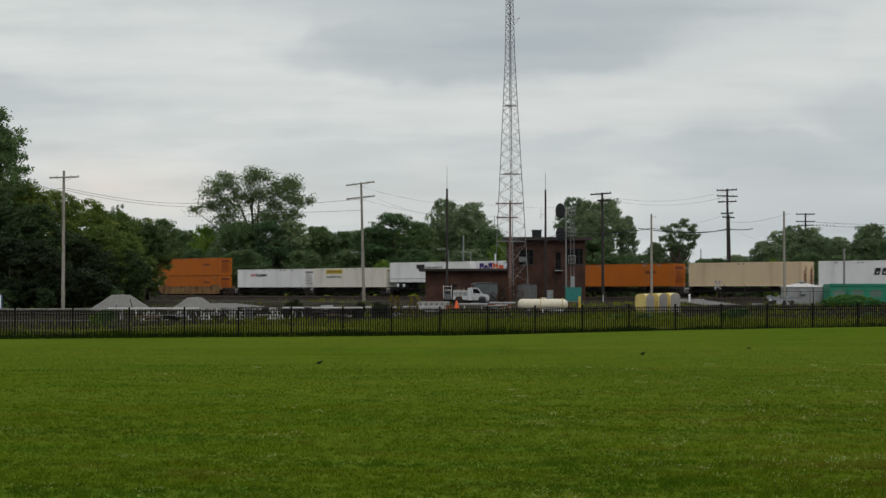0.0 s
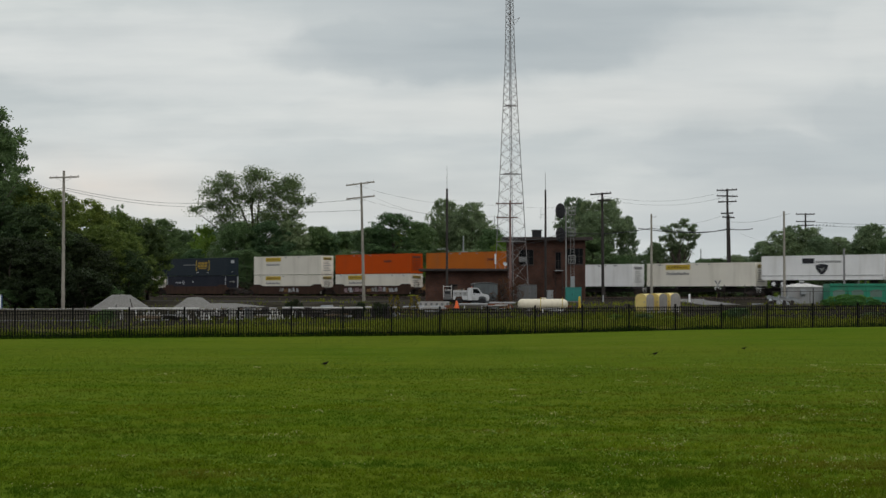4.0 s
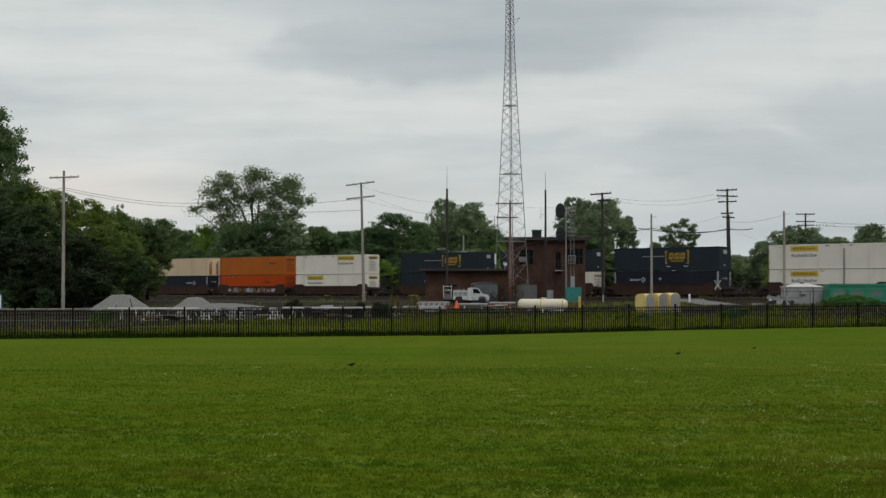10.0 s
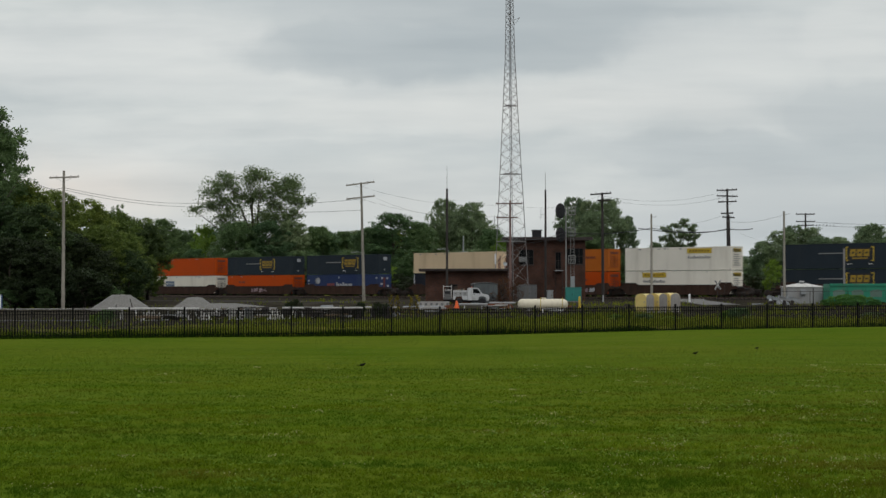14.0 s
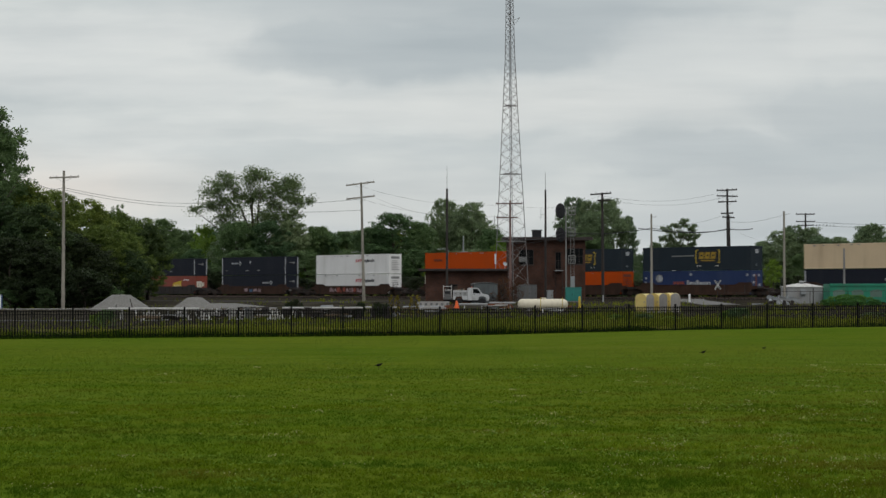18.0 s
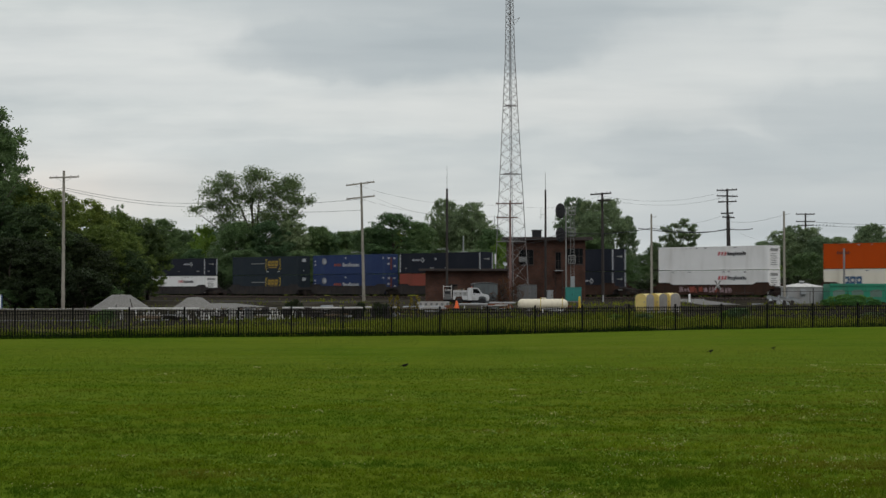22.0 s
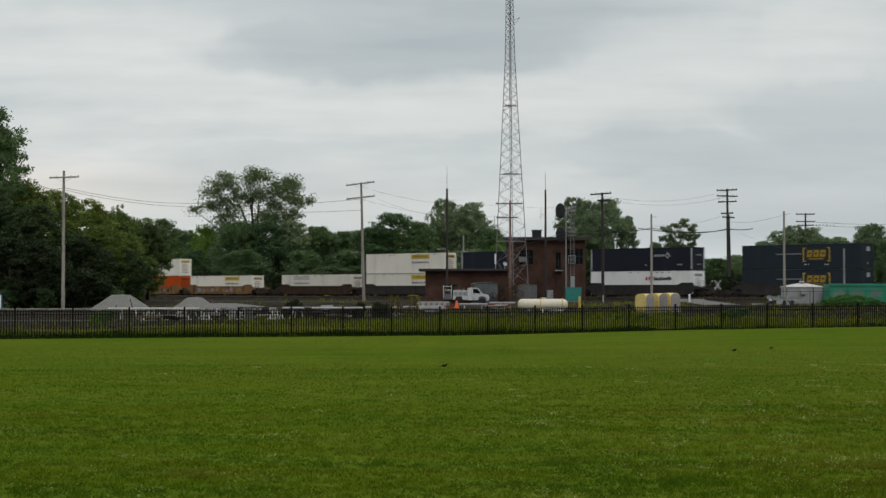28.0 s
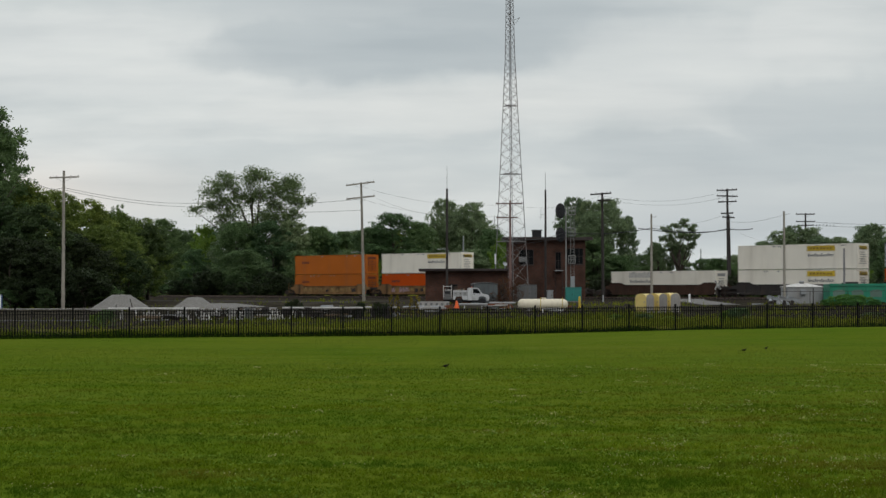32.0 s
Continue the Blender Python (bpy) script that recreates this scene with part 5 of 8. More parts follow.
def trailer(u, z, marks, label):
    """A road trailer on the train; z: the height of its box's floor."""
    o = thing("semi_trailer", label, "trailer", pose(0, 0, 0), "trailers on the train")
    part("frame", shared("frame", "white", frame_geo), "steel", o)
    part("side_wall", shared("side_wall", "white", side_geo), "white", o)
    part("side_wall", shared("side_wall", "white", side_geo), "white", o, at=pose(L53, WIDE, 0, 0, 0, 180))
    part("roof", shared("roof", "white", roof_geo), "white", o)
    part("end_wall", shared("end_wall", "white", end_geo), "white", o)
    for k in (0, 1):
        part("door", shared("door_%s" % "ab"[k], "white", lambda: door_geo(k)), "white", o)
    for x in (1.6, 2.85):
        for y in (0.28, WIDE - 0.28):
            w = part("wheel", shared("tyre", "rubber", lambda: Geo().lathe([(0.28, -0.14), (0.46, -0.16), (0.51, -0.1), (0.51, 0.1), (0.46, 0.16), (0.28, 0.14)], 18, m=pose(0, 0, 0, 90)), True), "rubber", o, at=pose(x, y, -0.45))
            part("rim", shared("rim", "white_mark", lambda: Geo().lathe([(0.06, -0.19), (0.20, -0.17), (0.27, -0.145), (0.27, 0.145), (0.2, 0.17), (0.06, 0.19)], 14, m=pose(0, 0, 0, 90)), True), "white_mark", w)
    part("bogie_frame", Geo().box(1.0, 0.6, -0.35, 3.5, WIDE - 0.6, -0.02, 0.02), "well_dark", o)
    for y in (0.5, WIDE - 0.6):
        part("landing_leg", Geo().box(12.6, y, -0.85, 12.75, y + 0.12, 0.0, 0.01), "steel", o)
    if marks == "courier":
        mark_courier(o)
        part("side_skirt", Geo().box(5.2, 0.06, -0.82, 11.2, 0.09, -0.01), "white", o, "white side skirt")
        for k in range(3):
            end_plate(o, 0.5 + k * 0.32, 2.05, 0.76 + k * 0.32, 2.55, "purple_mark", "logo_block")
        end_plate(o, 1.5, 2.05, 2.2, 2.55, "fire_mark", "logo_block")
    else:
        mark_shield(o)
        part("lower_rail", Geo().box(0.1, -0.012, 0.5, L53 - 0.1, 0.012, 0.56), "grey_mark", o)
    end_plate(o, 0.3, 0.3, 2.2, 0.34, "grey_mark")
    return ride(o, u, z)


LOW, HIGH, FLAT = RAIL_TOP + 0.352, RAIL_TOP + 0.352 + TALL + 0.065, RAIL_TOP + 1.30
# single loads on spine cars
for u, paint, marks in ((372.8, "white", ("slant",)), (354.5, "tan", ("none",)), (336.0, "orange", ("small", 12.6)), (284.1, "ivory", ("band", 4.8)), (265.6, "white", ("two_tone", 5.3))):
    spine_car(u)
    container(u, FLAT, paint, marks, "on a spine car")
spine_car(318.4, True)
trailer(318.4, RAIL_TOP + 2.0, "courier", "white semi-trailer with tall purple and orange lettering blocks")
spine_car(301.1, True)
trailer(301.1, RAIL_TOP + 2.0, "shield", "white semi-trailer with a dark shield emblem")

# stacked loads in well cars: place, car paint, lower load, upper load, end of its car, spray paint
ORANGE_S, PALE_S = ("spray_ochre", "redbrown", "grey_mark", "spray_mark"), ("grey_mark", "pale_mark", "spray_mark", "well_yellow")
STACKS = [
    (244.7, "well_yellow", ("orange", ("small", 12.7)), ("orange", ("small", 12.7)), True, (3, ("spray_ochre", "spray_ochre"), 3.2, 6.4)),
    (225.3, "well_brown", ("ivory", ("band", 4.7)), ("red_orange", ("small", 11.4)), False, (4, PALE_S)),
    (205.8, "well_brown", ("ivory", ("band", 4.8)), ("ivory", ("band", 4.8)), False, (5, PALE_S, 6.5, 11.0)),
    (182.5, "well_brown", ("navy", ("diamond", 4.3, 1.8)), ("slate", ("bracket", 9.9)), True, None),
    (162.7, "well_brown", ("cream", ("block",)), ("slate", ("bracket", 10.3)), False, None),
    (143.1, "well_brown", ("slate", ("bracket", 10.2)), ("slate", ("bracket", 10.2)), False, None),
    (119.7, "well_brown", ("ivory", ("band", 4.6)), ("ivory", ("band", 11.5)), True, None),
    (100.8, "well_brown", ("red_orange", ("small", 11.8)), ("orange", ("small", 13.2)), False, (8, PALE_S)),
    (81.2, "well_brown", ("navy", ("diamond", 12.2, 1.7)), ("tan", ("none",)), False, None),
    (57.7, "well_brown", ("blue", ("blue",)), ("slate", ("bracket", 9.9)), True, None),
    (38.1, "well_brown", ("red_orange", ("small", 3.7)), ("slate", ("bracket", 10.1)), False, (9, ("spray_mark",), 6.2, 9.0)),
    (18.7, "well_brown", ("cream", ("block",)), ("red_orange", ("small", 2.6)), False, None),
    (-4.9, "well_brown", ("white", ("two_tone", 10.9)), ("white", ("two_tone", 10.9)), True, (12, ("spray_mark", "pale_mark", "spray_mark", "redbrown"), 3.2, 11.0)),
    (-28.2, "well_brown", ("navy", ("diamond", 12.1, 1.7)), ("navy", ("diamond", 4.3, 1.9)), True, (6, ("blue_mark", "spray_mark"), 6.0, 9.5)),
    (-51.6, "well_dark", ("redbrown", ("peak",)), ("navy", ("diamond", 4.4, 1.9)), True, None),
    (-70.7, "well_dark", ("blue", ("blue",)), ("blue", ("blue",)), False, None),
    (-90.5, "well_dark", ("slate", ("bracket", 10.2)), ("slate", ("bracket", 10.2)), False, None),
    (-113.9, "well_dark", ("white", ("two_tone", 10.8)), ("navy", ("diamond", 12.0, 1.9)), True, None),
    (-137.2, "well_dark", ("red_orange", ("small", 2.6)), ("navy", ("diamond", 12.0, 1.9)), True, None),
    (-156.8, "well_dark", ("ivory", ("band", 11.4)), ("ivory", ("band", 11.4)), False, None),
    (-176.2, "well_brown", ("ivory", ("plain_band", 4.7)), None, False, None),
    (-199.8, "well_yellow", ("ivory", ("band", 11.1)), None, True, (15, ("spray_ochre", "spray_mark", "grey_mark"))),
    (-219.1, "well_yellow", ("red_orange", ("small", 2.9)), ("ivory", ("band", 11.3)), False, (16, ("spray_ochre", "spray_mark", "well_dark"))),
    (-238.7, "well_yellow", ("orange", ("small", 2.5)), ("orange", ("small", 2.5)), False, (17, ("spray_ochre", "well_dark", "spray_ochre"))),
]
CARS = {"well_brown": "rusty brown well car loaded with", "well_yellow": "faded yellow-brown well car loaded with", "well_dark": "grimy dark well car loaded with"}
for u, paint, low, high, last, spray in STACKS:
    well_car(u, paint, CARS[paint] + (" stacked containers" if high else " one container"), last=last, spray=spray)
    container(u, LOW, *low, "in a well car")
    if high:
        box = container(u, HIGH, *high, "stacked on top")
        for x in (0.02, L53 - 0.16):
            for y in (0.02, WIDE - 0.16):
                part("connector", shared("connector", "iron", lambda: Geo().box(0, 0, -0.064, 0.14, 0.14, 0.0)), "iron", box, at=pose(x, y, 0))


# ---- trees ----
def tree_meshes(seed, h, crown, base, n_clumps, leaves, size, limbs=9, airy=0.0, boughs=()):
    """Trunk and limbs as one mesh, leaves as another. crown: half width; base: height of the lowest leaves, both for a tree h tall."""
    rng = np.random.default_rng(seed)
    g = Geo()
    bend = rng.normal(0, 0.25, (6, 2)).cumsum(0)
    pts = [(0, 0, -0.4)] + [(bend[i, 0], bend[i, 1], h * 0.78 * (i + 1) / 6) for i in range(6)]
    r0 = 0.016 * h + 0.05
    g.tube(pts, [r0 * 1.3] + [r0 * (1 - 0.14 * (i + 1)) for i in range(6)], 8)
    lobes = []
    n_lobes = max(7, n_clumps // 11)
    for i in range(n_lobes):
        q = (i + rng.random()) / n_lobes
        z = base + (h * 0.93 - base) * q ** 0.85
        a = i * 2.399 + rng.normal(0, 0.5)
        w = crown * (math.sin(math.pi * min(1, 0.18 + 0.74 * q)) ** 0.8)
        r = w * rng.uniform(0.3, 0.9)
        lobes.append((r * math.cos(a), r * math.sin(a), z, crown * rng.uniform(0.20, 0.36)))
    centres = []
    for i in range(n_clumps):
        if i % 9 < 4:
            q = rng.random() ** 0.85
            a = rng.random() * 2 * math.pi
            lobe = 0.92 + 0.30 * noise.noise((math.cos(a) * 1.1 + seed, math.sin(a) * 1.1, q * 2.2)) + 0.15 * noise.noise((math.cos(a) * 3.0, math.sin(a) * 3.0 + seed, q * 5.0))
            r = crown * (math.sin(math.pi * min(1, 0.17 + 0.76 * q)) ** 0.7) * lobe * math.sqrt(rng.uniform(0.1 + 0.3 * airy, 1))
            centres.append((r * math.cos(a), r * math.sin(a), base + (h * 0.97 - base) * q))
            continue
        x, y, z, r = lobes[i % n_lobes]
        v = rng.normal(0, 1, 3)
        v /= np.linalg.norm(v)
        k = r * rng.uniform(0.35, 1.0)
        centres.append((x + v[0] * k, y + v[1] * k, min(h * 0.985, max(base * 0.8, z + v[2] * k * 0.8))))
    if boughs:
        # clumps gather round the ends of the great boughs
        total = sum(q[2] ** 2 for q in boughs)
        centres = []
        for bx, bz, br in boughs:
            by = rng.uniform(-0.45, 0.45) * crown * 0.55
            fork = np.array((bend[1, 0] + bx * 0.05, bend[1, 1], h * rng.uniform(0.30, 0.42)))
            elbow = np.array((bx * 0.45, by * 0.5, fork[2] + (bz - fork[2]) * 0.45)) + rng.normal(0, 0.3, 3)
            end = np.array((bx, by, bz))
            g.tube([fork, elbow, end], [r0 * 0.50, r0 * 0.30, r0 * 0.10], 6)
            for _ in range(max(3, int(n_clumps * br ** 2 / total))):
                v = rng.normal(0, 1, 3)
                v *= br * rng.uniform(0.25, 1.0) / np.linalg.norm(v)
                centres.append((bx + v[0], by + v[1] * 1.5, bz + v[2] * 0.85))
                if rng.random() < 0.35:
                    g.tube([end, (end + np.array(centres[-1])) / 2 + rng.normal(0, 0.15, 3), centres[-1]], [r0 * 0.12, r0 * 0.08, r0 * 0.03], 4)
        n_clumps = len(centres)
        limbs = 0
    for i in range(limbs):
        c = centres[(i * 7) % n_clumps]
        k = min(0.75, max(0.22, c[2] / h * 0.62))
        b = np.array(pts[min(6, max(1, int(k * 6 / 0.78)))])
        m = (b + np.array(c)) / 2 + np.array((0, 0, -0.04 * h)) + rng.normal(0, 0.2, 3)
        g.tube([b, m, c], [r0 * 0.40, r0 * 0.24, r0 * 0.06], 5)
    per = max(1, leaves // n_clumps)
    C = np.repeat(np.array(centres), per, 0)
    spread = np.repeat(rng.uniform(0.55, 1.45, n_clumps), per)[:, None] * crown * (0.125 - 0.015 * airy)
    spread = spread * np.where(rng.random((len(C), 1)) < 0.14, 1.28 - 0.5 * airy, 0.98)
    dirs = rng.normal(0, 1, C.shape)
    dirs /= np.linalg.norm(dirs, axis=1)[:, None]
    P = C + dirs * spread * rng.random((len(C), 1)) ** 0.55 * np.array((1.15, 1.15, 0.75))
    P[:, 2] = np.maximum(P[:, 2], 0.02)
    t1 = rng.normal(0, 1, P.shape)
    t1 /= np.linalg.norm(t1, axis=1)[:, None]
    t2 = np.cross(t1, rng.normal(0, 1, P.shape))
    t2 /= np.linalg.norm(t2, axis=1)[:, None]
    nn = np.cross(t1, t2)
    s = size * rng.uniform(0.5, 1.4, (len(P), 1))
    V = np.stack([P - t1 * s, P + t2 * s * 0.55 + nn * s * 0.2, P + t1 * s, P - t2 * s * 0.55 + nn * s * 0.2], 1).reshape(-1, 3)
    me = bpy.data.meshes.new("crown")
    F = np.arange(len(V)).reshape(-1, 4)
    me.from_pydata(V.tolist(), [], F.tolist())
    return g, me


TREES = {}


def tree_kind(key, seed, h, crown, base, n_clumps, leaves, size, leaf, limbs=9, airy=0.0, boughs=()):
    g, me = tree_meshes(seed, h, crown, base, n_clumps, leaves, size, limbs, airy, boughs)
    me.materials.append(M[leaf])
    TREES[key] = (g.mesh("trunk", M["bark"], True), me, h, crown)


tree_kind("round", 1, 15, 5.4, 1.2, 320, 24000, 0.165, "leaf")
tree_kind("tall", 2, 21, 5.8, 2.4, 380, 27000, 0.17, "leaf", 18)
tree_kind("dark", 3, 17, 6.2, 0.6, 360, 27000, 0.18, "leaf_dark")
tree_kind("warm", 13, 16, 5.6, 1.0, 330, 25000, 0.17, "leaf_warm")
BOUGHS = [(-11.0, 16.1, 1.4), (-8.8, 17.1, 1.8), (-7.4, 20.1, 2.5), (-4.9, 21.7, 2.4), (-6.0, 17.8, 2.3), (-1.2, 22.4, 2.4), (1.1, 22.9, 2.1), (-1.4, 18.8, 2.3), (-3.6, 19.6, 1.8),
          (4.2, 20.5, 2.9), (6.7, 20.8, 2.6), (7.4, 18.1, 2.4), (9.8, 18.2, 1.2), (3.5, 17.4, 2.5), (7.0, 15.4, 2.0), (1.0, 19.4, 2.2), (-3.6, 15.6, 2.2), (2.0, 14.9, 2.6), (-6.6, 14.6, 1.8), (5.0, 13.9, 2.4), (-0.8, 13.2, 2.4), (-4.2, 12.4, 2.2)]
tree_kind("airy", 4, 24.6, 10.2, 3.6, 430, 29000, 0.17, "leaf_backlit", 36, 0.0, BOUGHS)
tree_kind("soft", 24, 15, 5.6, 0.9, 330, 24000, 0.165, "leaf_haze_grey", 14)
tree_kind("deep", 33, 16, 6.0, 0.5, 340, 25000, 0.18, "leaf_deep_shade")
tree_kind("mid", 53, 16, 6.0, 0.5, 340, 25000, 0.18, "leaf_mid_shade")
tree_kind("over", 54, 16, 6.0, 7.2, 300, 22000, 0.17, "leaf_mid_shade")
tree_kind("mid_bush", 58, 5.0, 3.6, 0.1, 110, 7400, 0.16, "leaf_mid_shade", 5)
tree_kind("fresh_bush", 37, 3.4, 2.8, 0.05, 130, 8000, 0.12, "leaf_fresh", 5)
FAN = [(-2.6, 9.2, 0.8), (-2.0, 10.4, 0.9), (-0.9, 11.2, 0.9), (0.5, 11.3, 0.9), (1.7, 10.7, 0.9), (2.6, 9.5, 0.8), (-1.3, 9.3, 1.0), (0.1, 9.8, 1.1), (1.3, 9.3, 1.0), (-0.6, 8.1, 1.0), (0.8, 7.8, 1.0),
       (-1.9, 8.2, 0.7), (2.0, 8.3, 0.7), (-1.1, 7.0, 0.8), (1.2, 6.8, 0.8), (0.0, 6.4, 0.9), (-0.7, 5.4, 0.7), (0.7, 5.2, 0.7)]
tree_kind("feather", 14, 12, 3.0, 1.6, 230, 9000, 0.14, "leaf_haze_grey", 0, 0.0, FAN)
tree_kind("light", 5, 9, 4.4, 0.4, 170, 12500, 0.15, "leaf_light")
tree_kind("bush", 6, 4.2, 3.2, 0.1, 100, 6000, 0.13, "leaf", 5)
tree_kind("light_bush", 7, 3.4, 2.8, 0.1, 100, 6000, 0.12, "leaf_light", 5)
tree_kind("dark_bush", 8, 5.0, 3.6, 0.1, 110, 7400, 0.16, "leaf_deep_shade", 5)
tree_kind("slim", 9, 13, 4.3, 1.2, 210, 14000, 0.15, "leaf_haze_grey", 34, 0.35)

WORDS = {"mid": "dense green tree with shade in its leaf colour", "over": "dense tree with branches overhanging the railway", "mid_bush": "green shrub with shade in its leaf colour", "soft": "full soft grey-green deciduous tree", "deep": "dense deep green tree with shade in its leaf colour", "fresh_bush": "fresh green shrub", "round": "full round green deciduous tree", "tall": "tall full green deciduous tree", "dark": "dense dark green deciduous tree", "warm": "full olive-green deciduous tree", "feather": "open feathery grey-green tree", "airy": "tall open-crowned grey-green tree",
         "light": "small light green tree", "bush": "dense green shrub", "light_bush": "light green shrub", "dark_bush": "dark green shrub with shade in its leaf colour", "slim": "slender open green tree"}


def tree(key, x, y, top, width=None, turn=0, where="behind the railway"):
    """One tree whose crown reaches the height top and is width metres across."""
    z = ground_z(x, y)
    trunk, crown, h, half = TREES[key]
    k = (top - z) / h
    kw = (width / (2.0 * half)) if width else k
    m = pose(x, y, z, 0, 0, turn) @ Matrix.Diagonal((kw, kw, k, 1))
    bushy = "bush" in key
    t = thing("shrub" if bushy else "tree", WORDS[key] + " " + where, "shrub" if bushy else "tree", m, "shrubs" if bushy else "trees " + where)
    part("trunk", trunk, "bark", t)
    part("crown", crown, "leaf", t)


W0 = "at the wood's edge"
def plant(where, *rows):
    """rows: kind, place, height of the top, width, turn."""
    for row in rows:
        tree(*row, where)


FAR = "behind the railway"
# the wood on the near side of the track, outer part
# canopy shade is coloured into the low trees, top light into the warm ones
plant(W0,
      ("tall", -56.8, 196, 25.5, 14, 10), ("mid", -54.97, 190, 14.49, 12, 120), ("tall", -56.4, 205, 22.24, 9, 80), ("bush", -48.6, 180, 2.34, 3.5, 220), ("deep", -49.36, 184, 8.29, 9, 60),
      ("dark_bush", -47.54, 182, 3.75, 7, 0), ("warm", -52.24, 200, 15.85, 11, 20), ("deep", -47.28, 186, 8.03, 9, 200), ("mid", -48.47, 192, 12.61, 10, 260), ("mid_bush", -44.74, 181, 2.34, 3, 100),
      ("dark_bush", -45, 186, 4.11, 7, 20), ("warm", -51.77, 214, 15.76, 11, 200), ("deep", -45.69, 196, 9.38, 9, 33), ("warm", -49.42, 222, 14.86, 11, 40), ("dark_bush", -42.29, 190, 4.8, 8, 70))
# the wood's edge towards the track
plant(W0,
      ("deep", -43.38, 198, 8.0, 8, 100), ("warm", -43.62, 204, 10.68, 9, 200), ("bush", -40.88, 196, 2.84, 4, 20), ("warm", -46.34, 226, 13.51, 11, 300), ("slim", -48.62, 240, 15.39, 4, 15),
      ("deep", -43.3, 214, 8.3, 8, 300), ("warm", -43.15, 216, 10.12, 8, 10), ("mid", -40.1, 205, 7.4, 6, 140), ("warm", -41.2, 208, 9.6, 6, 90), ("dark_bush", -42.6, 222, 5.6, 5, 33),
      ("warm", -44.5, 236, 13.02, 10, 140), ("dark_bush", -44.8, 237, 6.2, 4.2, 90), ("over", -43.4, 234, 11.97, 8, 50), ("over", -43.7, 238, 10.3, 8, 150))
# beyond the track, round the great open tree
plant(FAR,
      ("bush", -50.43, 285, 3.67, 5, 0), ("round", -52.9, 305, 15.99, 9, 10), ("dark", -50.69, 318, 14.46, 10, 50), ("round", -45.01, 292, 9.86, 7, 120), ("light", -44.66, 300, 14.29, 8, 0),
      ("dark_bush", -40.99, 282, 5.83, 8, 30), ("soft", -38.6, 296, 15.2, 10, 160), ("round", -37.06, 290, 14.69, 10, 200), ("dark", -35.3, 284, 9.65, 11, 110), ("airy", -34.9, 300, 25.3, 20.4, 0),
      ("dark", -34.4, 310, 11, 13, 40), ("dark", -31.68, 292, 15.19, 12, 90), ("dark_bush", -29.25, 274, 5.54, 7, 90), ("soft", -27.8, 294, 15.2, 10, 70), ("round", -27.44, 296, 13.92, 9, 150),
      ("dark", -24.33, 284, 9.45, 10, 20), ("light", -24.17, 288, 7.53, 5, 33))
# beyond the track, behind the poles
plant(FAR,
      ("round", -23.3, 298, 14.3, 9, 250), ("dark", -22.54, 300, 13.86, 11, 240), ("dark_bush", -17.31, 268, 5.46, 7, 0), ("round", -18.42, 305, 13.63, 9, 15), ("dark", -16.47, 286, 9.7, 10, 210),
      ("dark", -13.04, 288, 13.8, 11, 80), ("tall", -8.41, 285, 16.28, 12, 190), ("dark_bush", -7.73, 262, 4.93, 7, 150), ("round", -4.26, 276, 9.44, 10, 330), ("round", -3.86, 282, 14.35, 9, 310),
      ("light", -1.32, 268, 7.15, 6, 200), ("soft", 0.2, 290, 18.97, 8.5, 45), ("soft", 2.82, 287, 16.58, 9, 250), ("soft", 4.99, 284, 18.02, 10, 130), ("round", 8.3, 275, 12.89, 8, 260),
      ("light", 9.29, 262, 10.54, 5, 20), ("dark", 12.11, 285, 11.28, 10, 0))
# beyond the track, behind the brick building
plant(FAR,
      ("round", 18.54, 300, 10.92, 9, 75), ("soft", 20.21, 246, 16.67, 7.4, 20), ("soft", 21.9, 245, 16.1, 6.5, 80), ("soft", 22.41, 240, 14.21, 8, 200), ("dark", 22.23, 238, 10.1, 9, 60),
      ("soft", 24.74, 243, 16.24, 8.6, 140), ("round", 26.18, 236, 7.38, 7, 100), ("soft", 28.1, 244, 13.73, 4.2, 250), ("round", 33, 250, 9.62, 5, 100), ("slim", 32.37, 242, 9.72, 4.5, 120),
      ("dark", 35.5, 243, 9.4, 5.0, 0), ("bush", 37.2, 241, 4.4, 3.4, 140), ("feather", 35.4, 240, 12.7, 6, 0), ("dark", 41.76, 258, 7.51, 6, 200), ("bush", 42.8, 255, 7.0, 4.5, 0),
      ("round", 43.52, 254, 7.4, 6, 10), ("bush", 45.29, 250, 6.46, 5, 140))
# beyond the track, towards the crossing
plant(FAR,
      ("soft", 46.38, 256, 8.01, 6, 100), ("soft", 48.8, 246, 9.85, 6.4, 70), ("light", 46.14, 225, 6.5, 3.5, 10), ("soft", 51, 242, 11.3, 8, 20), ("soft", 53.12, 244, 12.27, 5.8, 190),
      ("dark", 52.62, 232, 7.86, 8, 100), ("soft", 55.5, 243, 11.9, 7, 130), ("soft", 56.29, 240, 10.42, 6.5, 220), ("soft", 60, 244, 10.5, 7.5, 240), ("soft", 60.98, 246, 9.94, 5, 0),
      ("dark", 57.32, 228, 7.36, 8, 10), ("light", 58.9, 226, 5.8, 4, 30), ("soft", 62.6, 238, 11.9, 7, 310), ("soft", 63.14, 236, 12.19, 6, 44), ("dark", 65.09, 230, 11.04, 8, 244))
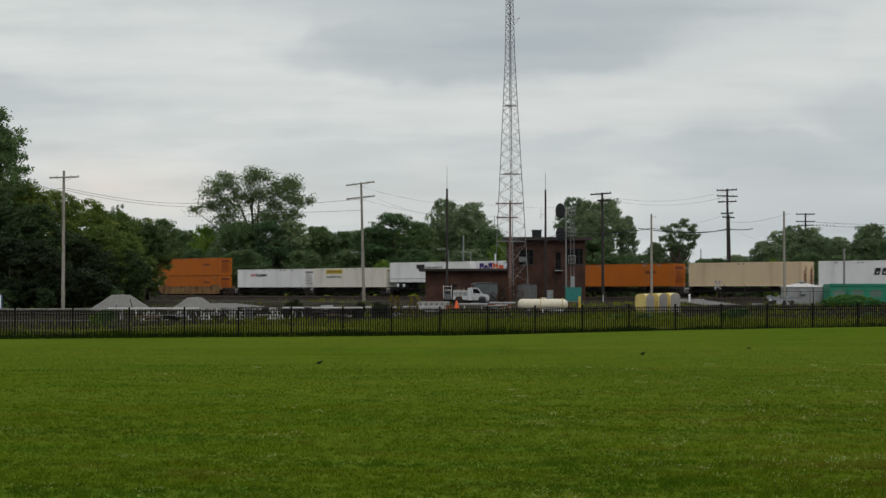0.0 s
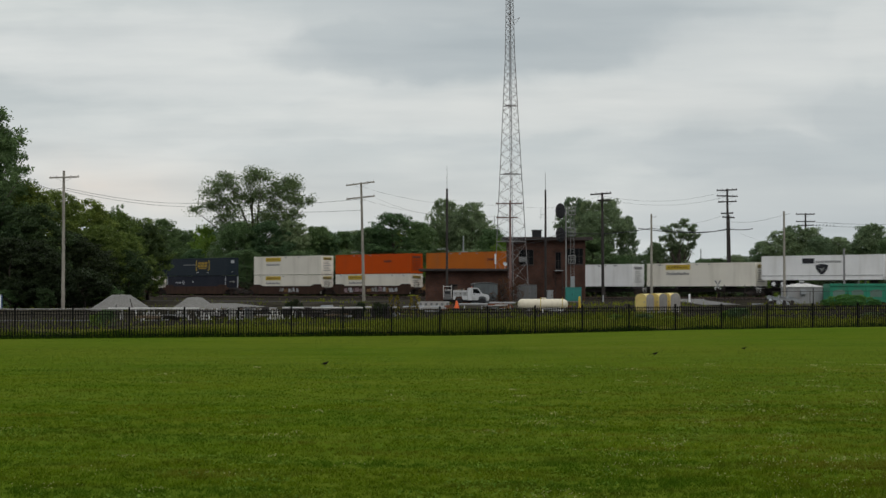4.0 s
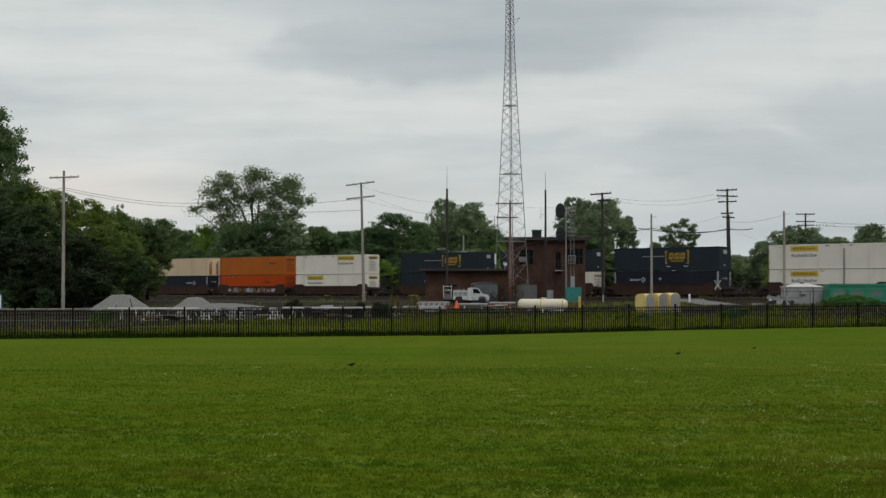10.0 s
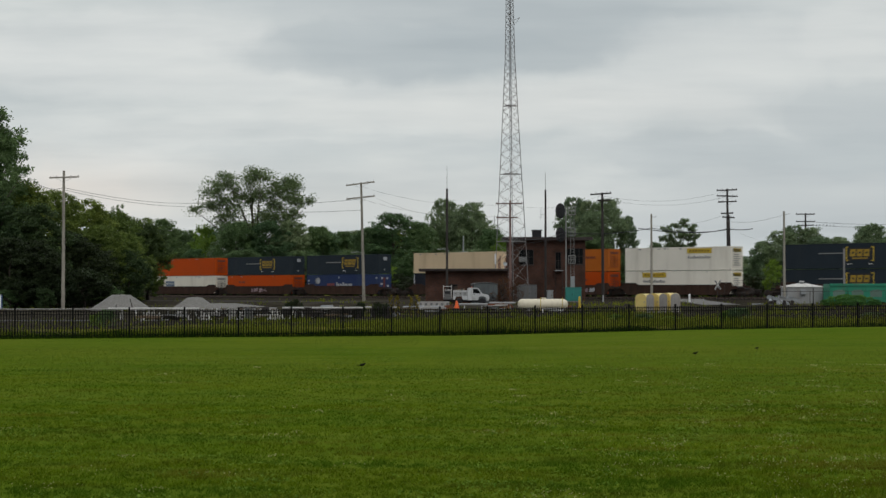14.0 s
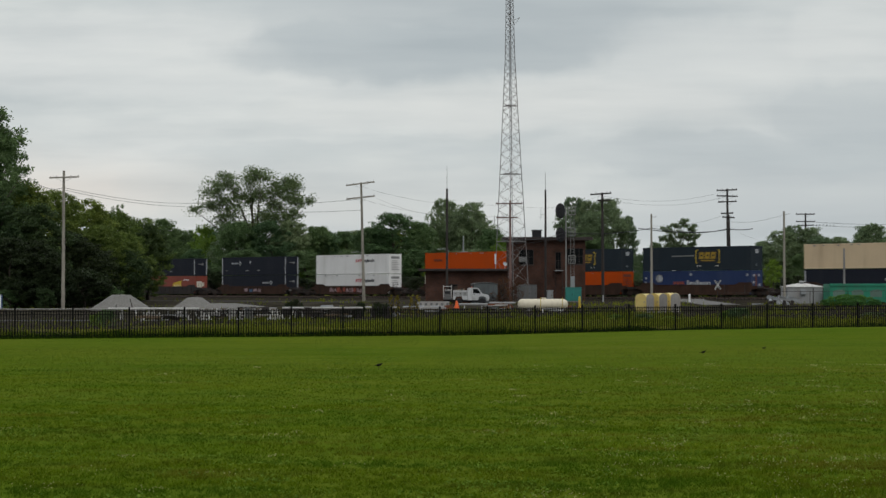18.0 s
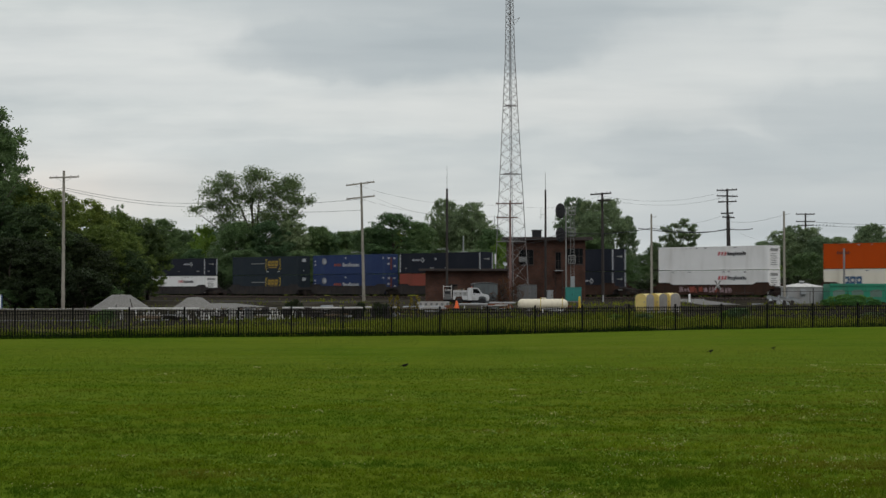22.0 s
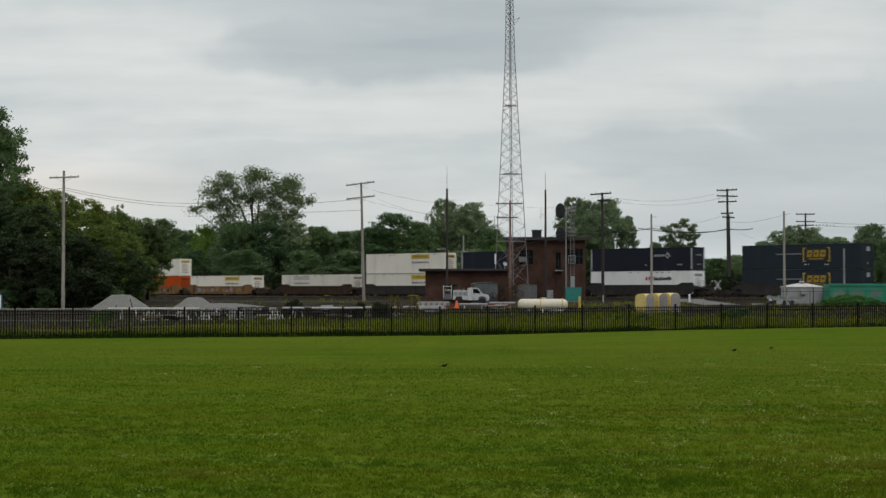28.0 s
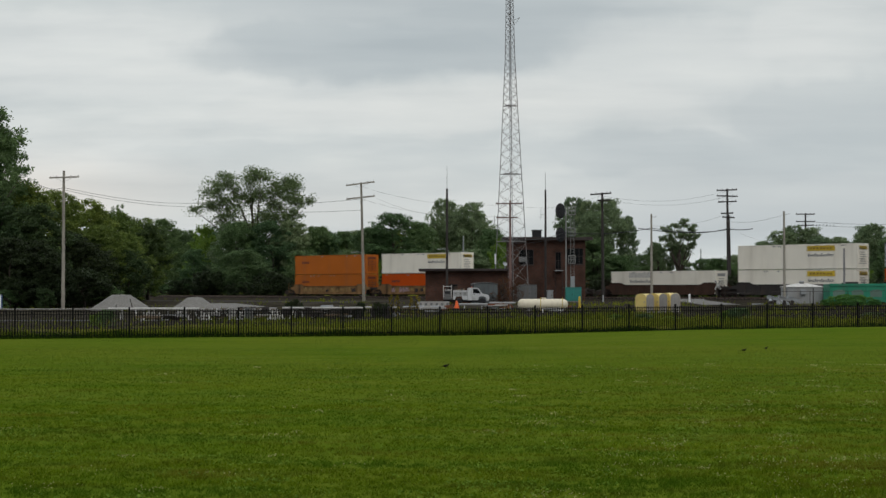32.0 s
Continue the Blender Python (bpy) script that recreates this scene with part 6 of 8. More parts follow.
# wood further back, one end
plant(FAR,
      ("dark", -56.42, 332, 13.49, 15, 46), ("dark", -51.17, 332, 13.25, 15, 184), ("dark", -46.6, 332, 15.7, 15, 342), ("round", -33.11, 332, 14.18, 15, 128), ("warm", -27.86, 332, 13.95, 15, 108),
      ("warm", -22.61, 332, 13.72, 15, 18), ("warm", -17.37, 332, 14.65, 15, 348), ("dark", -12.71, 332, 15.12, 15, 220), ("light", -9.93, 272, 7.23, 6, 60), ("warm", -7.46, 332, 15.12, 15, 201),
      ("warm", -2.21, 332, 15.35, 15, 260), ("round", 3.61, 332, 15.58, 15, 278), ("soft", 4.39, 272, 9.33, 10, 130), ("round", 8.86, 332, 14.18, 15, 257))
# wood further back, other end
plant(FAR,
      ("round", 13.52, 332, 12.09, 15, 18), ("dark", 18.77, 332, 11.15, 15, 186), ("round", 24.01, 332, 12.09, 15, 163), ("round", 24.45, 272, 9.33, 10, 216), ("dark", 29.22, 272, 8.76, 10, 286),
      ("dark", 34, 272, 8.57, 10, 120), ("dark", 38.2, 272, 5.6, 8, 12), ("dark", 51.19, 272, 8.18, 10, 166), ("dark", 55.49, 272, 8.95, 10, 69), ("round", 59.78, 272, 9.33, 10, 263),
      ("dark", 64.56, 272, 9.33, 10, 228), ("round", 69.33, 272, 9.33, 10, 268), ("round", 74.11, 272, 10.09, 10, 303))
for k in range(30):
    s, off = -84 + k * 7.3, -9.5 - 2.0 * (k * 13 % 5) / 5
    x, y = along(s, off)
    tree("dark_bush", x, y, 3.4 + 0.9 * (k * 7 % 4) / 3, 6.5, (k * 77) % 360, "along the railway")


# ---- gravel heaps ----
def heap(x, y, w, h, seed, label):
    g = Geo()
    nr, na = 14, 40
    z0 = -0.15
    for i in range(nr + 1):
        k = i / nr
        for j in range(na):
            a = 2 * math.pi * j / na
            rr = w / 2 * (1 + 0.10 * noise.noise((math.cos(a) * 1.3 + seed, math.sin(a) * 1.3, 0))) * k
            zz = h * min(1.0, (1 - k) * 1.42) * (1 - 0.1 * k)
            zz += 0.05 * noise.noise((rr * math.cos(a) * 2.1, rr * math.sin(a) * 2.1, seed)) if k < 0.98 else 0
            g.v.append((rr * math.cos(a), rr * math.sin(a), zz + (z0 if k == 1 else 0)))
    g.f = [(i * na + j, i * na + (j + 1) % na, (i + 1) * na + (j + 1) % na, (i + 1) * na + j) for i in range(nr) for j in range(na)]
    whole("stone_mound", g, "pile", label, "gravel heap", on_ground(x, y), "gravel heaps", smooth=True)


heap(-34.40, 172.00, 7.15, 1.63, 3, "pale grey heap of crushed stone in the yard")
heap(-26.20, 170.00, 5.01, 1.31, 5, "small pale grey heap of crushed stone in the yard")
heap(-24.6, 180.00, 10.6, 0.42, 8, "long low grey heap of crushed stone in the yard")


# ---- grass, weeds and clover ----
def blades(name, spots, heights, widths, lean, material, label, category):
    """Single bent blades of grass in one mesh."""
    rng = np.random.default_rng(5)
    n = len(spots)
    a = rng.random(n) * 2 * math.pi
    side = np.stack([np.cos(a), np.sin(a), np.zeros(n)], 1) * widths[:, None] * 0.5
    tip = np.stack([rng.normal(0, lean, n), rng.normal(0, lean, n), np.ones(n)], 1) * heights[:, None]
    V = np.empty((n, 3, 3), np.float32)
    V[:, 0], V[:, 1], V[:, 2] = spots - side, spots + side, spots + tip
    me = bpy.data.meshes.new(name)
    me.vertices.add(3 * n)
    me.vertices.foreach_set("co", V.ravel())
    me.loops.add(3 * n)
    me.loops.foreach_set("vertex_index", np.arange(3 * n, dtype=np.int32))
    me.polygons.add(n)
    me.polygons.foreach_set("loop_start", np.arange(0, 3 * n, 3, dtype=np.int32))
    me.update(calc_edges=True)
    me.materials.append(M[material])
    whole(name, me, material, label, category, kind="stuff")


def fence_y(x):
    return np.minimum(77.669 + 0.3534 * x, 76.604 + 0.1278 * x)


def spread(rng, n, y0, y1, slope=0.30, add=2.0):
    y = rng.uniform(y0, y1, n)
    x = rng.uniform(-1, 1, n) * (add + slope * y)
    return x, y


def lift(x, y):
    return np.array([ground_z(a, b) + 0.035 * noise.noise((a * 0.09, b * 0.09, 0)) for a, b in zip(x, y)])


def lawn_grass():
    rng = np.random.default_rng(11)
    P, Hh, Ww = [], [], []
    near, tall, wide = (13, 20, 30, 44, 60, 82), (0.040, 0.037, 0.031, 0.021, 0.013, 0.009), (0.008, 0.010, 0.014, 0.020, 0.028, 0.038)
    for y0, y1, n in ((13, 20, 190000), (20, 30, 170000), (30, 44, 130000), (44, 60, 90000), (60, 82, 70000)):
        x, y = spread(rng, n, y0, y1)
        clump = np.array([noise.noise((a * 0.9, b * 0.9, 3.1)) + 0.6 * noise.noise((a * 0.25, b * 0.4, 9.0)) for a, b in zip(x, y)])
        tuft = np.array([noise.noise((a * 4.5, b * 4.5, 1.7)) + 0.5 * noise.noise((a * 11.0, b * 11.0, 5.0)) for a, b in zip(x, y)])
        tuft *= np.clip((54 - y) / 26, 0.12, 1)
        keep = (y < fence_y(x) - 0.1) & (clump + rng.normal(0, 0.25, n) > -0.75) & (tuft + rng.normal(0, 0.2, n) > -0.3)
        x, y, c = x[keep], y[keep], 0.6 * clump[keep] + 2.0 * tuft[keep]
        rank = 1 + 0.55 * np.clip(x / 3.5, 0, 1) * np.clip((25 - y) / 9, 0, 1)
        P.append(np.stack([x, y, lift(x, y)], 1))
        Hh.append(np.interp(y, near, tall) * rng.uniform(0.5, 1.15, len(x)) * np.clip(1 + 0.38 * rank * c, 0.3, 1.9) * rank)
        Ww.append(np.interp(y, near, wide))
    P, Hh, Ww = np.concatenate(P), np.concatenate(Hh), np.concatenate(Ww)
    # picks the far blades that get the paler, sheen-coloured set
    dry = rng.random(len(P)) < np.clip((P[:, 1] + 0.35 * P[:, 0] - 34) / 28, 0, 1)
    blades("lawn_grass", P[~dry], Hh[~dry], Ww[~dry], 0.7, "grass", "short mown green grass of the lawn", "grass")
    blades("dry_lawn_grass", P[dry], Hh[dry] * 0.8, Ww[dry], 0.7, "grass_pale", "mown grass of the lawn near the fence, sheen in its paler colour", "grass")


def clover():
    rng = np.random.default_rng(21)
    g = Geo()
    n = 0
    while n < 2100:
        cx, cy = spread(rng, 1, 15, 46, 0.29, 0.5)
        if rng.random() > 0.25 + 0.75 * min(1.0, max(0.0, cx[0] / (0.2 * cy[0]))):
            continue
        wide = rng.uniform(0.05, 0.22)
        for _ in range(int(rng.integers(3, 26))):
            x, y = float(cx[0] + rng.normal(0, wide)), float(cy[0] + rng.normal(0, wide * 1.6))
            z = float(lift([x], [y])[0]) + rng.uniform(0.03, 0.05)
            r = (0.004 + 0.004 * rng.random()) * (0.75 + y / 50)
            g.add([(x + r, y, z), (x - r, y, z), (x, y + r, z), (x, y - r, z), (x, y, z + r), (x, y, z - r)],
                  [(0, 2, 4), (2, 1, 4), (1, 3, 4), (3, 0, 4), (2, 0, 5), (1, 2, 5), (3, 1, 5), (0, 3, 5)])
            n += 1
    for k in range(34):
        cx, cy = (rng.uniform(1.6, 6.0), rng.uniform(15.5, 24)) if k % 4 else (rng.normal(3.9, 0.35), rng.normal(17.0, 0.8))
        for _ in range(int(rng.integers(4, 16))):
            x, y = float(cx + rng.normal(0, 0.10)), float(cy + rng.normal(0, 0.18))
            z = float(lift([x], [y])[0]) + rng.uniform(0.035, 0.055)
            r = 0.004 + 0.005 * rng.random() ** 2
            g.add([(x + r, y, z), (x - r, y, z), (x, y + r, z), (x, y - r, z), (x, y, z + r), (x, y, z - r)],
                  [(0, 2, 4), (2, 1, 4), (1, 3, 4), (3, 0, 4), (2, 0, 5), (1, 2, 5), (3, 1, 5), (0, 3, 5)])
    me = bpy.data.meshes.new("clover_blossoms")
    me.from_pydata(g.v, [], g.f)
    me.materials.append(M["clover"])
    whole("clover_blossoms", me, "clover", "scattered white clover blossoms in the lawn", "flowers", kind="stuff")


def clover_patches():
    """Low round leaves in patches through the near lawn."""
    rng = np.random.default_rng(77)
    V, F = [], []
    for _ in range(260):
        cx, cy = spread(rng, 1, 15, 52, 0.29, 0.5)
        sx, sy = rng.uniform(0.08, 0.4), rng.uniform(0.08, 0.4)
        for _ in range(int(55 * sx / 0.25)):
            x, y = float(cx[0] + rng.normal(0, sx)), float(cy[0] + rng.normal(0, sy))
            z = float(lift([x], [y])[0]) + rng.uniform(0.03, 0.055)
            r = rng.uniform(0.009, 0.017)
            a0 = rng.random() * 6.28
            k = len(V)
            tx, ty = rng.normal(0, 0.35, 2)
            for j in range(5):
                a = a0 + j * 1.2566
                dx, dy = r * math.cos(a), r * math.sin(a)
                V.append((x + dx, y + dy, z + dx * tx + dy * ty))
            F.append(tuple(range(k, k + 5)))
    me = bpy.data.meshes.new("clover_leaves")
    me.from_pydata(V, [], F)
    me.materials.append(M["clover_leaf"])
    whole("clover_leaves", me, "clover_leaf", "patches of low clover leaves in the lawn", "clover", kind="stuff")


clover_patches()


def weeds():
    rng = np.random.default_rng(31)
    n = 110000
    x = rng.uniform(-34, 44, n)
    back = rng.random(n) ** 1.4 * 62
    y = fence_y(x) + back
    dens = np.array([noise.noise((a * 0.12, b * 0.12, 7.7)) + 0.5 * noise.noise((a * 0.6, b * 0.6, 2.0)) for a, b in zip(x, y)])
    keep = (dens + rng.normal(0, 0.15, n) - np.clip((back - 26) / 36, 0, 1) * 0.8 > -0.16)
    keep &= rng.random(n) > np.clip((-5 - x) / 12, 0, 1) * np.clip((back - 9) / 9, 0.45, 0.96)
    keep &= rng.random(n) > np.clip((x - 13) / 9, 0, 1) * np.clip((back - 2) / 9, 0.3, 0.8)
    x, y, dens = x[keep], y[keep], dens[keep]
    h = 0.26 * rng.uniform(0.5, 1.6, len(x)) * (1 + 0.8 * np.clip(dens, -0.5, 1))
    blades("rough_grass", np.stack([x, y, lift(x, y)], 1), h, np.full(len(x), 0.06), 0.35, "weed", "tall yellowish rough grass and weeds behind the fence", "weeds")
    n = 60000
    s, off = rng.uniform(-70, 150, n), rng.uniform(16, 75, n)
    x, y = TRACK_X + TC * s - TS * off, TRACK_Y - TS * s - TC * off
    dens = np.array([noise.noise((a * 0.16, b * 0.16, 3.3)) + 0.6 * noise.noise((a * 0.7, b * 0.7, 8.0)) for a, b in zip(x, y)])
    keep = (dens + rng.normal(0, 0.1, n) - np.clip((20 - x) / 60, 0, 0.25) > 0.34) & (y > fence_y(x) + 25)
    x, y, dens = x[keep], y[keep], dens[keep]
    blades("yard_weeds", np.stack([x, y, lift(x, y)], 1), rng.uniform(0.12, 0.5, len(x)), np.full(len(x), 0.09), 0.4, "weed", "sparse weeds growing through the stony yard", "weeds")
    # uncut grass whose dark colour also stands for shade at the fence foot
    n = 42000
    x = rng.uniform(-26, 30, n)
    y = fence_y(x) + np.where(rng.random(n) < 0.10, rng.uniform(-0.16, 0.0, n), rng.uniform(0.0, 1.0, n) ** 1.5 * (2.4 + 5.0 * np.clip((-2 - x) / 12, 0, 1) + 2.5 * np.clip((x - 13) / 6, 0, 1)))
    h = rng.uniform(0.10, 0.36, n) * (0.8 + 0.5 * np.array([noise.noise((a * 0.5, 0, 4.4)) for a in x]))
    blades("fence_grass", np.stack([x, y, lift(x, y)], 1), h, np.full(n, 0.035), 0.3, "weed_shade", "uncut grass along the foot of the fence, shade in its dark colour", "grass")


lawn_grass()
clover()
weeds()


# ---- the yard ----
def wheel(owner, x, y, r, w=0.24):
    t = part("wheel", shared("road_tyre_%d" % int(r * 100), "rubber", lambda: Geo().lathe([(r * 0.6, -w / 2), (r * 0.92, -w / 2), (r, -w * 0.3), (r, w * 0.3), (r * 0.92, w / 2), (r * 0.6, w / 2)], 20, m=pose(0, 0, 0, 90)), True), "rubber", owner, at=pose(x, y, r))
    part("rim", shared("road_rim_%d" % int(r * 100), "chrome", lambda: Geo().lathe([(0.04, -w * 0.42), (r * 0.3, -w * 0.36), (r * 0.62, -w * 0.44), (r * 0.62, w * 0.44), (r * 0.3, w * 0.36), (0.04, w * 0.42)], 16, m=pose(0, 0, 0, 90)), True), "chrome", t)


def service_truck(x, y, turn):
    o = thing("service_truck", "white utility service truck with tool boxes and a ladder rack", "truck", on_ground(x, y, turn) @ Matrix.Diagonal((0.88, 0.95, 0.94, 1)))
    w = 1.9
    part("cab", Geo().extrude([(3.0, 0.55), (4.25, 0.55), (4.35, 0.86), (4.55, 0.98), (5.02, 0.98), (5.22, 0.86), (5.32, 0.5), (5.56, 0.5), (5.62, 0.62), (5.62, 0.98), (5.5, 1.16), (5.3, 1.22), (4.83, 1.30), (4.3, 1.90), (4.08, 1.97), (3.14, 1.97), (3.0, 1.9)], -w / 2, w / 2), "truck_white", o, "white cab and bonnet")
    for s in (-1, 1):
        yy = s * (w / 2 + 0.004)
        part("side_window", Geo().extrude([(3.66, 1.32), (4.62, 1.32), (4.2, 1.84), (3.66, 1.84)], yy - 0.004, yy + 0.004), "window", o)
        part("door_handle", Geo().box(3.68, yy - 0.02, 1.16, 3.86, yy + 0.02, 1.2, 0.005), "black", o)
        part("mirror", Geo().box(4.4, min(yy + 0.02 * s, yy + 0.2 * s), 1.22, 4.5, max(yy + 0.02 * s, yy + 0.2 * s), 1.5, 0.02), "black", o)
        part("headlight", Geo().box(5.47, s * 0.7 - 0.17, 0.82, 5.515, s * 0.7 + 0.17, 1.0, 0.01), "chrome", o)
        part("tail_light", Geo().box(-0.02, s * 0.82 - 0.06, 0.7, 0.02, s * 0.82 + 0.06, 0.9, 0.01), "lens_red", o)
    part("windscreen", Geo().add([(4.825, -0.86, 1.315), (4.825, 0.86, 1.315), (4.330, 0.82, 1.875), (4.330, -0.82, 1.875), (4.855, -0.86, 1.33), (4.855, 0.86, 1.33), (4.360, 0.82, 1.89), (4.360, -0.82, 1.89)],
                                 [(0, 1, 2, 3), (7, 6, 5, 4), (0, 4, 5, 1), (1, 5, 6, 2), (2, 6, 7, 3), (3, 7, 4, 0)]), "window", o)
    part("service_body", Geo().extrude([(1.25, 0.6), (1.45, 0.6), (1.6, 0.98), (2.3, 0.98), (2.42, 0.6), (2.96, 0.6), (2.96, 1.66), (1.25, 1.66)], -w / 2 - 0.05, w / 2 + 0.05), "truck_white", o, "white tool-box body")
    for k, (a, b) in enumerate(((1.3, 1.82), (1.87, 2.38), (2.43, 2.92))):
        d = part("tool_box_door", Geo().box(a, -w / 2 - 0.068, 1.04, b, -w / 2 - 0.052, 1.52, 0.008), "shed_white", o)
        part("latch", Geo().box((a + b) / 2 - 0.05, -w / 2 - 0.085, 1.22, (a + b) / 2 + 0.05, -w / 2 - 0.068, 1.32), "iron", d)
    part("beacon_bar", Geo().box(3.4, -0.55, 1.974, 3.55, 0.55, 2.06, 0.02), "cone", o, "orange roof beacon bar")
    part("hose_reel", Geo().lathe([(0.26, -0.12), (0.26, -0.09), (0.12, -0.08), (0.12, 0.08), (0.26, 0.09), (0.26, 0.12)], 16, m=pose(1.55, -0.5, 1.94, 90, 0, 0)), "iron", o)
    part("vice", Geo().box(2.2, -0.8, 1.664, 2.42, -0.6, 1.9, 0.02), "iron", o)
    part("rear_deck", Geo().box(0.0, -w / 2, 0.62, 1.24, w / 2, 0.86, 0.02), "grey_paint", o)
    g = Geo()
    for xx in (0.06, 1.02):
        for yy in (-0.82, 0.82):
            g.tube([(xx, yy, 0.86), (xx, yy, 2.25)], 0.045, 6)
    for zz in (1.72, 2.12):
        for yy in (-0.82, 0.82):
            g.tube([(0.0, yy, zz), (1.1, yy, zz)], 0.04, 6)
        for xx in (0.06, 1.02):
            g.tube([(xx, -0.82, zz), (xx, 0.82, zz)], 0.04, 6)
    part("ladder_rack", g, "frame_white", o, "white pipe ladder rack")
    part("rear_locker", Geo().box(0.14, -0.78, 0.864, 0.96, 0.78, 1.66, 0.02), "grey_paint", o)
    part("locker_opening", Geo().box(0.24, -0.79, 1.26, 0.86, -0.781, 1.56), "black", o)
    g = Geo()
    for yy in (-0.75, -0.2, 0.4, 0.75):
        g.tube([(1.3, yy, 1.70), (2.66, yy, 1.78 + 0.1 * yy)], 0.04, 6)
    for xx in (1.4, 2.0, 2.55):
        g.tube([(xx, -0.85, 1.69), (xx, 0.85, 1.69)], 0.03, 6)
    part("pipe_bundle", g, "wood", o, "brown pipes and poles carried on the body")
    part("bumper", Geo().box(5.42, -0.9, 0.42, 5.6, 0.9, 0.62, 0.03), "grey_paint", o)
    part("chassis", Geo().box(0.1, -0.5, 0.35, 5.2, 0.5, 0.58, 0.02), "black", o)
    for xx in (1.95, 4.79):
        for yy in (-0.83, 0.83):
            wheel(o, xx, yy, 0.39)


service_truck(0.00, 173.00, 0)


def gas_tank(x, y, turn):
    o = thing("gas_tank", "long cream horizontal gas tank on concrete saddles", "tank", on_ground(x, y, turn))
    r, l = 0.5, 4.56
    prof = [(0.02, 0.0), (0.25, 0.05), (0.40, 0.15), (0.48, 0.30), (r, 0.5), (r, l - 0.5), (0.48, l - 0.30), (0.40, l - 0.15), (0.25, l - 0.05), (0.02, l)]
    part("vessel", Geo().lathe(prof, 24, m=pose(0, 0, 0.58, 0, 90, 0)), "tank", o, smooth=True)
    for k in (0.85, l - 0.95):
        part("saddle", Geo().extrude([(-0.5, -0.1), (0.5, -0.1), (0.46, 0.28), (0.28, 0.16), (0, 0.095), (-0.28, 0.16), (-0.46, 0.28)], k, k + 0.22, "x"), "concrete", o)
    part("valve_hood", Geo().lathe([(0.2, 1.03), (0.2, 1.16), (0.16, 1.20)], 14, (l * 0.52, 0)), "tank", o)
    for k in (l * 0.45, l * 0.88):
        part("vent_pipe", Geo().tube([(k, -0.52, 0.0), (k, -0.52, 1.22)], 0.03, 6), "pole_yellow", o)


gas_tank(6.77, 146.00, 0)


def cabin(x, y, turn):
    o = thing("portable_toilet", "portable cabin with yellow front, grey sides and arched top", "portable toilet", on_ground(x, y, turn), "portable cabins in the yard")
    a, h = 0.55, 1.22
    arch = lambda q, top: [(-q, 0.1), (q, 0.1), (q, h)] + [(q * math.cos(t * math.pi / 10), h + top * math.sin(t * math.pi / 10)) for t in range(1, 10)] + [(-q, h)]
    part("base", Geo().box(-a - 0.04, -a - 0.04, -0.1, a + 0.04, a + 0.04, 0.098, 0.02), "cabin_grey", o)
    part("shell", Geo().extrude(arch(a, 0.36), -a, a), "cabin_yellow", o, "yellow plastic shell")
    for s in (-1, 1):
        pts = arch(a - 0.02, 0.34)
        part("side_panel", Geo().extrude(pts, s * (a + 0.006) - 0.005, s * (a + 0.006) + 0.005, "x"), "cabin_grey", o, "grey ribbed side panel")
    for k in range(6):
        part("rib", Geo().box(a + 0.012, -a + 0.10 + k * 0.165, 0.15, a + 0.03, -a + 0.15 + k * 0.165, h), "cabin_grey", o)
    d = part("door", Geo().extrude(arch(a - 0.07, 0.27), -a - 0.02, -a - 0.004), "cabin_yellow", o)
    part("handle", Geo().box(a - 0.2, -a - 0.05, 0.8, a - 0.14, -a - 0.02, 0.95, 0.005), "cabin_grey", d)


cabin(16.53, 132.00, -43)
cabin(17.74, 132.90, -46)
cabin(18.95, 133.95, -55)


def box_cabinet(name, label, category, x, y, w, dep, h, material, doors=2, roof=None, turn=0):
    o = thing(name, label, category, on_ground(x, y, turn))
    part("body", Geo().box(0, 0, 0.12, w, dep, h, 0.02), material, o)
    part("plinth", Geo().box(0.04, 0.04, -0.2, w - 0.04, dep - 0.04, 0.118), "concrete", o)
    part("lid", Geo().box(-0.05, -0.05, h + 0.003, w + 0.05, dep + 0.05, h + 0.07, 0.015), roof or material, o)
    for k in range(doors):
        a, b = w * k / doors + 0.05, w * (k + 1) / doors - 0.05
        d = part("door", Geo().box(a, -0.025, 0.2, b, -0.003, h - 0.08, 0.008), material, o)
        part("handle", Geo().box(b - 0.12, -0.05, h * 0.5, b - 0.08, -0.025, h * 0.5 + 0.14), "iron", d)


box_cabinet("equipment_cabinet", "teal metal signal equipment cabinet beside the mast", "cabinet", 14.32, 188.00, 1.85, 1.0, 1.52 + 0.15, "teal", 2)
box_cabinet("equipment_cabinet", "grey metal equipment cabinet by the brick wall", "cabinet", 8.53, 184.00, 2.20, 1.4, 2.00, "grey_paint", 3)
box_cabinet("meter_cabinet", "small pale grey meter cabinet on a plinth", "cabinet", 12.21, 189.00, 0.73, 0.5, 1.33, "silver", 1)


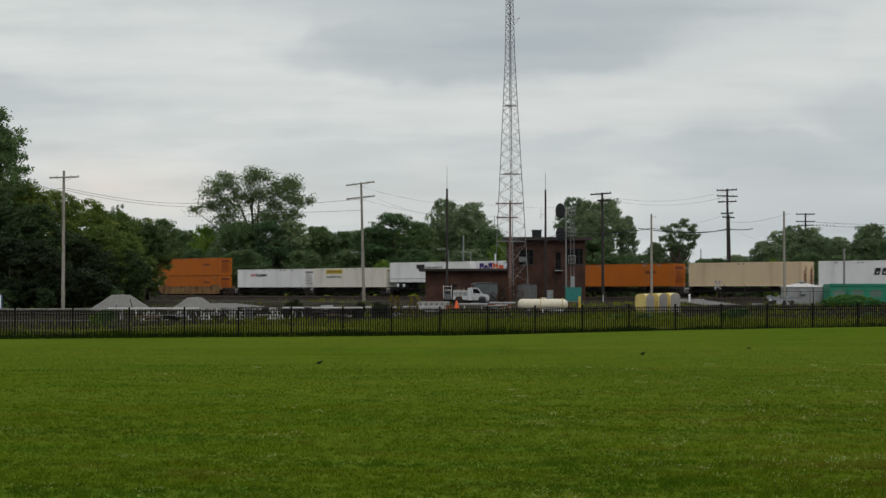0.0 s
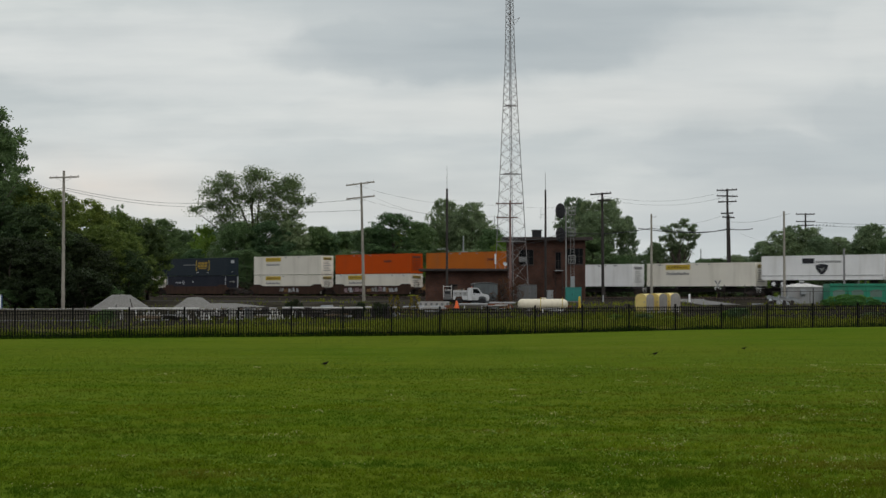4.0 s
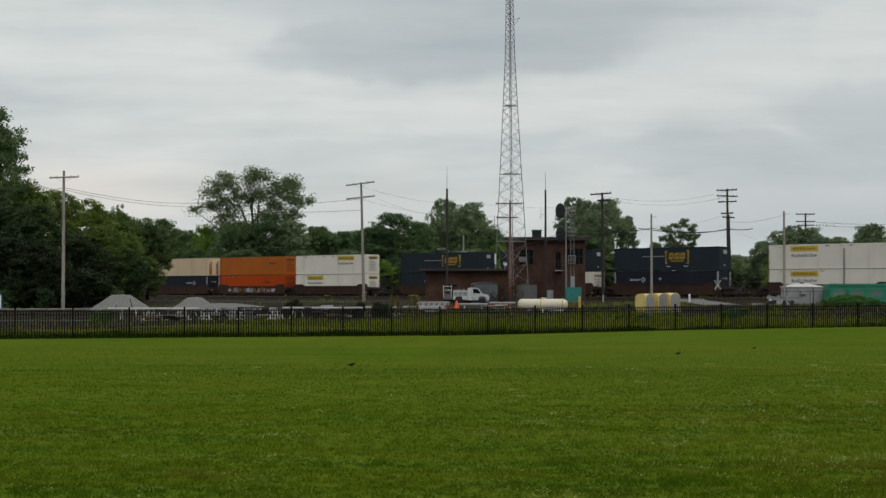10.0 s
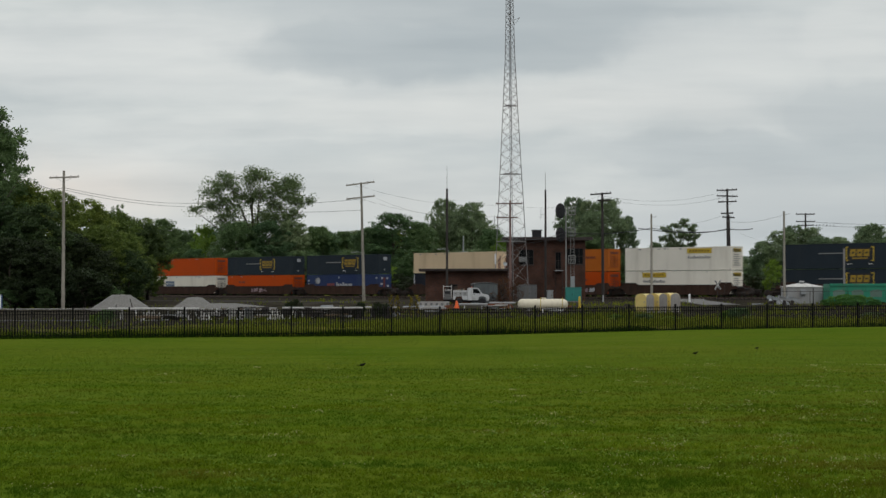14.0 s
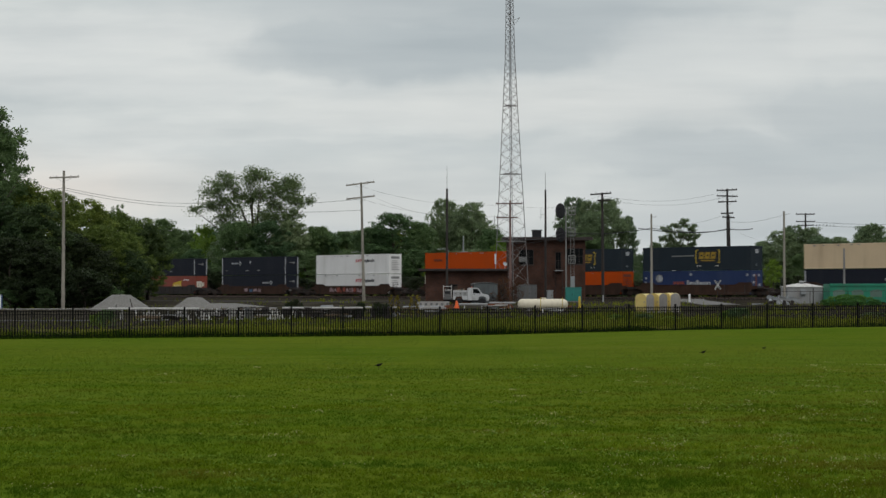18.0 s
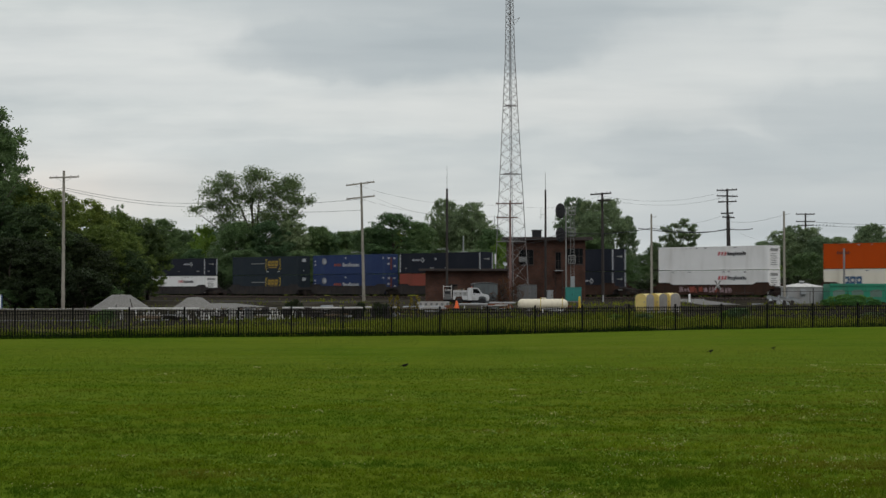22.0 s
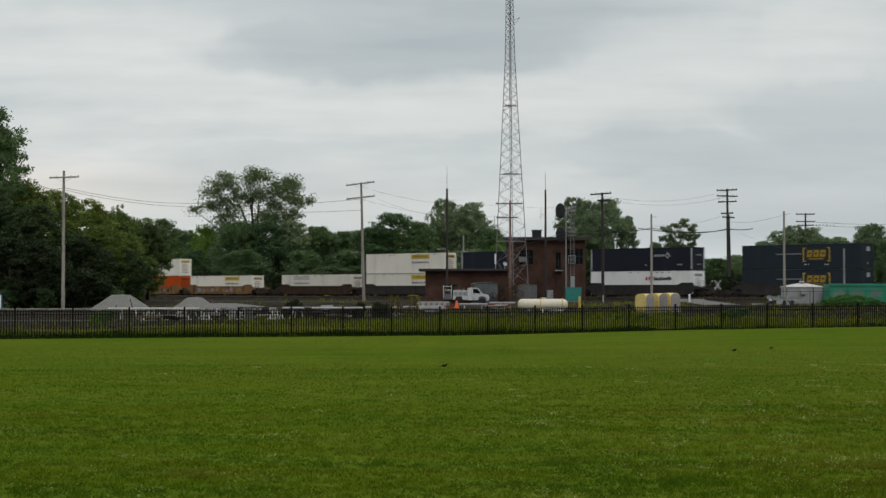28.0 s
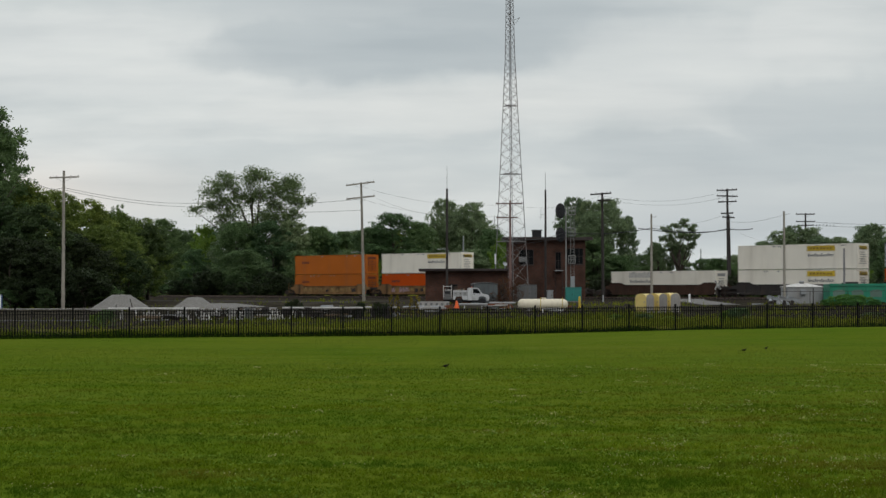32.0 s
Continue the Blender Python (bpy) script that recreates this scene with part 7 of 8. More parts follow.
def arched_hut(x, y, w, dep, h):
    o = thing("equipment_hut", "grey metal equipment hut with a rounded roof", "hut", on_ground(x, y, 8))
    k = h - 0.22
    top = [(w * 0.5 - w * 0.5 * math.cos(t * math.pi / 12), k + 0.22 * math.sin(t * math.pi / 12)) for t in range(13)]
    part("body", Geo().extrude([(0, 0), (w, 0)] + [(p[0], p[1]) for p in top[::-1]], 0, dep), "hut_grey", o)
    part("roof", Geo().extrude([(p[0] * 1.04 - 0.02 * w, p[1] + 0.004) for p in top] + [(p[0] * 1.04 - 0.02 * w, p[1] + 0.05) for p in top[::-1]], -0.1, dep + 0.1), "grey_paint", o)
    d = part("door", Geo().box(w * 0.3, -0.03, 0.1, w * 0.66, -0.003, k - 0.05, 0.01), "hut_grey", o)
    part("handle", Geo().box(w * 0.6, -0.06, 0.9, w * 0.62, -0.03, 1.05), "iron", d)


arched_hut(3.40, 176.00, 2.60, 2.2, 2.35)


def signal_mast(x, y):
    z = ground_z(x, y)
    top = 11.64 - z
    o = thing("signal_mast", "tall railway signal mast with ladder, cages and round black targets", "railway signal", pose(x, y, z))
    part("mast", Geo().tube([(-0.35, 0, -0.3), (-0.35, 0, top)], [0.09, 0.07], 10), "mast_grey", o)
    g = Geo()
    for k in (0.18, 0.58):
        g.tube([(k, -0.1, 0.2), (k, -0.1, top - 0.6)], 0.026, 6)
    for i in range(int((top - 1) / 0.32)):
        g.tube([(0.18, -0.1, 0.4 + 0.32 * i), (0.58, -0.1, 0.4 + 0.32 * i)], 0.016, 5)
    part("ladder", g, "mast_grey", o)
    for zz in (top * 0.42, top * 0.72, top * 0.95):
        g = Geo()
        for q in (0.0, 0.45, 0.9):
            g.tube([(-0.1, -0.5, zz + q), (0.72, -0.5, zz + q), (0.72, 0.35, zz + q), (-0.1, 0.35, zz + q)], 0.024, 5)
        for px, py in ((-0.1, -0.5), (0.72, -0.5), (0.72, 0.35), (0.3, -0.5)):
            g.tube([(px, py, zz - 0.02), (px, py, zz + 0.9)], 0.024, 5)
        g.box(-0.1, -0.5, zz - 0.03, 0.72, 0.35, zz)
        part("cage", g, "mast_grey", o, "grey steel maintenance cage")
    for zc, r in ((11.55 - z, 0.62), (8.75 - z, 0.60)):
        h = part("signal_target", Geo().lathe([(r * 0.98, -0.03), (r, 0.0), (r * 0.98, 0.03)], 24, m=pose(-1.02, -0.25, zc, 90, 0, 0) @ Matrix.Diagonal((0.95, 1.45, 1, 1))), "black", o, "black rounded signal target")
        for s in (-0.45, 0.0, 0.45):
            part("signal_hood", Geo().tube([(-1.02, -0.28, zc + s), (-1.02, -0.62, zc + s)], [0.13, 0.12], 10), "black", h)
        part("bracket", Geo().tube([(-1.02, -0.2, zc), (-0.35, 0, zc)], 0.05, 6), "silver", o)
    part("case", Geo().box(0.15, -0.3, 0.2, 0.65, 0.1, 3.0, 0.02), "silver", o, "tall grey relay case")


signal_mast(14.80, 189.00)


def whip(x, y, top, joint, label):
    z = ground_z(x, y)
    o = thing("antenna_pole", label, "antenna", pose(x, y, z), "antenna poles")
    part("pole", Geo().tube([(0, 0, -0.3), (0, 0, joint - z)], [0.15, 0.11], 8), "pole_dark", o)
    part("whip", Geo().tube([(0, 0, joint - z), (0, 0, top - z)], [0.035, 0.02], 6), "grey_mark", o, "thin grey whip aerial")
    return o


whip(0.44, 178.00, 15.96, 13.46, "dark antenna pole with a thin whip aerial")
o = whip(12.24, 192.00, 16.38, 14.22, "dark antenna pole before the brick tower")
g = Geo().tube([(0, 0, 10.4), (-0.62, 0, 10.4)], 0.022, 5).tube([(-0.55, 0, 9.8), (-0.55, 0, 11.1)], 0.022, 5).tube([(-0.75, 0, 10.1), (-0.35, 0, 10.1)], 0.018, 5)
part("side_aerial", g, "steel", o, "small grey side aerial")


def street_lamp(x, y, top, side):
    z = ground_z(x, y)
    o = thing("street_lamp", "grey street lamp with a drooping arm beyond the track", "street lamp", pose(x, y, z), "street lamps")
    h = top - z
    part("pole", Geo().tube([(0, 0, -0.3), (0, 0, h)], [0.1, 0.07], 8), "steel", o)
    part("arm", Geo().tube([(0, 0, h - 0.1), (side * 0.8, 0, h + 0.12), (side * 1.3, 0, h + 0.05)], 0.035, 6), "steel", o)
    part("head", Geo().box(side * 1.5 - 0.35, -0.14, h - 0.04, side * 1.5 + 0.35, 0.14, h + 0.09, 0.04), "shed_white", o)


street_lamp(-14.06, 278.00, 8.81, -1)
street_lamp(0.85, 268.00, 9.04, -1)
street_lamp(4.58, 266.00, 8.52, -1)
o = thing("vent_post", "plain pale post beyond the railway track", "post", on_ground(3.31, 262.00))
part("shaft", Geo().tube([(0, 0, -0.3), (0, 0, 11.09 - 1.0)], 0.11, 8), "silver", o)
o = thing("vent_post", "plain pale post beyond the railway track", "post", on_ground(42.0, 262.00))
part("shaft", Geo().tube([(0, 0, -0.3), (0, 0, 8.0)], 0.09, 8), "silver", o)


def crossbuck(x, y):
    o = thing("crossing_sign", "white crossed-board railway crossing sign on a post", "sign", on_ground(x, y))
    h = 2.83 - ground_z(x, y)
    part("post", Geo().box(-0.05, 0.0, -0.2, 0.05, 0.09, h + 0.2, 0.01), "iron", o)
    for s in (-1, 1):
        b = part("board", Geo().box(-0.60, -0.02, -0.09, 0.60, 0.0, 0.09, 0.005), "sign_board", o, at=pose(0, -0.012 - 0.012 * s, h, 0, s * 57, 0))
        for k in range(6):
            a = -0.50 + k * 0.17
            if abs(a + 0.06) > 0.1:
                part("lettering_bar", Geo().box(a, -0.024, -0.05, a + 0.11, -0.019, 0.05), "black", b)


crossbuck(31.23, 183.00)


def marker_post(x, y, h, material, label, r=0.07):
    o = thing("marker_post", label, "post", on_ground(x, y), "marker posts")
    part("shaft", Geo().tube([(0, 0, -0.2), (0, 0, h - 0.06), (0, 0, h)], [r, r, r * 0.6], 10), material, o)


marker_post(27.25, 178.00, 0.95, "white_mark", "short white marker post beside the track", 0.11)
marker_post(18.38, 185.00, 0.8, "pale_mark", "white marker post beside the track", 0.08)
marker_post(12.72, 150.00, 1.15, "pole_yellow", "yellow safety bollard near the gas tank", 0.11)
for x, y, hh in ((17.63, 186.00, 1.3), (31.47, 180.00, 1.9), (33.37, 178.00, 1.9), (34.50, 150.00, 1.7)):
    marker_post(x, y, hh, "iron", "thin dark steel post", 0.04)


def pyramid_shed(x, y, w, dep, h):
    o = thing("storage_shed", "small weathered white metal shed with a low hipped roof", "shed", on_ground(x, y, 2))
    part("body", Geo().box(0, 0, -0.1, w, dep, h, 0.02), "shed_white", o)
    g = Geo()
    e = 0.09
    v = [(-e, -e, h + 0.004), (w + e, -e, h + 0.004), (w + e, dep + e, h + 0.004), (-e, dep + e, h + 0.004), (-e, -e, h + 0.07), (w + e, -e, h + 0.07), (w + e, dep + e, h + 0.07), (-e, dep + e, h + 0.07),
         (w * 0.36, dep / 2, h + 0.42), (w * 0.64, dep / 2, h + 0.42)]
    g.add(v, [(3, 2, 1, 0), (0, 1, 5, 4), (1, 2, 6, 5), (2, 3, 7, 6), (3, 0, 4, 7), (4, 5, 9, 8), (6, 7, 8, 9), (5, 6, 9), (7, 4, 8)])
    r = part("roof", g, "frame_white", o, "pale low hipped roof")
    part("roof_vent", Geo().lathe([(0.25, h + 0.38), (0.25, h + 0.54), (0.33, h + 0.56), (0.2, h + 0.68)], 12, (w * 0.5, dep / 2)), "shed_white", r)
    for k in range(1, 10):
        part("seam", Geo().box(w * k / 10 - 0.02, -0.018, 0.0, w * k / 10 + 0.02, -0.002, h), "shed_white", o)
    part("lamp_box", Geo().box(w * 0.36, -0.3, h - 0.75, w * 0.5, -0.003, h - 0.25, 0.03), "silver", o)


pyramid_shed(35.52, 166.00, 3.68, 2.8, 1.68)


def green_container(x, y, w, dep, h):
    o = thing("roll_off_container", "faded green steel container with recessed pale panels", "container", on_ground(x, y, 2))
    part("body", Geo().box(0, 0, 0.15, w, dep, h, 0.02), "green_box", o)
    part("top_rail", Geo().box(-0.05, -0.08, h - 0.22, w + 0.05, -0.002, h + 0.05, 0.02), "green_box", o)
    for k in (0.25, dep - 0.5):
        part("skid", Geo().box(0.1, k, -0.1, w - 0.1, k + 0.25, 0.148), "iron", o)
    n = 5
    for k in range(n + 1):
        xx = w * k / n
        part("stake", Geo().box(max(0, xx - 0.08), -0.07, 0.16, min(w, xx + 0.08), -0.002, h - 0.224, 0.01), "green_box", o)
    for k in range(n):
        a = w * k / n + 0.35
        part("panel", Geo().extrude([(a, 0.7), (a + w / n - 0.7, 0.7), (a + w / n - 0.7, h - 0.75), (a + w / n - 1.0, h - 0.55), (a + 0.25, h - 0.6), (a, h - 0.75)], -0.03, -0.002), "green_pale", o)


green_container(39.15, 163.00, 9.5, 2.4, 2.84 - ground_z(39.83, 163.00))
for px, py, top, w, turn in ((36.79, 151.00, 1.67, 2.2, 60), (38.05, 152.00, 1.83, 2.4, 20), (38.81, 151.00, 1.78, 2.3, 160), (40.03, 152.00, 1.61, 2.0, 250), (35.81, 150.00, 1.36, 1.6, 300), (37.88, 149.00, 1.36, 2.6, 120), (40.24, 150.00, 1.36, 1.8, 10)):
    tree("fresh_bush", px, py, top, w, turn, "before the green container")


def pipe_rail(x0, x1, y, h, label, posts):
    o = thing("pipe_railing", label, "railing", pose(0, 0, 0), "pipe railings in the yard")
    z = lambda x: ground_z(x, y)
    part("top_pipe", Geo().tube([(x0, y, z(x0) + h), (x1, y, z(x1) + h)], 0.022, 8), "well_dark", o)
    for k in range(posts):
        x = x0 + (x1 - x0) * k / (posts - 1)
        part("post", Geo().tube([(x, y, z(x) - 0.2), (x, y, z(x) + h)], 0.03, 8), "well_dark", o)


pipe_rail(31.88, 42.94, 156, 1.93 - 0.6, "thin dark pipe railing before the shed and green container", 4)
pipe_rail(30.97, 34.63, 180, 1.0, "short thin pipe railing beside the road", 3)


def sheet(x, y, w, h, lean, turn):
    o = whole("metal_sheet", Geo().box(-w / 2, -0.02, 0, w / 2, 0.02, h, 0.006), "shed_white" if turn == 9 else "steel", "bent white metal sheet lying in the yard", "metal sheet", on_ground(x, y, turn, 0.05) @ pose(0, 0, 0, lean, 0, 0), "sheets in the yard")


for k, px in enumerate(((33.08, 163.00), (33.33, 162.00), (33.54, 160.00), (33.73, 158.00))):
    sheet(*px, 0.9 + 0.25 * (k % 3), 0.9, -62 + 9 * k, 25 * k - 41)


def trestle_beam(x, y, l, z, r, turn, material, label, legs=(0.15, 0.5, 0.85), stand=None):
    o = thing("pipe_on_trestles", label, "pipe", on_ground(x, y, turn), "stored pipes in the yard")
    part("pipe", Geo().tube([(0, 0, z), (l, 0, z)], r, 10), material, o)
    for k in legs:
        g = Geo()
        for s in (-1, 1):
            g.tube([(l * k + 0.03 * s, s * 0.42, -0.1), (l * k, s * 0.05, z - r)], 0.05, 6)
        g.tube([(l * k, -0.25, (z - r) * 0.45), (l * k, 0.25, (z - r) * 0.45)], 0.03, 6)
        part("trestle", g, stand or material, o)


trestle_beam(-25.36, 122.00, 6.85, 0.80, 0.075, 1, "frame_white", "long white pipe laid on white trestles")
trestle_beam(-34.13, 124.00, 8.27, 0.74, 0.04, 0, "concrete", "long grey pipe laid on low trestles", (0.05, 0.3, 0.55, 0.8), "tie")
trestle_beam(-12.36, 124.00, 6.18, 0.84, 0.065, 1, "frame_white", "long white pipe laid on dark trestles", stand="iron")
trestle_beam(-6.25, 128.00, 2.61, 0.82, 0.065, 0, "frame_white", "short white pipe laid on dark trestles", (0.2, 0.8), "iron")
trestle_beam(1.49, 152.00, 2.72, 0.55, 0.11, 0, "shed_white", "short thick white pipe on blocks", (0.2, 0.8))
trestle_beam(4.41, 153.00, 2.47, 0.62, 0.10, 1, "shed_white", "short thick white pipe on blocks", (0.2, 0.8))
trestle_beam(8.39, 139.00, 2.15, 0.30, 0.06, 3, "frame_white", "short bent white rail below the gas tank", (0.1, 0.8))
trestle_beam(-30.11, 108.00, 7.20, 0.14, 0.035, 1, "grey_paint", "grey rail lying along the weeds", (0.1, 0.9), "tie")


def slatted_rack(x, y, l):
    o = thing("slatted_rack", "low rack of pale and dark boards in the yard", "rack", on_ground(x, y, 1))
    for s in (0.0, 0.9):
        part("bearer", Geo().box(0, s, 0.62, l, s + 0.09, 0.72, 0.01), "concrete", o)
    n = 19
    for k in range(n):
        a = l * k / n
        part("board", Geo().box(a, -0.12, 0.724, a + l / n * 0.55, 1.1, 0.77, 0.006), "frame_white" if k % 2 else "wood", o, at=pose(0, 0, 0, 0, 0, 0))
    for k in (0.05, 0.36, 0.66, 0.95):
        for s in (0.02, 0.88):
            part("leg", Geo().box(l * k - 0.05, s, -0.1, l * k + 0.05, s + 0.1, 0.618, 0.01), "frame_white", o)


slatted_rack(-18.83, 123.00, 6.13)


def barrel(x, y, material, label, h=0.88, lying=False):
    o = thing("barrel", label, "barrel", on_ground(x, y) @ (pose(0, 0, 0.28, 0, 90, 35) if lying else Matrix()), "barrels in the yard")
    part("drum", Geo().lathe([(0.27, 0.0), (0.285, 0.02), (0.285, 0.28), (0.30, 0.30), (0.285, 0.32), (0.285, 0.58), (0.30, 0.60), (0.285, 0.62), (0.285, h - 0.02), (0.27, h)], 18), material, o)
    part("lid", Geo().lathe([(0.29, h + 0.002), (0.29, h + 0.03), (0.26, h + 0.03)], 18), material, o)


rng = random.Random(4)
for k, px in enumerate(((-15.41, 118.00), (-14.09, 117.00), (-10.15, 121.00), (-6.91, 127.00), (-6.50, 126.00), (-5.35, 127.00), (-5.03, 128.00), (-4.42, 126.00), (-12.30, 126.00), (-12.04, 127.00), (-13.45, 122.00))):
    barrel(*px, rng.choice(["iron", "concrete", "grey_paint", "wood"]) if k < 3 else "well_dark", "%s steel drum standing in the yard" % ("weathered" if k < 3 else "grimy black"))


def scrap(x, y, n, seed, label, w=2.2):
    """A few planks, beams and plates thrown together."""
    r = random.Random(seed)
    o = thing("scrap_stack", label, "scrap", on_ground(x, y, r.uniform(-8, 8)), "scrap in the yard")
    z = 0.0
    for k in range(n):
        l, q = r.uniform(0.8, w), r.uniform(0.08, 0.2)
        part("beam", Geo().box(-l / 2, -0.12, 0, l / 2, 0.12, q, 0.012), r.choice(["wood", "tie", "shed_white", "iron", "concrete", "steel"]), o,
             at=pose(r.uniform(-0.5, 0.5), r.uniform(-0.4, 0.4), z - 0.01, 0, r.uniform(-3, 3), r.uniform(-25, 25)))
        z += q * 0.8


def leg_frame(x, y, turn, h, material):
    """A splayed steel leg frame left standing in the yard."""
    o = thing("leg_frame", "white splayed steel leg frame standing in the yard", "frame", on_ground(x, y, turn), "leg frames in the yard")
    for s in (-1, 1):
        part("leg", Geo().box(-0.06, -0.05, 0, 0.06, 0.05, h * 1.06, 0.01), material, o, at=pose(s * 0.38, 0, -0.03, 0, -s * 20, 0))
    part("foot", Geo().box(-0.55, -0.07, 0, 0.55, 0.07, 0.09, 0.01), material, o)
    part("tie_bar", Geo().box(-0.28, -0.04, h * 0.45, 0.28, 0.04, h * 0.45 + 0.08, 0.01), material, o)


for k, (px, py) in enumerate(((-21.98, 119.00), (-21.46, 118.00), (-19.63, 120.00), (-19.14, 119.00), (-17.51, 119.00), (-14.92, 120.00), (-14.46, 119.00), (-12.66, 121.00), (-12.22, 120.00))):
    leg_frame(px, py, (k * 47) % 90 - 45, 0.55 + 0.06 * (k % 4), "frame_white" if k % 3 else "concrete")


for i, (px, py, n) in enumerate(((-20.93, 116.00, 4), (-19.85, 118.00, 4), (-16.81, 120.00, 5), (-13.88, 122.00, 4), (-7.88, 122.00, 5), (-4.22, 128.00, 5), (-2.84, 150.00, 4), (-0.73, 148.00, 4), (5.06, 150.00, 5), (10.02, 142.00, 3), (-11.27, 150.00, 5), (-16.01, 150.00, 4), (33.62, 162.00, 5), (31.80, 160.00, 3))):
    scrap(px, py, n, 40 + i, "loose stack of old beams and planks")

def tie_pile(x, y, turn, rows, seed):
    """Old ties laid crosswise, a few slipped."""
    r = random.Random(seed)
    o = thing("tie_pile", "stack of old dark railway ties in the yard", "tie pile", on_ground(x, y, turn), "tie piles in the yard")
    for k in range(rows):
        for i in range(4 - k // 2):
            m = pose(0, 0.3 * i - 0.45, 0.18 * k, 0, 0, r.uniform(-4, 4)) if k % 2 == 0 else pose(0.5 * i - 0.7, 0, 0.18 * k, 0, 0, 90 + r.uniform(-4, 4))
            part("tie", shared("pile_tie", "tie", lambda: Geo().box(-1.2, -0.11, 0, 1.2, 0.11, 0.178, 0.012)), "tie", o, at=m)


for k, (px, py) in enumerate(((-20.6, 123.0), (-18.1, 126.0), (-15.6, 123.5), (-13.1, 125.0), (-10.6, 125.5), (-7.7, 127.5), (-9.3, 131.0), (-12.0, 138.0), (-16.8, 140.0))):
    tie_pile(px, py, (k * 23) % 40 - 20, 2 + k % 3, 300 + k)


def crossing_gate(x, y, turn, lean, h, material):
    """A dismantled gate arm with its bracket, propped against its neighbours."""
    o = thing("gate_arm", "weathered white steel gate arm propped in the yard", "gate arm", on_ground(x, y, turn) @ pose(0, 0, -0.04, 0, lean, 0), "gate arms in the yard")
    part("arm", Geo().box(-0.05, -0.03, 0, 0.05, 0.03, h, 0.008), material, o)
    part("bracket", Geo().extrude([(-0.16, 0.0), (0.16, 0.0), (0.10, 0.34), (-0.10, 0.34)], 0.034, 0.07), "iron", o)
    part("stay", Geo().tube([(0.04, 0.05, h * 0.2), (0.38, 0.05, 0.06)], 0.025, 6), material, o)


r = random.Random(17)
for k in range(22):
    crossing_gate(-23.0 + 0.62 * k + r.uniform(-0.25, 0.25), 118.0 + r.uniform(0, 4) + 0.12 * k, r.uniform(-50, 50), r.uniform(-34, 34), r.uniform(0.5, 0.85), ("frame_white", "shed_white", "concrete")[k % 3])
for k, (px, py, l, tilt, turn) in enumerate(((33.0, 160.0, 1.7, 11, -24), (33.2, 161.5, 1.5, 16, 22), (33.8, 158.5, 1.8, 14, -12), (33.4, 157.5, 1.5, 7, 32), (34.0, 156.5, 1.4, 18, 8))):
    o = thing("steel_girder", "weathered pale steel girder tipped in a heap", "girder", on_ground(px, py, turn) @ pose(0, 0, 0.45, 0, tilt, 0), "girders in the yard")
    part("web", Geo().box(-l / 2, -0.015, 0.03, l / 2, 0.015, 0.27), "shed_white" if k % 2 else "steel", o)
    for z in (0.0, 0.272):
        part("flange", Geo().box(-l / 2, -0.09, z, l / 2, 0.09, z + 0.028, 0.004), "shed_white" if k % 2 else "steel", o)
    part("prop", Geo().box(-0.14, -0.12, -0.6, 0.14, 0.12, -0.004, 0.02), "tie", o)

for px, py, top, w, kind in ((-11.73, 128.00, 1.51, 1.3, "dark_bush"), (-12.26, 127.00, 1.25, 0.8, "dark_bush"), (-6.46, 126.00, 1.30, 0.9, "dark_bush"), (-5.17, 127.00, 1.25, 1.0, "dark_bush"), (-4.47, 126.00, 1.17, 0.8, "dark_bush"),
                             (-20.02, 96.00, 1.02, 1.3, "bush"), (-20.91, 97.00, 0.74, 1.0, "light_bush"), (13.12, 105.00, 0.63, 1.6, "bush"), (14.64, 104.00, 0.50, 1.5, "light_bush"), (11.60, 108.00, 0.55, 1.3, "light_bush"), (29.93, 112.00, 0.65, 2.0, "bush"), (17.4, 95.0, 1.14, 1.7, "bush"), (16.9, 95.6, 0.98, 1.2, "light_bush")):
    tree(kind, px, py, top, w, int(px * 37) % 360, "in the yard's weeds")

tree_kind("dry_bush", 41, 3.0, 1.6, 0.2, 60, 1500, 0.05, "twig", 40, 0.6)
WORDS["dry_bush"] = "thin dry brown shrub"
for px, py, top, w in ((6.77, 177.00, 3.95, 2.4), (6.12, 178.00, 3.09, 1.8), (8.00, 178.00, 3.46, 2.0), (5.44, 176.00, 2.09, 1.6)):
    tree("dry_bush", px, py, top, w, int(px * 53) % 360, "before the brick building")
for k, (px, py) in enumerate(((4.48, 152.00), (4.93, 151.00), (5.44, 152.00), (6.12, 153.00), (0.32, 150.00), (11.38, 150.00))):
    r = random.Random(90 + k)
    o = thing("rusty_scrap", "small heap of rusty steel scrap", "scrap", on_ground(px, py, 20 * k), "rusty scrap in the yard")
    for i in range(6):
        part("bar", Geo().box(-0.45, -0.06, 0, 0.45, 0.06, 0.1, 0.01), "rust", o, at=pose(r.uniform(-0.2, 0.2), r.uniform(-0.3, 0.3), 0.09 * i, r.uniform(-8, 8), r.uniform(-12, 12), r.uniform(0, 180)))
tree_kind("yellow_weed", 12, 1.6, 0.5, 0.2, 40, 900, 0.07, "leaf_yellow", 14, 0.6)
WORDS["yellow_weed"] = "tall thin yellow-flowering weed"
for px, py, top, w in ((-4.01, 124.00, 1.97, 0.45), (-3.53, 124.00, 1.92, 0.5), (-2.46, 125.00, 1.83, 0.45), (-1.97, 125.00, 1.97, 0.5)):
    tree("yellow_weed", px, py, top, w, int(px * 91) % 360, "in the yard")


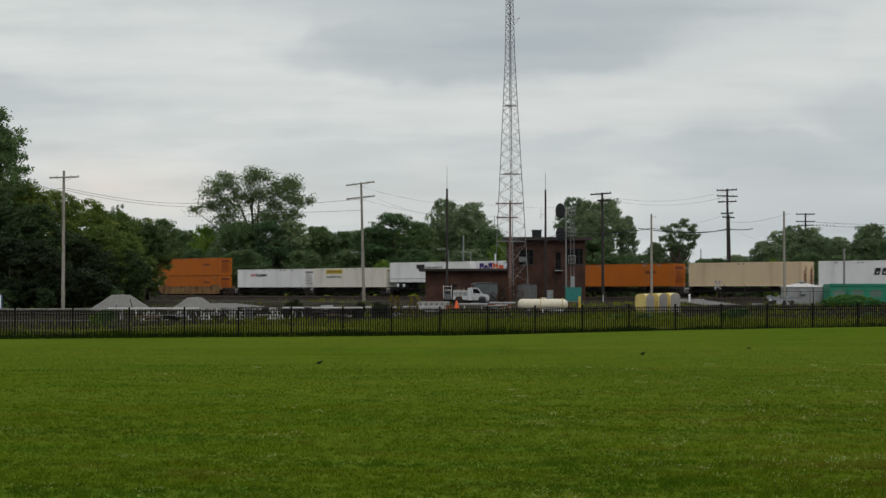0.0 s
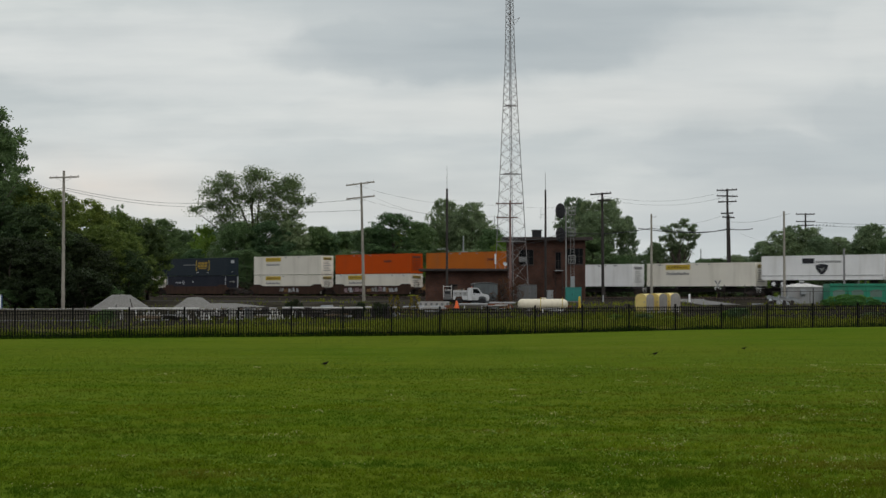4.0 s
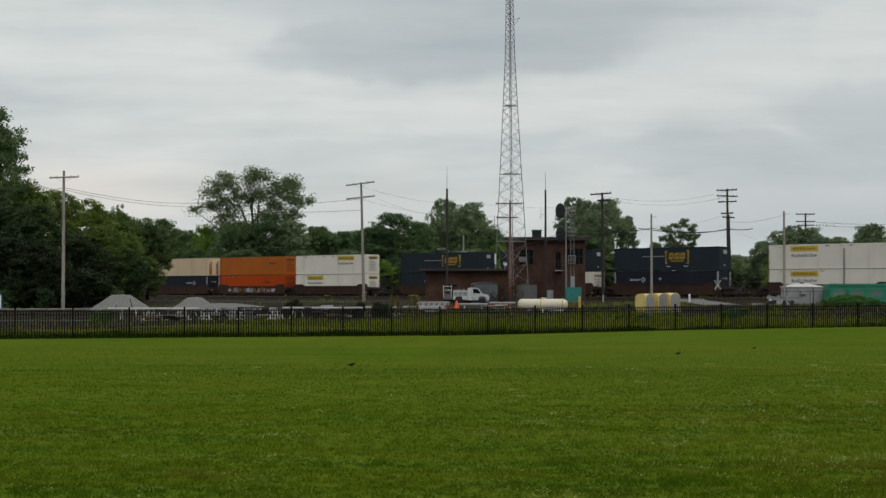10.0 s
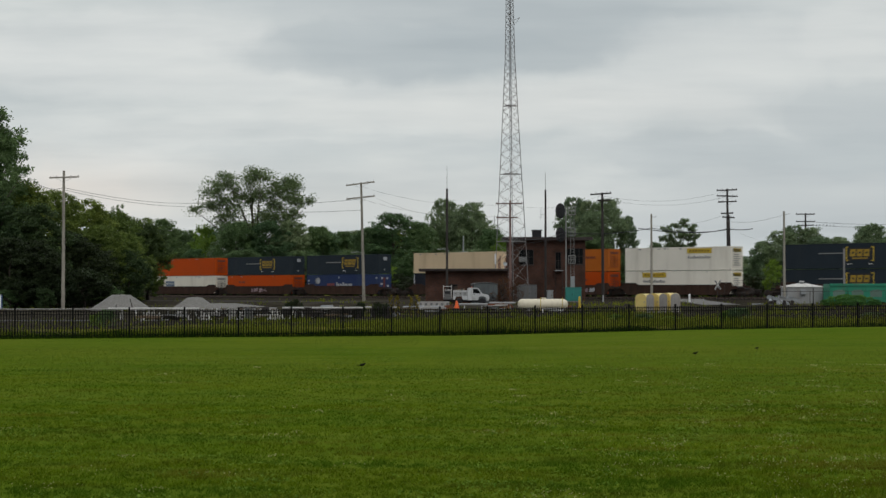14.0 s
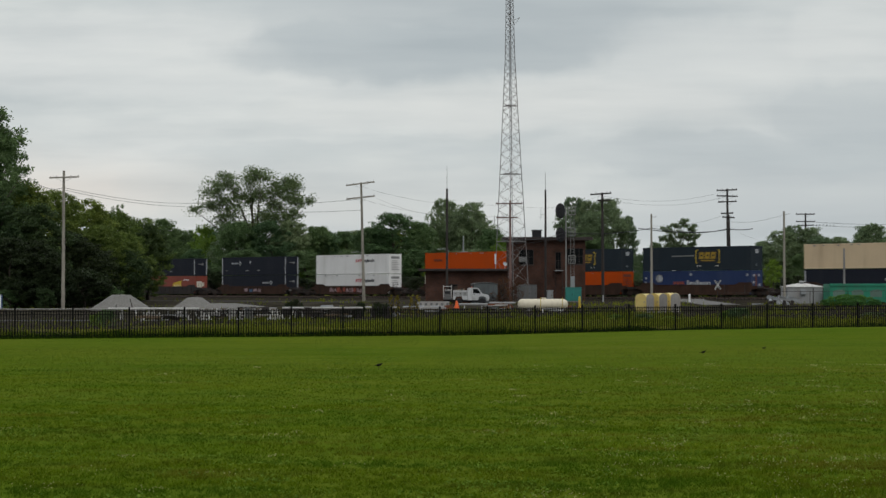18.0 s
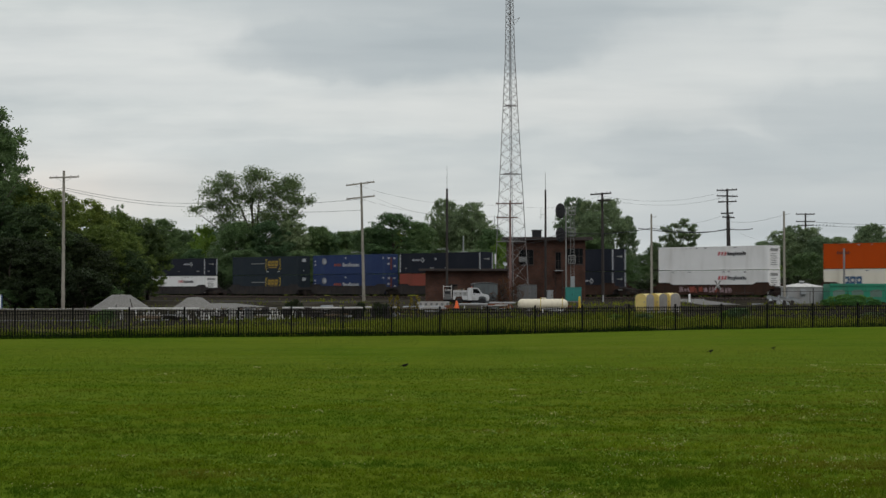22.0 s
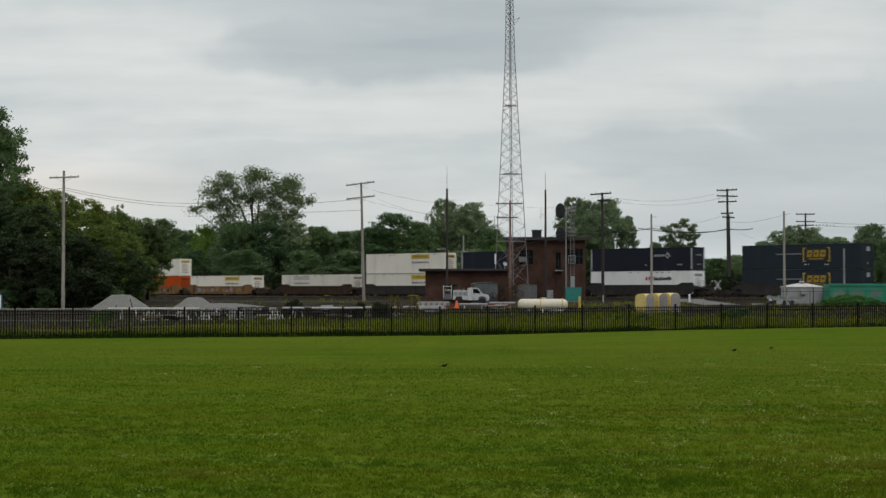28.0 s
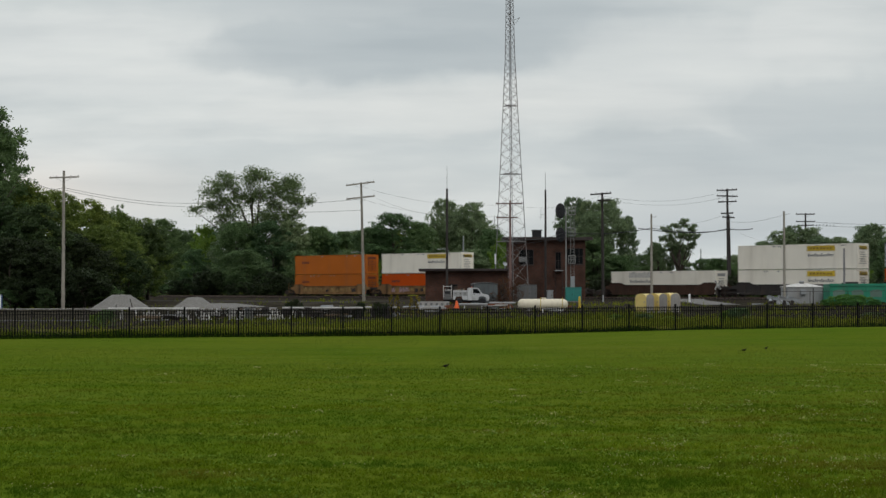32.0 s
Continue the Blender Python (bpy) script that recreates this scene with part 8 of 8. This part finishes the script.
def barrier(x, y, l):
    o = thing("concrete_barrier", "low pale concrete barrier with dark lifting slots", "barrier", on_ground(x, y, 1))
    part("block", Geo().extrude([(-0.3, -0.1), (0.3, -0.1), (0.28, 0.1), (0.12, 0.3), (0.09, 0.78), (-0.09, 0.78), (-0.12, 0.3), (-0.28, 0.1)], 0, l, "x"), "concrete", o)
    for k in range(6):
        part("slot", Geo().box(0.25 + k * l / 6, -0.115, 0.36, 0.25 + k * l / 6 + 0.22, -0.10, 0.62), "grey_paint", o)


barrier(-2.55, 158.00, 3.16)


def traffic_cone(x, y):
    o = thing("traffic_cone", "squat orange plastic traffic cone in the yard", "traffic cone", on_ground(x, y))
    part("base", Geo().box(-0.27, -0.27, -0.02, 0.27, 0.27, 0.06, 0.015), "cone", o)
    part("cone", Geo().lathe([(0.02, 0.062), (0.24, 0.062), (0.20, 0.26), (0.15, 0.48), (0.09, 0.70), (0.02, 0.71)], 16), "cone", o)


traffic_cone(1.36, 160.00)


def stake(x, y, h, lean):
    """A thin dark rod pushed into the ground."""
    o = thing("steel_stake", "thin dark steel stake leaning in the yard", "stake", on_ground(x, y), "stakes in the yard")
    part("rod", Geo().tube([(0, 0, -0.2), (lean, 0.05, h)], 0.035, 6), "iron", o)


stake(-25.45, 126.0, 1.05, -0.15)
stake(-24.0, 126.0, 1.50, -0.50)

# access road and crossing
def strip(name, label, category, pts, width, material, up=0.02):
    g = Geo()
    for i, (x, y) in enumerate(pts):
        a, b = pts[max(0, i - 1)], pts[min(len(pts) - 1, i + 1)]
        d = Vector((b[0] - a[0], b[1] - a[1], 0)).normalized()
        n = Vector((-d.y, d.x, 0)) * width / 2
        for s in (-1, -0.9, 0, 0.9, 1):
            px, py = x + n.x * s, y + n.y * s
            g.v.append((px, py, ground_z(px, py) + (up + 0.035 if abs(s) < 1 else -0.06)))
    k = 5
    g.f = [(i * k + j, i * k + j + 1, (i + 1) * k + j + 1, (i + 1) * k + j) for i in range(len(pts) - 1) for j in range(k - 1)]
    whole(name, g, material, label, category, kind="structure")


strip("gravel_road", "pale gravel access road through the yard", "road", [tuple(np.array(along(s, 30))) for s in np.arange(-60, 75, 3.0)], 7.0, "road_stone")
strip("crossing_road", "grey concrete road over the railway crossing", "road", [(27.7 + k * 0.11, 159 + k * 2.0) for k in range(21)], 3.6, "pale_road")
o = thing("notice_board", "plain white board with a blue edge on short legs", "sign", on_ground(-41.48, 150.00, 0))
part("board", Geo().box(-0.5, -0.03, 0.5, 0.32, 0.03, 1.78, 0.01), "white_mark", o)
part("edge_strip", Geo().box(0.323, -0.04, 0.5, 0.43, 0.04, 1.80, 0.008), "blue_mark", o, "blue edge strip")
for k in (-0.4, 0.35):
    part("leg", Geo().box(k - 0.04, 0.035, -0.2, k + 0.04, 0.1, 1.5, 0.005), "wood", o)


# ---- birds ----
def perched(x, y, z):
    o = thing("perched_bird", "small dark bird perched on a wire", "bird", pose(x, y, z), "birds on the wire")
    part("body", Geo().tube([(-0.02, 0, 0.05), (0.0, 0, 0.0), (0.0, 0, 0.12), (0.01, 0, 0.2)][1:], [0.03, 0.06, 0.03], 8), "bird", o)
    part("head", Geo().lathe([(0.005, 0.19), (0.035, 0.21), (0.035, 0.24), (0.005, 0.265)], 8), "bird", o)
    part("tail", Geo().box(-0.02, -0.008, -0.1, 0.02, 0.008, 0.03), "bird", o)


for k in range(6):
    a = (1446 + k * 6.3 - 1426) / 214
    perched(58.61 + a * (75.14 - 58.61), 260 - 10 * a, 12.85 + a * (12.26 - 12.85) - 0.3 * 4 * a * (1 - a) + 0.015)


def lawn_bird(x, y, k=1.0):
    o = thing("blackbird", "glossy black bird walking on the lawn", "bird", pose(x, y, ground_z(x, y)), "birds on the lawn")
    o.scale = (0.74 * k, 0.74 * k, 0.78 * k)
    body = [(-0.11, 0, 0.105), (-0.07, 0, 0.112), (0.0, 0, 0.115), (0.055, 0, 0.13), (0.085, 0, 0.15)]
    part("body", Geo().tube(body, [0.012, 0.036, 0.048, 0.038, 0.022], 10), "bird", o, smooth=True)
    part("head", Geo().tube([(0.070, 0, 0.150), (0.090, 0, 0.168), (0.118, 0, 0.172)], [0.020, 0.027, 0.014], 10), "bird", o, smooth=True)
    part("beak", Geo().tube([(0.115, 0, 0.171), (0.148, 0, 0.166)], [0.010, 0.002], 6), "beak", o)
    part("tail", Geo().extrude([(-0.10, 0.098), (-0.10, 0.114), (-0.20, 0.094), (-0.20, 0.086)], -0.018, 0.018), "bird", o)
    for s in (-1, 1):
        part("wing", Geo().tube([(0.045, s * 0.034, 0.128), (-0.02, s * 0.044, 0.118), (-0.12, s * 0.02, 0.104)], [0.014, 0.022, 0.005], 8), "bird", o)
        part("leg", Geo().tube([(0.0, s * 0.02, 0.085), (-0.008, s * 0.02, 0.045), (0.0, s * 0.02, 0.0), (0.035, s * 0.022, 0.0)], [0.008, 0.005, 0.005, 0.003], 6), "beak", o)
    return o


BIRDS = [
    (lawn_bird(-3.49, 45.5), [(0, -3.49, 45.50), (3, -3.44, 45.13), (3.5, -3.34, 45.07), (5.5, -3.23, 44.83), (6.5, -3.04, 44.71), (7.5, -2.93, 44.58), (8.5, -2.65, 44.46), (10, -2.51, 44.36), (12, -2.44, 44.28), (13, -2.31, 44.24), (14.5, -2.16, 44.18), (16.5, -1.88, 44.11), (18, -1.75, 44.05), (19, -1.56, 44.01), (20.5, -1.33, 43.95), (21, -1.11, 43.93), (22, -1.04, 43.89), (23, -0.74, 43.85), (25, -0.53, 43.77), (27.5, -0.06, 43.68), (28.5, 0.08, 43.64), (32, 0.08, 43.50)]),
    (lawn_bird(6.32, 51.0, 0.9), [(0, 6.32, 51.00), (2, 6.41, 51.00), (3, 6.58, 51.00), (5.5, 6.84, 51.00), (7.5, 7.07, 51.00), (9, 7.27, 51.00), (10.5, 7.51, 51.00), (12, 7.66, 51.00), (13.5, 7.92, 51.09), (16.5, 8.36, 51.64), (19, 8.44, 52.10), (20, 8.63, 52.28), (21.5, 8.71, 52.56), (23, 8.86, 52.83), (24, 9.02, 53.02), (25, 9.36, 53.20), (27.5, 9.52, 53.20), (28.5, 9.73, 53.20), (30, 9.90, 53.20), (32, 9.94, 53.20)]),
    (lawn_bird(10.45, 55.0, 0.72), [(0, 10.45, 55), (2, 10.27, 55), (5.5, 10.31, 55), (8, 10.49, 55), (10, 10.62, 55), (13, 10.66, 55), (14.5, 10.76, 55), (16.5, 10.95, 55), (19, 10.97, 55), (20.5, 11.16, 55), (22, 11.28, 55), (24, 11.34, 55), (25.5, 11.30, 55), (28, 11.20, 55), (30, 11.08, 55), (32, 11.03, 55)]),
]


# ---- what moves ----
def motions():
    for ob, u, z, off in MOVING:
        walk(ob, [(t, pose(*along(ahead(u, t), off), z, 0, 0, HEAD)) for t in (0, 4, 8, 12, 16, 20, 24, 28, 32)])
    for ob, rows in BIRDS:
        walk(ob, [(t, pose(x, y, ground_z(x, y) + 0.01, 0, 0, -6 if k % 3 else 14)) for k, (t, x, y) in enumerate(rows)])
    walk(clouds, [(0, pose(0, 2900, 0)), (32, pose(-170, 2900, 0))])


motions()
